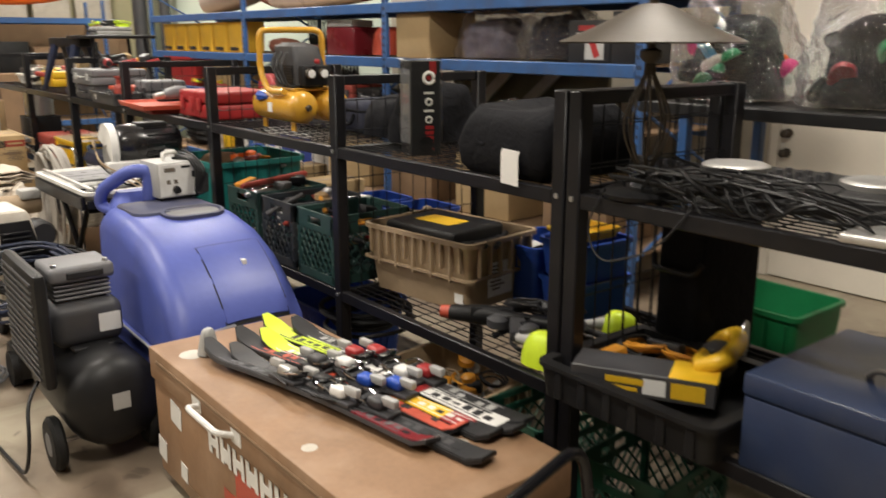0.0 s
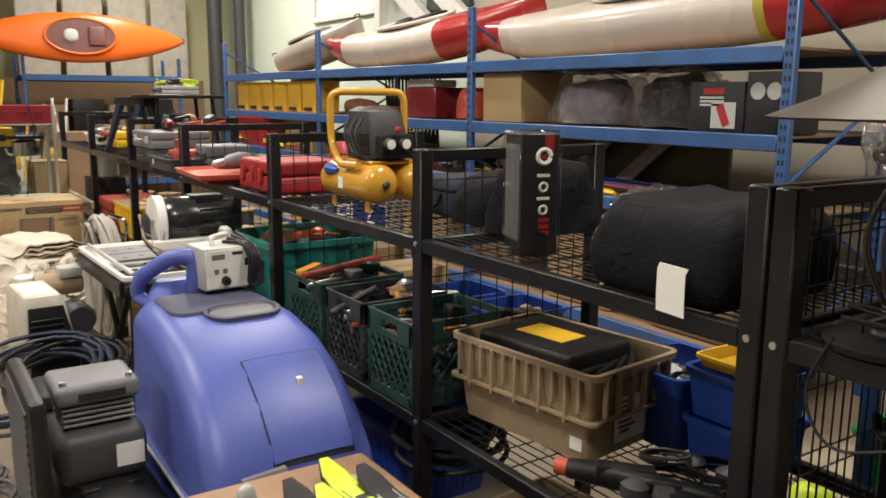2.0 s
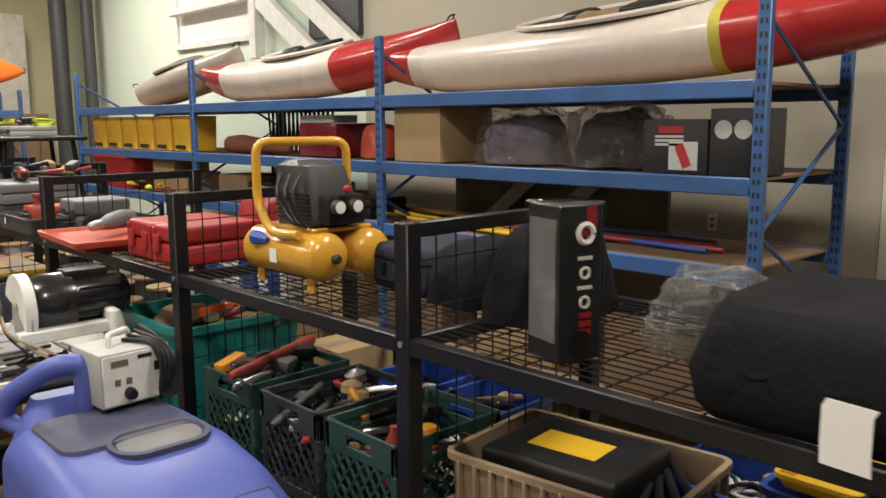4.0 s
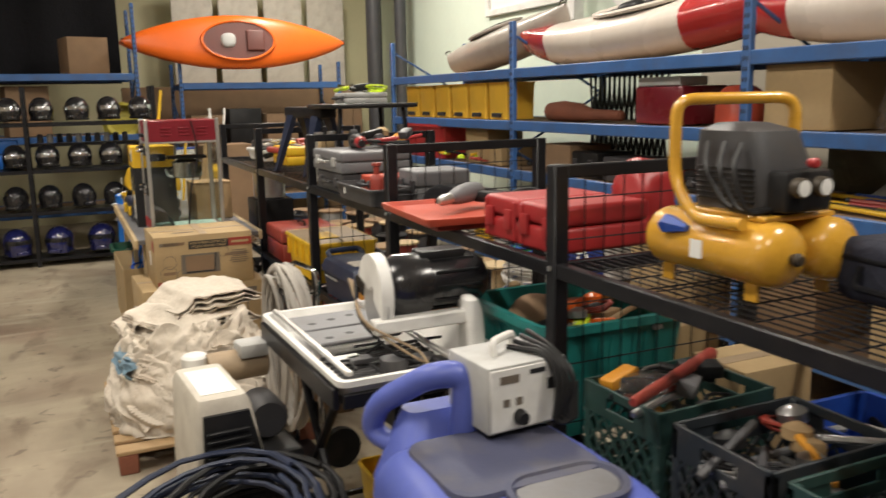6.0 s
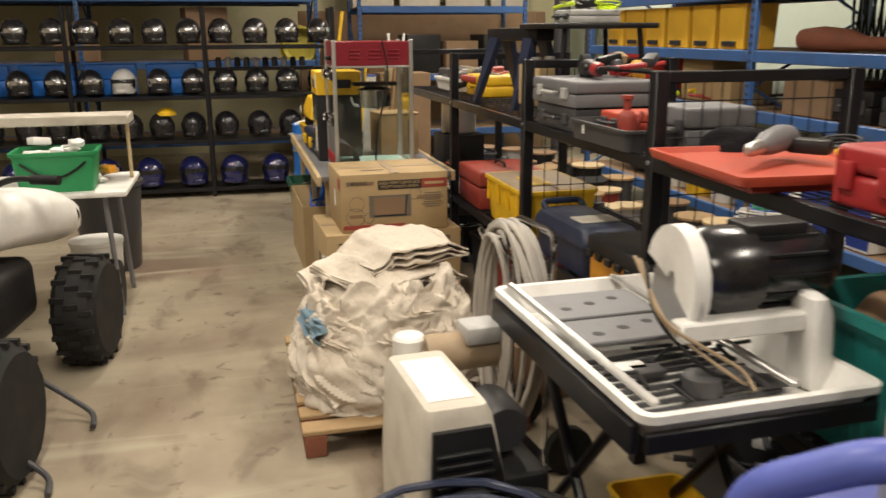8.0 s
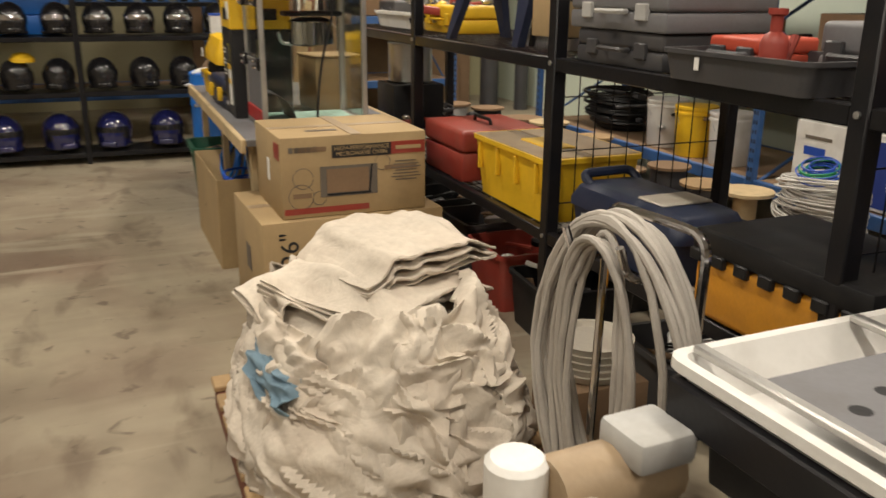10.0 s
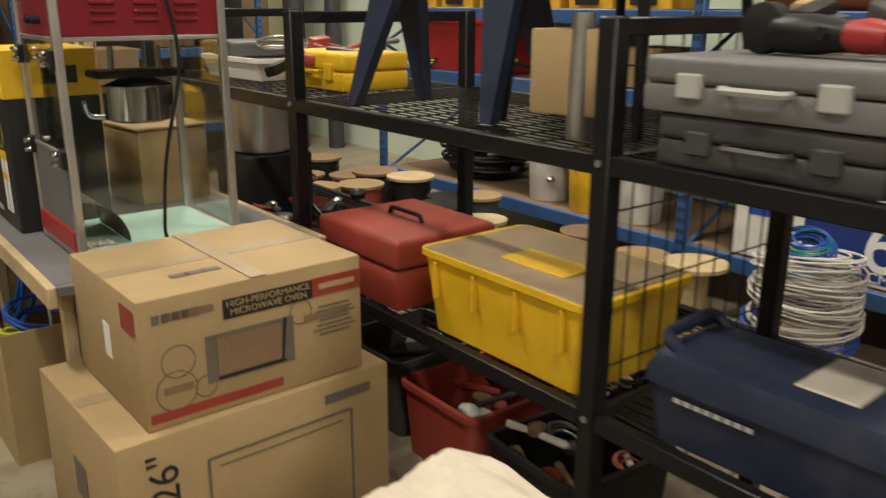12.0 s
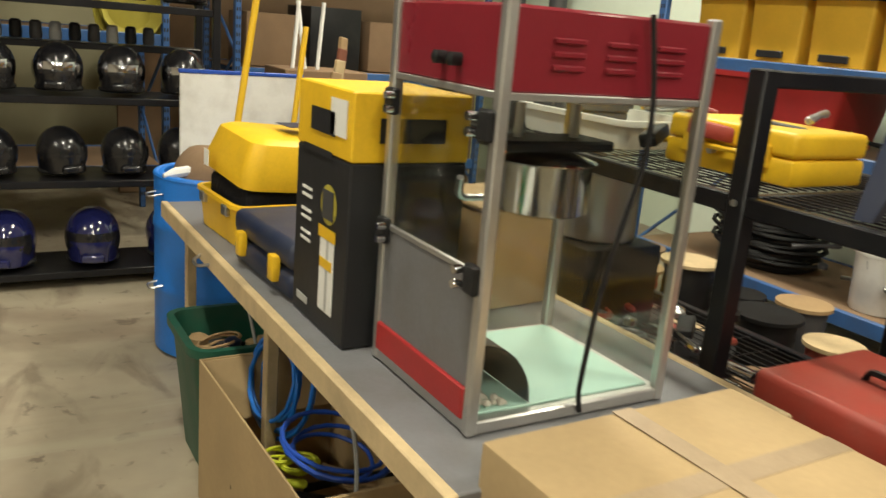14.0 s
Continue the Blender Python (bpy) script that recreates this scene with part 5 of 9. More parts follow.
# ---- middle of the aisle: saw, heater, hoses, coil, pallet, boxes ----
def tile_saw():
    ob = thing("tile_saw", 1.60, 5.48, 0, 1.5, "wet tile saw with black motor on folding stand", "tile saw")
    z = 0.80
    bm = B()
    w, d = 0.62, 0.98
    loft(bm, [rrect(w - 0.08, d - 0.08, 0.02, z, 3), rrect(w, d, 0.03, z + 0.07, 3), rrect(w + 0.03, d + 0.03, 0.04, z + 0.075, 3), rrect(w + 0.03, d + 0.03, 0.04, z + 0.095, 3), rrect(w - 0.012, d - 0.012, 0.03, z + 0.095, 3), rrect(w - 0.10, d - 0.10, 0.02, z + 0.012, 3)])
    part("water_tray", bm, "white", ob, "white plastic water tray, splashed grey")
    for s in (-1, 1):
        bm = B()
        box(bm, s * 0.325 - 0.012, -0.47, z - 0.01, s * 0.325 + 0.012, 0.47, z + 0.066, 0.004)
        part("frame_rail", bm, "black_steel", ob)
        bm = B()
        box(bm, -0.31, s * 0.49 - 0.010, z + 0.0, 0.31, s * 0.49 + 0.010, z + 0.05, 0.004)
        part("frame_rail", bm, "black_steel", ob)
    for yy, ln in ((0.24, 0.22), (0.02, 0.18)):
        bm = B()
        box(bm, -0.25, yy - ln / 2, z + 0.085, 0.08, yy + ln / 2, z + 0.10, 0.004)
        tbl = part("cutting_table", bm, "grey", ob, "wet grey cutting table")
        for q in range(3):
            bm = B()
            spin(bm, [(0.018, z + 0.1002), (0.001, z + 0.1012)], 12, "z", (-0.19 + 0.09 * q, yy + 0.03 * (q - 1), 0))
            part("hole", bm, "print_black", tbl)
    bm = B()
    for q in range(9):
        rod(bm, (-0.24, -0.36 + 0.04 * q, z + 0.03), (0.16, -0.34 + 0.04 * q, z + 0.03 + 0.004 * (q % 3)), 0.008, 5)
    part("tray_ribs", bm, "dark_grey", ob, kind="stuff")
    for s in (-0.27, 0.10):
        bm = B()
        box(bm, s - 0.012, -0.46, z + 0.096, s + 0.012, 0.48, z + 0.112, 0.004)
        part("rail", bm, "alu", ob)
    bm = B()
    loft(bm, [[(p[0] + 0.27 - 0.05 * max(0, q - 0.7), p[1] - 0.29, z + 0.02 + 0.25 * q) for p in rrect(0.07 * f, 0.12 * f, 0.02, 0, 3)] for q, f in ((0, 1.0), (0.5, 0.95), (0.8, 0.9), (0.95, 0.75), (1.0, 0.4))])
    part("arm_post", bm, "white", ob)
    r3 = random.Random(21)
    for q in range(8):
        bm = B()
        px, py = r3.uniform(-0.20, 0.15), r3.uniform(-0.38, -0.10)
        if q % 2:
            sweep(bm, [(px, py, z + 0.055), (px + r3.uniform(-0.1, 0.1), py + 0.06, z + 0.075), (px + r3.uniform(-0.12, 0.12), py + 0.1, z + 0.06)], 0.006, 6)
            part("loose_lead", bm, "black", ob)
        else:
            box(bm, px - 0.04, py - 0.03, z + 0.045, px + 0.05, py + 0.03, z + 0.065, 0.006, 2)
            part("loose_fitting", bm, r3.choice(["white", "grey", "dark_grey"]), ob)
    bm = B()
    box(bm, -0.12, -0.31, z + 0.17, 0.26, -0.25, z + 0.22, 0.006)
    part("arm", bm, "white", ob)
    # motor, lying across, with end bells
    bm = B()
    pr = [(0.02, -0.20), (0.10, -0.195), (0.118, -0.16), (0.118, -0.05), (0.10, -0.04), (0.104, 0.15), (0.08, 0.19), (0.02, 0.195)]
    spin(bm, pr, 24, "x", (0.17, -0.18, z + 0.31))
    mo = part("motor", bm, "black_gloss", ob)
    bm = B()
    for q in range(12):
        a = 2 * math.pi * q / 12
        rod(bm, (0.14, -0.18 + 0.104 * math.cos(a), z + 0.31 + 0.104 * math.sin(a)), (0.31, -0.18 + 0.104 * math.cos(a), z + 0.31 + 0.104 * math.sin(a)), 0.006, 4)
    part("cooling_ribs", bm, "black", mo, kind="stuff")
    bm = B()
    box(bm, 0.10, -0.23, z + 0.40, 0.28, -0.13, z + 0.435, 0.008, 2)
    part("capacitor_cover", bm, "black", mo)
    bm = B()
    rings = []
    for t in range(13):
        a = radians(20 + 190 * t / 12)
        c, s = math.cos(a), math.sin(a)
        rings.append([(-0.085, -0.18 + 0.12 * c, z + 0.29 + 0.15 * s), (-0.04, -0.18 + 0.12 * c, z + 0.29 + 0.15 * s), (-0.045, -0.18 + 0.02 * c, z + 0.29 + 0.03 * s), (-0.08, -0.18 + 0.02 * c, z + 0.29 + 0.03 * s)])
    loft(bm, rings)
    part("blade_guard", bm, "white", ob, "white blade guard")
    bm = B()
    spin(bm, [(0.001, -0.002), (0.12, -0.0015), (0.12, 0.0015), (0.001, 0.002)], 30, "x", (-0.062, -0.18, z + 0.25))
    part("blade", bm, "steel", ob)
    for k in range(3):
        bm = B()
        sweep(bm, rounded([(-0.12, -0.12 + 0.03 * k, z + 0.33), (-0.16, -0.24 - 0.03 * k, z + 0.22), (-0.06 + 0.05 * k, -0.34, z + 0.10), (0.05, -0.30 - 0.04 * k, z + 0.06)], 0.07), 0.005, 7)
        part("water_hose", bm, "tan_plastic" if k else "black", ob)
    bm = B()
    spin(bm, [(0.05, 0), (0.055, 0.01), (0.05, 0.06), (0.02, 0.07)], 14, "z", (-0.05, -0.3, z + 0.02))
    part("pump", bm, "dark_grey", ob)
    # folding stand
    for s in (-1, 1):
        for t in (-1, 1):
            bm = B()
            rod(bm, (s * 0.24, t * 0.40, 0.0), (s * 0.24, -t * 0.28, z), 0.017, 8)
            part("stand_leg", bm, "black_steel", ob)
    for t in (-1, 1):
        for zz, yy in ((0.05, 0.38), (0.74, 0.25)):
            bm = B()
            rod(bm, (-0.24, t * yy, zz), (0.24, t * yy, zz), 0.014, 8)
            part("stand_bar", bm, "black_steel", ob)


tile_saw()
bm = B()
tub(bm, 0.26, 0.22, 0.26, 0.004, 0.15, 0.03, 0.012)
solo("yellow_bucket", bm, "yellow", "yellow square plastic bucket under the saw", "bucket", 1.72, 5.62, 0)


def heater():
    ob = thing("machine_motor_unit", 1.0, 5.62, 0.0, 4, "beige cased machine with black louvred end and wheels", "machine")
    bm = B()
    loft(bm, [rrect(0.30, 0.46, 0.03, 0.10, 4, 0.02, 0), rrect(0.26, 0.46, 0.03, 0.45, 4, 0.0, 0), rrect(0.20, 0.44, 0.03, 0.72, 4, -0.02, 0), rrect(0.17, 0.41, 0.02, 0.75, 4, -0.02, 0)])
    part("casing", bm, "beige", ob)
    bm = B()
    loft(bm, [rrect(0.27, 0.02, 0.005, 0.12, 2, 0.024, -0.236), rrect(0.23, 0.02, 0.005, 0.45, 2, 0.006, -0.236), rrect(0.165, 0.02, 0.005, 0.70, 2, -0.016, -0.228)])
    part("end_panel", bm, "black", ob)
    for k in range(12):
        zz = 0.30 + 0.03 * k
        bm = B()
        hw = 0.105 - 0.03 * k / 11
        box(bm, 0.005 - 0.002 * k - hw, -0.256, zz, 0.005 - 0.002 * k + hw, -0.240, zz + 0.013, 0.003)
        part("louvre", bm, "black", ob)
    decal("rating_sheet", 0.13, 0.30, "paper", ob, pose(-0.02, 0.0, 0.7515, 90, 0, 0))
    bm = B()
    spin(bm, [(0.07, 0), (0.085, 0.02), (0.085, 0.16), (0.06, 0.2)], 18, "y", (0.20, 0.0, 0.55))
    part("motor", bm, "dark_grey", ob)
    bm = B()
    box(bm, 0.10, -0.12, 0.10, 0.30, 0.22, 0.46, 0.02, 2)
    part("gear_housing", bm, "black", ob)
    bm = B()
    spin(bm, [(0.05, 0.46), (0.055, 0.5), (0.055, 0.62), (0.045, 0.63)], 16, "z", (0.0, 0.34, 0.13))
    part("white_canister", bm, "white", ob)
    bm = B()
    spin(bm, [(0.06, -0.12), (0.065, -0.1), (0.065, 0.12), (0.05, 0.13)], 16, "x", (0.16, 0.30, 0.70))
    part("filter_canister", bm, "tan_plastic", ob)
    bm = B()
    box(bm, 0.16, 0.22, 0.74, 0.28, 0.34, 0.80, 0.012, 2)
    part("cover_cap", bm, "light_grey", ob)
    for s in (-1, 1):
        bm = B()
        spin(bm, [(0.02, -0.02), (0.095, -0.02), (0.10, -0.01), (0.10, 0.01), (0.095, 0.02), (0.02, 0.02)], 18, "x", (s * 0.16 + 0.05, -0.05, 0.10))
        part("wheel", bm, "rubber", ob)
    bm = B()
    sweep(bm, rounded([(-0.13, -0.05, 0.42), (-0.22, -0.02, 0.25), (-0.16, 0.0, 0.06), (0.0, 0.1, 0.02)], 0.1), 0.014, 8)
    part("drain_hose", bm, "grey", ob)


heater()
rng = random.Random(11)
for k, (x, y, z, R, mat, lab) in enumerate(((0.86, 5.02, 0.46, 0.33, "navy", "coiled dark blue air hose"), (1.02, 5.04, 0.48, 0.25, "black", "coiled black air hose"))):
    bm = B()
    coil(bm, (0, 0, 0), R, 0.045, 7, 0.010, rng, "z", 6, 20)
    ob = solo("air_hose", bm, mat, lab + " draped over a machine", "hose", group="air hoses", m=pose(x, y, z, 6, -14 + 6 * k, 20))
eng = thing("small_engine", 0.95, 4.72, 0, 0, "black wheeled engine with a yellow handle grip", "engine")
bm = B()
sweep(bm, [(-0.12, 0, 0.30), (-0.1, 0, 0.30), (0.16, 0, 0.30), (0.18, 0, 0.30)], [0.08, 0.14, 0.14, 0.08], 18)
part("drum", bm, "dark_grey", eng)
bm = B()
box(bm, -0.16, -0.14, 0.04, 0.24, 0.18, 0.17, 0.02, 2)
part("base", bm, "black", eng)
bm = B()
box(bm, -0.10, -0.10, 0.43, 0.20, 0.22, 0.50, 0.03, 2)
part("top_cover", bm, "black", eng)
bm = B()
sweep(bm, [(-0.13, -0.10, 0.46), (-0.05, -0.02, 0.40)], 0.018, 8)
part("grip", bm, "yellow", eng)
for s in (-1, 1):
    bm = B()
    spin(bm, [(0.02, -0.02), (0.09, -0.02), (0.09, 0.02), (0.02, 0.02)], 16, "x", (s * 0.17, -0.05, 0.09))
    part("wheel", bm, "rubber", eng)
for k, (x, y, z, R) in enumerate(((0.60, 4.78, 0.02, 0.15), (0.56, 5.02, 0.02, 0.16))):
    bm = B()
    coil(bm, (0, 0, 0.015), R, 0.02, 4, 0.008, rng, "z", 6, 18)
    solo("extension_cable", bm, "grey", "loose coiled grey power cord on the floor", "cable", group="cords", m=pose(x, y, z))


def coil_stand():
    """Grey cable wound over the handle of a small trolley."""
    ob = thing("hose_trolley", 1.57, 6.46, 0, -84, "chrome hand trolley hung with a thick grey cable coil", "trolley")
    bm = B()
    sweep(bm, rounded([(-0.17, 0, 0.02), (-0.17, 0.02, 0.98), (0.17, 0.02, 0.98), (0.17, 0, 0.02)], 0.06), 0.012, 8)
    part("frame", bm, "chrome", ob)
    bm = B()
    box(bm, -0.2, -0.14, 0, 0.2, 0.06, 0.012, 0.003)
    part("toe_plate", bm, "black_steel", ob)
    for s in (-1, 1):
        bm = B()
        sweep(bm, rounded([(s * 0.10, 0.02, 0.86), (s * 0.10, -0.14, 0.88), (s * 0.10, -0.17, 0.96)], 0.04), 0.010, 8)
        part("hook", bm, "chrome", ob)
        bm = B()
        spin(bm, [(0.02, -0.02), (0.10, -0.02), (0.10, 0.02), (0.02, 0.02)], 16, "x", (s * 0.22, 0.08, 0.10))
        part("wheel", bm, "rubber", ob)
    r2 = random.Random(5)
    for k in range(15):
        bm = B()
        half = 0.24 + 0.006 * (k % 10) if k < 11 else 0.09 + 0.022 * (k - 11)
        pts = []
        for q in range(40):
            a = 2 * math.pi * q / 40
            pts.append(((half - 0.06 * (math.sin(a) < 0) * abs(math.sin(a))) * math.cos(a) + r2.uniform(-0.004, 0.004), -0.04 - 0.0085 * k + 0.012 * math.sin(2 * a + k), 0.58 + (0.40 + 0.007 * (k % 4)) * math.sin(a) - 0.04 * (k > 10)))
        sweep(bm, pts, 0.0098, 8, closed=True)
        part("cable_turn", bm, "cable_grey", ob)


coil_stand()


def pallet(x, y, w, d):
    ob = thing("pallet", x, y, 0, 0, "dirty wooden pallet with dark red paint on the runners", "pallet")
    for k in range(3):
        bm = B()
        box(bm, -w / 2 + k * (w - 0.09) / 2, -d / 2, 0.0, -w / 2 + k * (w - 0.09) / 2 + 0.09, d / 2, 0.10, 0.005)
        part("runner", bm, "red_wood", ob)
    n = 8
    for k in range(n):
        yy = -d / 2 + k * (d - 0.1) / (n - 1)
        bm = B()
        box(bm, -w / 2 - 0.01, yy, 0.10, w / 2 + 0.01, yy + 0.1, 0.122, 0.004)
        part("deck_board", bm, "wood", ob)


pallet(1.16, 7.20, 0.98, 1.16)


def thin(bm, t):
    """Gives an open sheet its thickness: a second skin along the normals, closed at the rim."""
    bm.normal_update()
    faces, rim = bm.faces[:], [e for e in bm.edges if len(e.link_faces) == 1]
    loops = [[(l.vert, l.link_loop_next.vert) for l in e.link_loops] for e in rim]
    under = {v: bm.verts.new(v.co - v.normal * t) for v in bm.verts[:]}
    for f in faces:
        bm.faces.new([under[v] for v in reversed(f.verts)])
    for pair in loops:
        for a, b in pair:
            bm.faces.new((b, a, under[a], under[b]))


def folded_sheet(parent, m, w, d, turns, gap, seed):
    """A sheet folded to and fro: a winding section carried along the width, its folds uneven."""
    r = random.Random(seed)
    path = []
    for k in range(turns):
        a, b = (-d / 2, d / 2) if k % 2 == 0 else (d / 2, -d / 2)
        a, b = a * r.uniform(0.9, 1.0), b * r.uniform(0.88, 1.0)
        z = gap * k
        path += [(a + (b - a) * q / 9, z) for q in range(10)]
        if k < turns - 1:
            side = 1 if b > 0 else -1
            path += [(b + side * gap * 0.62 * math.sin(math.pi * q / 5), z + gap * (1 - math.cos(math.pi * q / 5)) / 2) for q in range(1, 5)]
    bm = B()
    nv = 64
    rows = []
    for j in range(nv + 1):
        v = (j / nv - 0.5) * w
        row = []
        for i, (u, z) in enumerate(path):
            k1 = noise.noise(Vector((v * 4.2, u * 4.2, seed + z * 2)))
            k2 = noise.noise(Vector((v * 11, u * 5, seed * 2 + z * 9)))
            k3 = 1 - 2.4 * abs(noise.noise(Vector((v * 7 + u * 5, u * 3 - v * 2, seed * 3 + z * 6))))
            edge = min(1.0, (0.5 - abs(j / nv - 0.5)) * 5)
            zz = z * (0.7 + 0.3 * edge) + 0.034 * k1 + 0.014 * k2 + 0.010 * max(k3, -0.4) - 0.040 * (1 - edge)
            row.append(bm.verts.new((v * (1 + 0.07 * k2) + 0.012 * k1, u * (1 + 0.10 * k1), max(zz, 0.0))))
        rows.append(row)
    for a, b in zip(rows, rows[1:]):
        for i in range(len(a) - 1):
            bm.faces.new((a[i], a[i + 1], b[i + 1], b[i]))
    crease(bm, 0.007, 9, seed)
    thin(bm, 0.004)
    part("folded_sheet", bm, "canvas", parent, "", m)


def heap_at(a, s):
    """Point and outward way on the heap's flank; s runs from foot to shoulder."""
    c, q = math.cos(a), math.sin(a)
    k = (abs(c) ** 3 + abs(q) ** 3) ** (-1 / 3)
    f = 1.0 - 0.34 * max(s, 0) ** 1.5
    return Vector((0.405 * k * c * f, 0.50 * k * q * f, 0.42 * min(s, 1.15))), Vector((c, q, 0.25 + 0.7 * max(s, 0))).normalized()


def rumpled_sheet(parent, a0, s0, da, ds, out, seed, mat="canvas", label=""):
    """A thrown cloth lying on the flank, with long creases and loose edges."""
    bm = B()
    r = random.Random(seed)
    th = r.uniform(-0.9, 0.9)
    n = 40
    rows = []
    for j in range(n + 1):
        row = []
        for i in range(n + 1):
            u, v = i / n - 0.5, j / n - 0.5
            wob = noise.noise(Vector((u * 3 + seed, v * 3, seed)))
            p, nrm = heap_at(a0 + da * (u + 0.12 * wob), s0 + ds * (v + 0.16 * wob))
            x, y = u * math.cos(th) + v * math.sin(th), v * math.cos(th) - u * math.sin(th)
            w1 = 1 - 2.3 * abs(noise.noise(Vector((x * 4.6 * da, y * 1.3 + seed, seed * 1.7))))
            w2 = 1 - 2.3 * abs(noise.noise(Vector((x * 10 * da + wob, y * 3.0, seed * 3.1))))
            w3 = noise.noise(Vector((u * 4 * da, v * 4, seed * 5.3)))
            rim = max(abs(u), abs(v)) * 2
            lift = out + 0.036 * max(w1, -0.6) + 0.009 * max(w2, -0.6) + 0.034 * w3 - 0.03 * max(0, rim - 0.75) * 4 * (0.5 + wob)
            p = p + nrm * lift
            p.z = max(p.z, 0.002)
            row.append(bm.verts.new(p))
        rows.append(row)
    for a, b in zip(rows, rows[1:]):
        for i in range(n):
            bm.faces.new((a[i], a[i + 1], b[i + 1], b[i]))
    thin(bm, 0.004)
    part("thrown_sheet", bm, mat, parent, label)


heap = thing("dust_sheets", 1.12, 7.22, 0.122, 0, "heap of crumpled off-white canvas dust sheets on a pallet", "dust sheet")
bm = B()
loft(bm, [[heap_at(2 * math.pi * i / 40, s)[0] * 0.97 for i in range(40)] for s in (0.0, 0.3, 0.6, 0.85, 1.0)])
part("inner_bundle", bm, "canvas", heap)
rng = random.Random(77)
for ring_s, count, spread, rise, out in ((0.22, 9, 1.25, 0.75, 0.004), (0.55, 8, 1.35, 0.70, 0.018), (0.88, 7, 1.45, 0.55, 0.026)):
    for k in range(count):
        rumpled_sheet(heap, 2 * math.pi * (k + rng.uniform(-0.2, 0.2)) / count + ring_s * 2, ring_s + rng.uniform(-0.08, 0.08), spread * rng.uniform(0.75, 1.2), rise * rng.uniform(0.75, 1.15), out + rng.uniform(0, 0.02), rng.uniform(1, 60))
rumpled_sheet(heap, math.radians(200), 0.66, 0.70, 0.22, 0.056, 5.5, "pale_blue", "pale blue cloth showing between the sheets")
folded_sheet(heap, pose(-0.02, 0.02, 0.37, 7, 3, 14), 0.64, 0.66, 4, 0.026, 3)
folded_sheet(heap, pose(0.03, 0.02, 0.46, 6, 2, 34), 0.58, 0.48, 5, 0.020, 12)
folded_sheet(heap, pose(0.10, 0.06, 0.55, 5, -3, 20), 0.52, 0.38, 7, 0.015, 21)

tv = carton("cardboard_box", 0.84, 0.64, 0.533, 1.37, 8.635, 0, 2, "large brown cardboard box with printed black letters")
writing("lettering", 'EUR 26"', 0.115, "print_black", tv, pose(-0.30, -0.3215, 0.29, 90, -90, 0))
decal("print_mark", 0.10, 0.12, "print_grey", tv, pose(-0.4215, 0.0, 0.30, 0, 0, 90))
decal("print_bar", 0.16, 0.03, "print_grey", tv, pose(0.27, -0.3215, 0.475))
for xx, zz, a, b in ((0.05, 0.42, 0.46, 0.008), (0.05, 0.06, 0.46, 0.008), (-0.18, 0.24, 0.008, 0.36), (0.28, 0.24, 0.008, 0.36), (0.05, 0.39, 0.40, 0.004), (0.05, 0.10, 0.40, 0.004)):
    decal("outline_print", a, b, "print_grey", tv, pose(xx, -0.3215, zz))
ov = carton("oven_carton", 0.66, 0.54, 0.355, 1.385, 8.61, 0.535, 1, "brown microwave oven carton with black and red printing")
decal("black_band", 0.27, 0.055, "print_black", ov, pose(0.03, -0.2715, 0.285), "black printed band")
for k in range(2):
    writing("lettering", ("HIGH-PERFORMANCE", "MICROWAVE OVEN")[k], 0.026, "cardboard", ov, pose(0.03, -0.2732, 0.297 - 0.024 * k, 90, 0, 0))
decal("red_band", 0.16, 0.055, "dull_red", ov, pose(0.245, -0.2715, 0.287), "red printed band")
decal("print_bar", 0.12, 0.016, "cardboard", ov, pose(0.245, -0.2732, 0.287))
decal("oven_picture", 0.26, 0.135, "print_grey", ov, pose(-0.03, -0.2715, 0.155), "printed picture of a microwave oven")
decal("oven_door", 0.19, 0.105, "cardboard_dark", ov, pose(-0.035, -0.2732, 0.157))
decal("door_edge", 0.008, 0.125, "print_black", ov, pose(0.068, -0.2736, 0.16, 0, 6, 0))
decal("door_foot", 0.20, 0.008, "print_black", ov, pose(-0.03, -0.2736, 0.097))
decal("red_foot_band", 0.38, 0.026, "dull_red", ov, pose(-0.13, -0.2715, 0.032))
for xx, zz, rr in ((-0.235, 0.175, 0.045), (-0.245, 0.095, 0.055), (-0.165, 0.085, 0.03), (0.125, 0.225, 0.035)):
    bm = B()
    sweep(bm, arc((xx, -0.2706, zz), rr, 0, 352, 20, "xz"), 0.002, 4)
    part("food_print", bm, "print_grey", ov)
for k in range(7):
    decal("text_line", 0.10 + 0.02 * (k % 3), 0.005, "print_grey", ov, pose(0.235, -0.2715, 0.225 - 0.014 * k))
for k in range(5):
    decal("icon_print", 0.02, 0.024, "print_grey", ov, pose(-0.285 + 0.026 * k, -0.2715, 0.30))
decal("red_corner", 0.10, 0.07, "dull_red", ov, pose(-0.3315, -0.2, 0.29, 0, 0, 90))
decal("white_label", 0.05, 0.10, "paper", ov, pose(-0.3315, -0.02, 0.18, 0, 0, 90))
for xx, zz, w in ((-0.2, 0.30, 0.14), (0.21, 0.2, 0.15), (-0.24, 0.1, 0.08)):
    decal("print_bar", w, 0.02, "cardboard_dark", ov, pose(xx, -0.2715, zz))
bm = B()
cube(bm, -0.02, -0.27, 0.357, 0.03, 0.27, 0.3584)
part("tape", bm, "tan_plastic", ov)
for k in range(3):
    decal("print_mark", 0.05, 0.03, "print_grey", ov, pose(-0.16 + 0.045 * k, -0.13, 0.3566, 90, 0, 0))


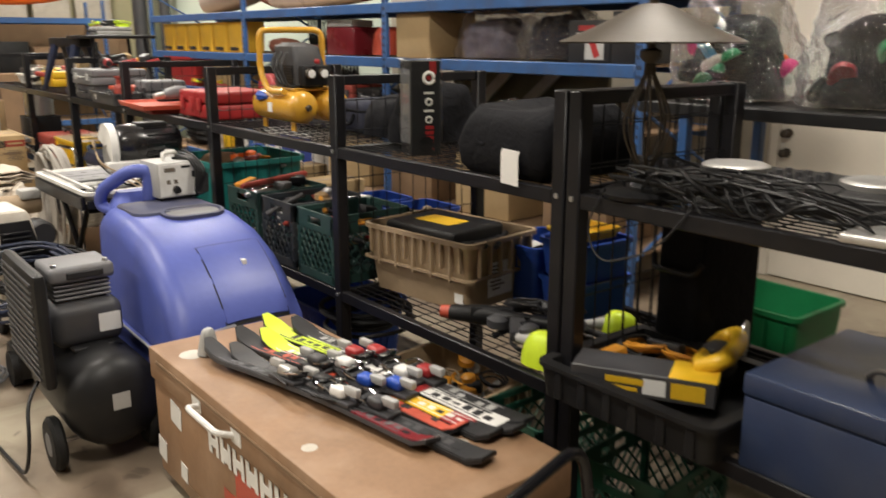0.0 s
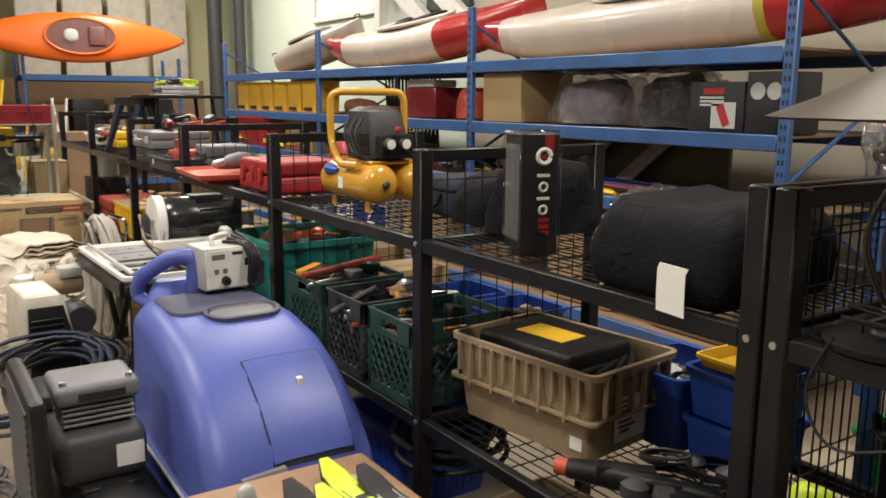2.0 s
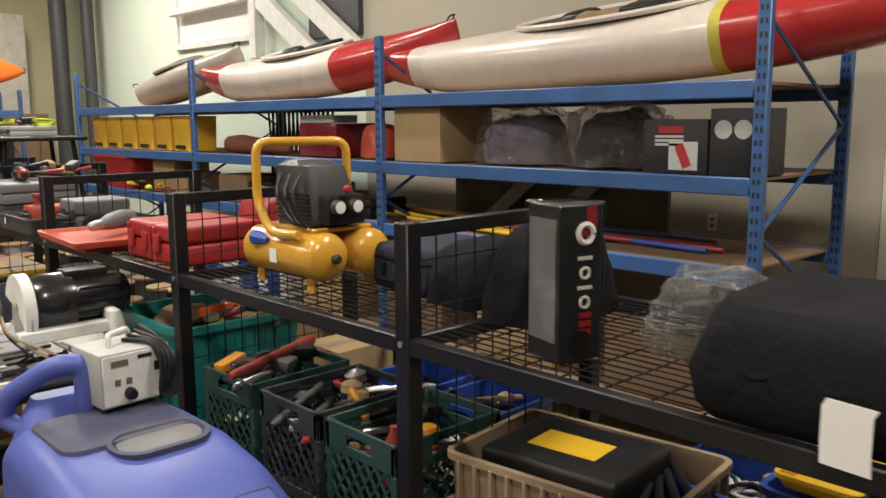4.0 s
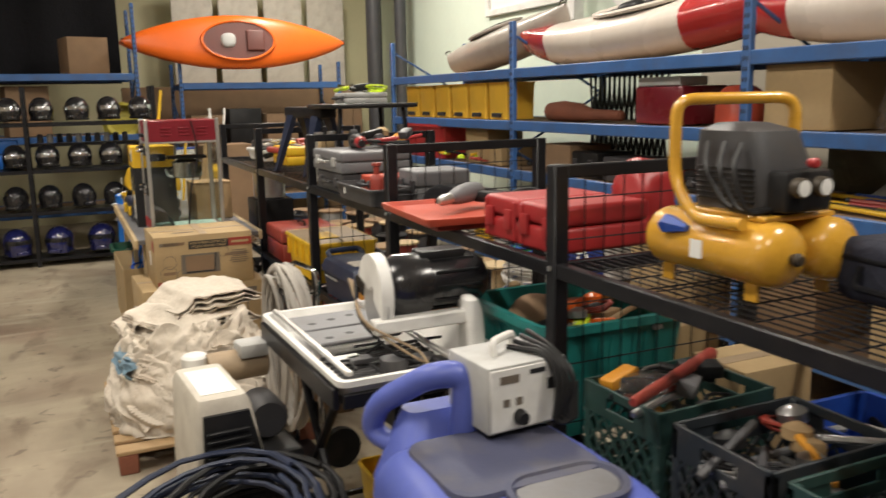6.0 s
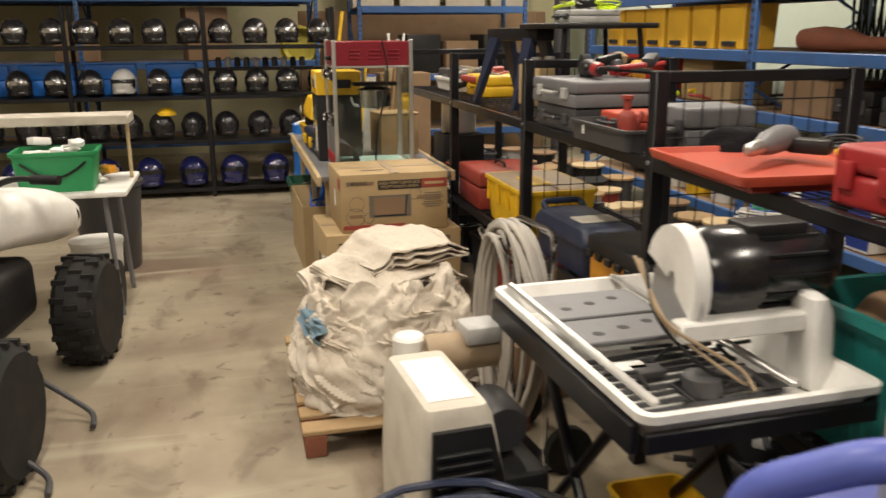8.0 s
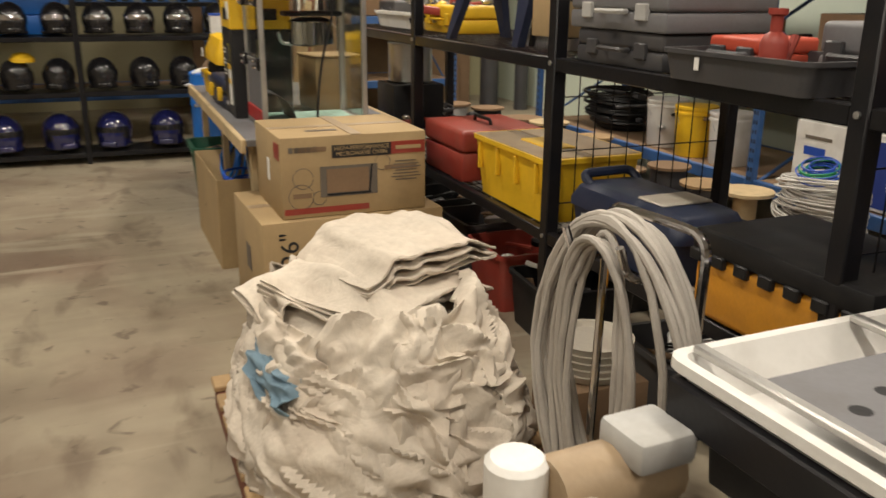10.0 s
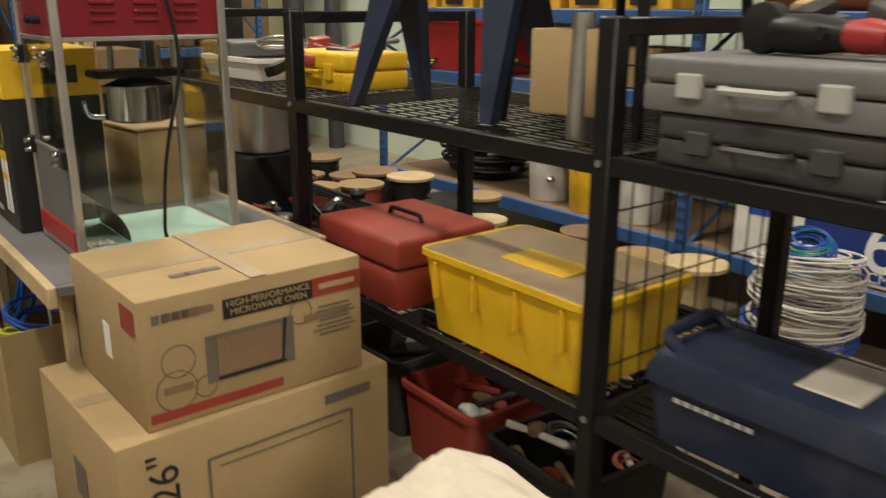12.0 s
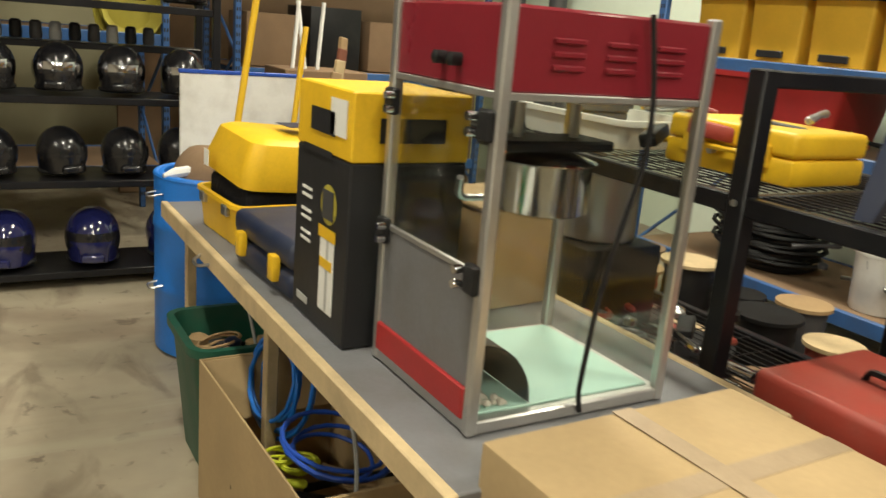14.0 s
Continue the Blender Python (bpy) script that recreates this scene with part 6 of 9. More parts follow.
def table():
    ob = thing("wooden_table", 1.44, 10.07, 0, 0, "worn plywood table with a grimy edge and wooden legs", "table")
    bm = B()
    box(bm, -0.44, -1.21, 0.765, 0.44, 1.21, 0.80, 0.004)
    part("tabletop", bm, "grey", ob, "grimy pale table surface")
    for s in (-1, 1):
        bm = B()
        box(bm, s * 0.452 - 0.014, -1.215, 0.735, s * 0.452 + 0.014, 1.215, 0.803, 0.004)
        part("edge_strip", bm, "pale_wood", ob, "pale wooden edge strip")
    for s in (-1, 1):
        for t in (-1, 0, 1):
            bm = B()
            box(bm, s * 0.38 - 0.02, t * 1.05 - 0.02, 0, s * 0.38 + 0.02, t * 1.05 + 0.02, 0.765, 0.004)
            part("leg", bm, "pale_wood", ob)
    bm = B()
    sweep(bm, rounded([(-0.452, 0.55, 0.76), (-0.50, 0.52, 0.745), (-0.50, 0.44, 0.745), (-0.452, 0.41, 0.76)], 0.03), 0.006, 6)
    part("pull_handle", bm, "steel", ob)


table()


def popcorn_machine():
    x0, x1, y0, y1, z0, z1 = 1.12, 1.66, 9.03, 9.49, 0.803, 1.655
    ob = thing("popcorn_machine", (x0 + x1) / 2, (y0 + y1) / 2, z0, 0, "red and glass popcorn machine with aluminium corner posts", "popcorn machine")
    w, d, h = (x1 - x0) / 2, (y1 - y0) / 2, z1 - z0
    bm = B()
    box(bm, -w + 0.01, -d + 0.01, h - 0.16, w - 0.01, d - 0.01, h, 0.006)
    top = part("red_top", bm, "maroon", ob, "deep red enamelled top box")
    for k in range(3):
        for q in range(3):
            bm = B()
            box(bm, -0.12 + 0.13 * k - 0.035, -d + 0.002, h - 0.115 + 0.025 * q, -0.12 + 0.13 * k + 0.04, -d + 0.014, h - 0.103 + 0.025 * q, 0.003)
            part("vent", bm, "maroon", top)
    for s in (-1, 1):
        bm = B()
        spin(bm, [(0.006, -0.03), (0.014, -0.025), (0.014, 0)], 10, "x", (-w + 0.01, -0.03 + 0.03 * s, h - 0.11))
        part("switch", bm, "black", top)
    for sx in (-1, 1):
        for sy in (-1, 1):
            bm = B()
            xa, ya = sx * w, sy * d
            box(bm, min(xa, xa - sx * 0.026), min(ya, ya - sy * 0.026), 0, max(xa, xa - sx * 0.026), max(ya, ya - sy * 0.026), h + 0.01, 0.004)
            part("corner_post", bm, "alu", ob)
    for s in (-1, 1):
        bm = B()
        box(bm, -w + 0.026, s * (d - 0.012) - 0.008, h - 0.172, w - 0.026, s * (d - 0.012) + 0.008, h - 0.158, 0.002)
        part("trim", bm, "alu", ob)
        bm = B()
        box(bm, s * (w - 0.012) - 0.008, -d + 0.026, h - 0.172, s * (w - 0.012) + 0.008, d - 0.026, h - 0.158, 0.002)
        part("trim", bm, "alu", ob)
    bm = B()
    box(bm, -w + 0.004, -d + 0.004, 0, w - 0.004, d - 0.004, 0.03, 0.004)
    part("base_pan", bm, "alu", ob)
    bm = B()
    box(bm, -w + 0.03, -d + 0.03, 0.03, w - 0.03, d - 0.03, 0.036, 0.002)
    part("mint_floor", bm, "mint", ob, "pale mint-green floor plate")
    bm = B()
    box(bm, -w - 0.004, -d + 0.026, 0.03, -w + 0.01, d - 0.026, 0.10, 0.003)
    part("red_sill", bm, "red", ob)
    # panes: front (towards boxes), back, wall side, and the two door leaves on the aisle side
    for name, x, y, wx, wy, za, zb in (("pane", 0, -d + 0.008, w - 0.026, 0.002, 0.03, h - 0.172), ("pane", 0, d - 0.008, w - 0.026, 0.002, 0.03, h - 0.172), ("pane", w - 0.008, 0, 0.002, d - 0.026, 0.03, h - 0.172), ("pane", -w + 0.008, 0, 0.002, d - 0.026, 0.34, h - 0.172)):
        bm = B()
        cube(bm, x - wx, y - wy, za, x + wx, y + wy, zb)
        g = part(name, bm, "glass", ob)
        g.visible_shadow = False
    bm = B()
    cube(bm, -w + 0.005, -d + 0.026, 0.10, -w + 0.011, d - 0.026, 0.335)
    part("lower_panel", bm, "grey", ob, "brushed grey lower panel")
    bm = B()
    box(bm, -w + 0.002, -d + 0.026, 0.332, -w + 0.014, d - 0.026, 0.345, 0.002)
    part("panel_rail", bm, "alu", ob)
    for sy in (-1, 1):
        for zz in (0.30, 0.60):
            bm = B()
            box(bm, -w - 0.014, sy * (d - 0.03) - 0.022, zz, -w + 0.006, sy * (d - 0.03) + 0.022, zz + 0.06, 0.004)
            hg = part("hinge", bm, "black", ob)
            for q in (0.015, 0.045):
                bm = B()
                spin(bm, [(0.009, -0.02), (0.010, -0.012), (0.009, 0.0)], 10, "x", (-w - 0.014, sy * (d - 0.055), zz + q))
                part("screw_head", bm, "chrome", hg)
    bm = B()
    spin(bm, [(0.09, 0.40), (0.115, 0.41), (0.115, 0.52), (0.125, 0.525), (0.06, 0.545)], 26, "z", (0.05, 0.04, 0))
    part("kettle", bm, "chrome", ob, "hanging steel popping kettle")
    bm = B()
    box(bm, -0.10, -0.03, 0.55, 0.20, 0.11, 0.575, 0.006)
    part("kettle_lid", bm, "black", ob)
    for x in (-0.03, 0.13):
        bm = B()
        rod(bm, (x, 0.04, 0.56), (x, 0.04, h - 0.2), 0.011, 8)
        part("hanger", bm, "steel", ob)
    bm = B()
    sweep(bm, rounded([(0.05, 0.16, 0.45), (0.05, 0.20, 0.40), (-0.08, 0.20, 0.40), (-0.10, 0.16, 0.46)], 0.05), 0.009, 8)
    part("kettle_handle", bm, "steel", ob)
    bm = B()
    sweep(bm, rounded([(0.06, -d - 0.012, h + 0.005), (0.11, -d - 0.012, 0.62), (0.02, -d - 0.012, 0.30), (0.0, -d - 0.01, 0.06), (0.02, -d + 0.0, 0.012)], 0.12), 0.006, 7)
    part("power_cord", bm, "black", ob)
    rng = random.Random(8)
    bm = B()
    for k in range(26):
        r = rng.uniform(0.006, 0.011)
        cx, cy = -w + 0.06 + rng.uniform(-0.03, 0.06), -d + 0.05 + rng.uniform(-0.015, 0.05)
        spin(bm, [(r * 0.4, 0.037), (r, 0.037 + r * 0.6), (r * 0.5, 0.037 + r * 1.4)], 6, "z", (cx, cy, 0))
    part("popcorn_crumbs", bm, "beige", ob, kind="stuff")
    bm = B()
    rings = []
    for k in range(9):
        a = radians(90 * k / 8)
        x, z = -w + 0.02 + 0.15 * math.sin(a), 0.04 + 0.15 * math.cos(a)
        rings.append([(x, -d + 0.03, z), (x, d - 0.10, z), (x + 0.002, d - 0.10, z - 0.003), (x + 0.002, -d + 0.03, z - 0.003)])
    loft(bm, rings)
    part("chute", bm, "dark_grey", ob, "curved grey chute plate")


popcorn_machine()
bw = thing("wooden_box", 1.68, 9.86, 0.803, 6, "worn brown wooden box on the table", "box")
bm = B()
box(bm, -0.15, -0.16, 0, 0.15, 0.16, 0.30, 0.006, 2)
part("body", bm, "wood", bw)
bm = B()
box(bm, -0.155, -0.165, 0.301, 0.155, 0.165, 0.315, 0.004)
part("lid", bm, "wood", bw)
vb = thing("vacuum_carton", 1.22, 9.72, 0.803, 0, "tall black and yellow vacuum cleaner carton with a label", "box")
bm = B()
box(bm, -0.16, -0.18, 0, 0.16, 0.18, 0.47, 0.004)
part("carton_lower", bm, "print_black", vb)
bm = B()
box(bm, -0.161, -0.181, 0.472, 0.161, 0.181, 0.64, 0.004)
part("carton_upper", bm, "yellow", vb)
for yy, zz, w, h, mat in ((0.0, 0.55, 0.16, 0.06, "print_black"), (-0.10, 0.57, 0.10, 0.09, "paper"), (0.03, 0.47, 0.2, 0.018, "print_black"), (0.09, 0.36, 0.07, 0.008, "paper"), (0.09, 0.34, 0.07, 0.008, "paper"), (0.09, 0.30, 0.07, 0.008, "paper"), (0.09, 0.28, 0.07, 0.008, "paper"), (0.09, 0.24, 0.07, 0.008, "paper"), (0.09, 0.22, 0.07, 0.008, "paper"), (0.10, 0.05, 0.08, 0.02, "light_grey")):
    decal("print_mark", w, h, mat, vb, pose(-0.163, yy, zz, 0, 0, 90))
bm = B()
spin(bm, [(0.001, -0.0025), (0.052, -0.002), (0.001, 0)], 20, "x", (-0.160, -0.06, 0.345))
part("picture_dome", bm, "olive_yellow", vb)
bm = B()
box(bm, -0.163, -0.105, 0.06, -0.159, -0.015, 0.28, 0.0015)
part("picture_tank", bm, "paper", vb, "printed picture of a steel vacuum tank")
bm = B()
box(bm, -0.1638, -0.075, 0.065, -0.1632, -0.06, 0.275, 0.0002)
part("picture_shine", bm, "light_grey", vb)
decal("picture_band", 0.11, 0.03, "yellow", vb, pose(-0.1635, -0.06, 0.27, 0, 0, 90))
decal("picture_head", 0.07, 0.075, "dark_grey", vb, pose(-0.1645, -0.06, 0.345, 0, 0, 90))
decal("picture_mark", 0.08, 0.025, "yellow", vb, pose(-0.1635, -0.06, 0.19, 0, 0, 90))
decal("front_mark", 0.18, 0.06, "print_black", vb, pose(0.0, -0.1822, 0.55))

bc = thing("blue_case", 1.24, 10.16, 0.803, 3, "slate-blue plastic tool case with yellow latches", "tool case")
bm = B()
box(bm, -0.20, -0.25, 0, 0.20, 0.25, 0.085, 0.03, 3)
part("lower_shell", bm, "navy", bc)
bm = B()
box(bm, -0.20, -0.25, 0.088, 0.20, 0.25, 0.175, 0.03, 3)
part("upper_shell", bm, "navy", bc)
for s in (-1, 1):
    bm = B()
    box(bm, -0.222, s * 0.14 - 0.022, 0.04, -0.195, s * 0.14 + 0.022, 0.12, 0.006, 2)
    part("latch", bm, "yellow", bc)
yc = thing("yellow_case", 1.27, 10.72, 0.803, 4, "bright yellow open rotary laser case with tools inside", "tool case")
bm = B()
tub(bm, 0.44, 0.44, 0.15, 0.01, 0.06, 0.05, 0.015)
part("lower_shell", bm, "yellow", yc)
bm = B()
loft(bm, [rrect(0.45, 0.44, 0.05, 0.20, 4), rrect(0.46, 0.45, 0.06, 0.26, 4), rrect(0.40, 0.40, 0.06, 0.36, 4), rrect(0.34, 0.34, 0.05, 0.375, 4)])
part("upper_shell", bm, "yellow", yc, "", pose(0.02, 0.02, 0.0, 3, 4, 0))
bm = B()
box(bm, -0.18, -0.19, 0.10, 0.20, 0.19, 0.205, 0.02, 2)
part("foam_insert", bm, "black_cloth", yc)
for s in (-1, 1):
    bm = B()
    box(bm, -0.235, s * 0.12 - 0.025, 0.10, -0.215, s * 0.12 + 0.025, 0.14, 0.004)
    part("latch", bm, "steel", yc)
decal("label", 0.05, 0.06, "paper", yc, pose(-0.223, 0.1, 0.27, 0, 0, 90))
decal("label", 0.10, 0.14, "navy", yc, pose(0.08, 0.0, 0.402, 90, 0, 0))

bx = carton("open_carton", 0.48, 0.92, 0.50, 1.14, 9.83, 0, 1, "open tall cardboard box of hoses under the table", flaps=True)
bm = B()
coil(bm, (0, 0, 0), 0.15, 0.03, 5, 0.008, random.Random(2), "x", 7, 20)
solo("blue_hose", bm, "drum_blue", "coiled blue air hose in the carton", "hose", m=pose(1.10, 10.12, 0.46, 0, 12, 10))
bm = B()
coil(bm, (0, 0, 0), 0.14, 0.03, 4, 0.007, random.Random(3), "z", 7, 20)
solo("blue_hose", bm, "blue", "coiled dark blue hose in the carton", "hose", m=pose(1.16, 9.75, 0.40, 8, 6, 10))
jumble(1.14, 9.7, 0.08, 0.40, 0.7, 0.24, 45, ["black", "dark_grey", "lime_label", "wood", "black_cloth"], 22)
bm = B()
tub(bm, 0.40, 0.42, 0.50, 0.006, 0.2, 0.06, 0.03)
solo("green_bin", bm, "dark_green", "dark green plastic waste bin", "bin", 1.10, 10.56, 0)
jumble(1.10, 10.56, 0.30, 0.32, 0.34, 0.16, 46, ["black", "wood", "dark_grey", "cardboard", "navy"], 14)
for k in range(2):
    bm = B()
    sweep(bm, rounded([(0, 0, 0.76), (0.06, -0.03, 0.5), (0.02 + 0.05 * k, -0.1, 0.3), (0.05, -0.12, 0.14)], 0.2), 0.006, 6)
    solo("cord", bm, "light_grey", "pale cord hanging from the table edge", "cable", 1.06, 9.55 + 0.9 * k, 0, group="cords")
dr = thing("plastic_drum", 1.31, 11.62, 0, 0, "tall bright blue plastic drum with a clamp ring", "drum")
bm = B()
spin(bm, [(0.27, 0), (0.295, 0.02), (0.295, 0.30), (0.30, 0.31), (0.30, 0.34), (0.295, 0.35), (0.295, 0.60), (0.30, 0.61), (0.30, 0.64), (0.295, 0.65), (0.295, 0.84), (0.27, 0.86), (0.25, 0.86), (0.25, 0.4)], 40)
part("barrel", bm, "drum_blue", dr)
bm = B()
sweep(bm, arc((0, 0, 0.85), 0.285, 0, 350, 36, "xy"), 0.014, 8)
part("rim", bm, "drum_blue", dr)
for zz in (0.78, 0.35):
    bm = B()
    sweep(bm, rounded([(-0.28, -0.10, zz), (-0.34, -0.10, zz - 0.01), (-0.34, -0.02, zz - 0.01), (-0.29, -0.02, zz)], 0.02), 0.005, 6)
    part("clamp", bm, "steel", dr)
bm = B()
lump(bm, 0.42, 0.34, 0.14, 0.03, 5, 24, 8)
solo("sack", bm, "cardboard_dark", "dusty brown sack in the drum top", "sack", 1.31, 11.62, 0.84)
bm = B()
sweep(bm, [(-0.05, 0, 0), (0.0, 0, 0.01), (0.10, 0, 0.02), (0.14, 0, 0.01)], [0.01, 0.025, 0.025, 0.012], 8)
solo("glove", bm, "white", "white work glove on the drum", "glove", 1.08, 11.52, 0.865, 10)
bm = B()
rod(bm, (0, 0, 0), (0.16, 0.06, 1.05), 0.017, 10)
solo("broom", bm, "yellow", "yellow broom handle standing in the drum", "broom", 1.40, 11.75, 0.86)
bm = B()
rod(bm, (0, 0, 0), (0.14, 0.06, 1.25), 0.015, 10)
solo("broom", bm, "yellow", "yellow broom handle leaning by the boards", "broom", 1.66, 11.80, 0.3)
for k in range(4):
    bm = B()
    box(bm, -0.03, -0.012, 0, 0.03, 0.012, 1.35 + 0.06 * k, 0.004)
    solo("wood_board", bm, ("wood", "pale_wood", "red_wood", "wood")[k], "old timber board leaning upright", "board", group="boards", m=pose(1.78 + 0.06 * k, 11.85 + 0.03 * k, 0, -4, 10, 10 * k))
wb = thing("white_board", 1.62, 12.32, 0, 0, "white sheet board with a blue top edge", "board")
bm = B()
box(bm, -0.34, -0.01, 0, 0.34, 0.01, 1.26, 0.004)
part("sheet", bm, "white", wb)
bm = B()
box(bm, -0.345, -0.014, 1.26, 0.345, 0.014, 1.28, 0.003)
part("edge", bm, "blue", wb)
bm = B()
lump(bm, 0.45, 0.1, 0.30, 0.03, 61, 24, 8)
for k in range(9):
    coil(bm, (0, -0.02 * k, 0.15), 0.17 + 0.006 * k, 0.03, 2, 0.010, random.Random(k), "y", 5, 16)
solo("rope_coil", bm, "olive_yellow", "bundle of yellow extension cord on the far rack", "cable", 1.30, 13.95, 1.402)

# ---- rack bays, far end ----
def hard_case(name, x, y, z, w, d, h, mat, label, rz=0, latch="dark_grey", group="cases"):
    """A moulded tool case: two shells, latches and a handle on its aisle side."""
    ob = thing(name, x, y, z, rz, label, "tool case", group)
    bm = B()
    box(bm, -w / 2, -d / 2, 0, w / 2, d / 2, h * 0.505, min(0.012, h * 0.09), 2)
    part("lower_shell", bm, mat, ob)
    bm = B()
    box(bm, -w / 2, -d / 2, h * 0.52, w / 2, d / 2, h, min(0.016, h * 0.12), 3)
    part("upper_shell", bm, mat, ob)
    for s in (-1, 1):
        bm = B()
        box(bm, -w / 2 - 0.012, s * d * 0.28 - 0.03, h * 0.28, -w / 2 + 0.01, s * d * 0.28 + 0.03, h * 0.72, 0.004)
        part("latch", bm, latch, ob)
    bm = B()
    sweep(bm, rounded([(-w / 2, -0.07, h * 0.5), (-w / 2 - 0.03, -0.07, h * 0.5), (-w / 2 - 0.03, 0.07, h * 0.5), (-w / 2, 0.07, h * 0.5)], 0.02), 0.009, 6)
    part("handle", bm, latch, ob)
    return ob


hard_case("tool_case", 2.18, 7.27, DECK, 0.40, 0.50, 0.115, "dark_grey", "dark green-grey plastic tool case", 0)
hard_case("tool_case", 2.18, 7.28, DECK + 0.116, 0.42, 0.56, 0.12, "grey", "grey plastic tool case stacked on another", 0, "light_grey")
wr = thing("impact_wrench", 2.16, 7.24, DECK + 0.237, -100, "black and red air wrench lying on the case", "wrench")
bm = B()
sweep(bm, [(-0.16, 0, 0.045), (-0.13, 0, 0.045), (-0.04, 0, 0.045), (0.05, 0, 0.045), (0.16, 0, 0.04)], [0.02, 0.042, 0.042, 0.028, 0.02], 14)
part("body", bm, "black", wr)
bm = B()
sweep(bm, [(0.04, 0, 0.045), (0.08, 0, 0.045), (0.13, 0, 0.043)], [0.031, 0.036, 0.028], 12)
part("collar", bm, "red", wr)
bm = B()
spin(bm, [(0.03, 0), (0.055, 0.01), (0.055, 0.05), (0.02, 0.06)], 18, "y", (-0.17, -0.03, 0.055))
part("wheel", bm, "rubber", wr)
tr = thing("tool_tray", 2.08, 6.66, DECK, 0, "long black plastic tray with a white label", "tray")
bm = B()
tub(bm, 0.32, 0.56, 0.085, 0.005, 0.06, 0.03, 0.012)
part("body", bm, "dark_grey", tr)
decal("label", 0.02, 0.035, "paper", tr, pose(-0.163, 0.12, 0.05, 0, 0, 90))
jk = thing("bottle_jack", 2.05, 6.64, DECK + 0.01, 0, "red bottle jack with oily base", "jack")
bm = B()
spin(bm, [(0.06, 0), (0.06, 0.02), (0.035, 0.03), (0.038, 0.10), (0.03, 0.12), (0.016, 0.13), (0.016, 0.17), (0.025, 0.175), (0.025, 0.19)], 18)
part("cylinder", bm, "dull_red", jk)
bm = B()
rod(bm, (0.04, 0, 0.05), (0.07, 0.0, 0.12), 0.012, 8)
part("pump_stub", bm, "dull_red", jk)
hard_case("tool_case", 2.16, 6.80, DECK + 0.03, 0.22, 0.20, 0.09, "orange_red", "small orange-red case in the tray")
hard_case("tool_case", 2.30, 6.46, DECK, 0.30, 0.26, 0.17, "grey", "grey power tool case beside the tray")
soft_bag("black_pouch", 2.25, 6.12, DECK, 0.26, 0.18, 0.13, "black_cloth", "small black tool pouch on the wire deck", 41)
bm = B()
lump(bm, 0.10, 0.10, 0.12, 0.02, 6, 14, 8)
solo("work_light", bm, "amber", "amber plastic work light behind the cases", "light", 2.5, 7.45, DECK + 0.2)
soft_bag("red_pack", 2.55, 5.05, DECK, 0.2, 0.2, 0.30, "red", "red soft pack standing behind the cases", 44)
jumble(2.55, 5.7, DECK + 0.01, 0.35, 0.8, 0.06, 71, ["amber", "black", "yellow", "dark_grey"], 14)

# cardboard on edge and navy plastic sawhorses
cb = carton("cardboard_box", 0.10, 0.22, 0.22, 2.12, 7.90, DECK + 0.06, 12, "small brown cardboard box between steel pipes")
for k in range(2):
    bm = B()
    spin(bm, [(0.035, 0), (0.035, 0.12), (0.03, 0.30), (0.028, 0.32)], 14)
    solo("steel_canister", bm, "steel", "slim steel canister on the wire deck", "canister", 2.10 + 0.12 * k, 7.86 + 0.11 * k, DECK)


def sawhorse(x, y, rz):
    ob = thing("sawhorse", x, y, DECK, rz, "navy plastic folding sawhorse standing on the rack", "sawhorse", "sawhorses")
    bm = B()
    box(bm, -0.06, -0.40, 0.40, 0.06, 0.40, 0.48, 0.015, 2)
    part("top_beam", bm, "black", ob)
    for s in (-1, 1):
        for t in (-1, 1):
            bm = B()
            rings = []
            for q in range(4):
                f = q / 3
                cx, cy, wv = s * (0.16 - 0.12 * f), t * (0.33 - 0.06 * f), 0.022 + 0.05 * f
                rings.append([(cx - 0.02, cy - wv, 0.42 * f), (cx + 0.02, cy - wv, 0.42 * f), (cx + 0.02, cy + wv, 0.42 * f), (cx - 0.02, cy + wv, 0.42 * f)])
            loft(bm, rings)
            part("leg", bm, "navy", ob)
    return ob


sawhorse(2.24, 8.56, 4)
tp = thing("stool", 2.45, 8.0, DECK, 0, "black flat-topped folding stand on the rack", "stand")
bm = B()
box(bm, -0.30, -0.30, 0.47, 0.30, 0.30, 0.50, 0.01, 2)
part("top", bm, "black", tp)
for sx in (-1, 1):
    for sy in (-1, 1):
        bm = B()
        rod(bm, (sx * 0.26, sy * 0.26, 0), (sx * 0.22, sy * 0.22, 0.47), 0.016, 8)
        part("leg", bm, "black_steel", tp)
hard_case("sander_case", 2.45, 8.0, DECK + 0.502, 0.30, 0.24, 0.07, "light_grey", "pale grey small tool case on the stand")
jumble(2.45, 8.02, DECK + 0.57, 0.3, 0.3, 0.03, 78, ["chrome", "black", "neon"], 5)

wt = thing("white_tray", 2.36, 10.15, DECK, 2, "shallow white plastic tray", "tray")
bm = B()
tub(bm, 0.40, 0.60, 0.10, 0.006, 0.08, 0.04, 0.02)
part("body", bm, "white", wt)
hard_case("tool_case", 2.38, 9.46, DECK, 0.32, 0.48, 0.15, "yellow", "yellow hard plastic tool case", 0, "yellow")
hard_case("tool_case", 2.40, 10.42, DECK, 0.36, 0.34, 0.16, "dark_grey", "dark grey drill case", 0)
jumble(2.4, 9.9, DECK + 0.02, 0.6, 1.2, 0.16, 79, ["dark_grey", "black", "yellow", "steel", "dull_red"], 16)
jumble(2.4, 7.3, DECK + 0.26, 0.4, 0.5, 0.05, 80, ["black", "red", "cardboard", "dark_grey"], 9)
pot = thing("steel_pot", 2.24, 10.0, 0.92, 0, "dented steel stock pot on a stand", "pot")
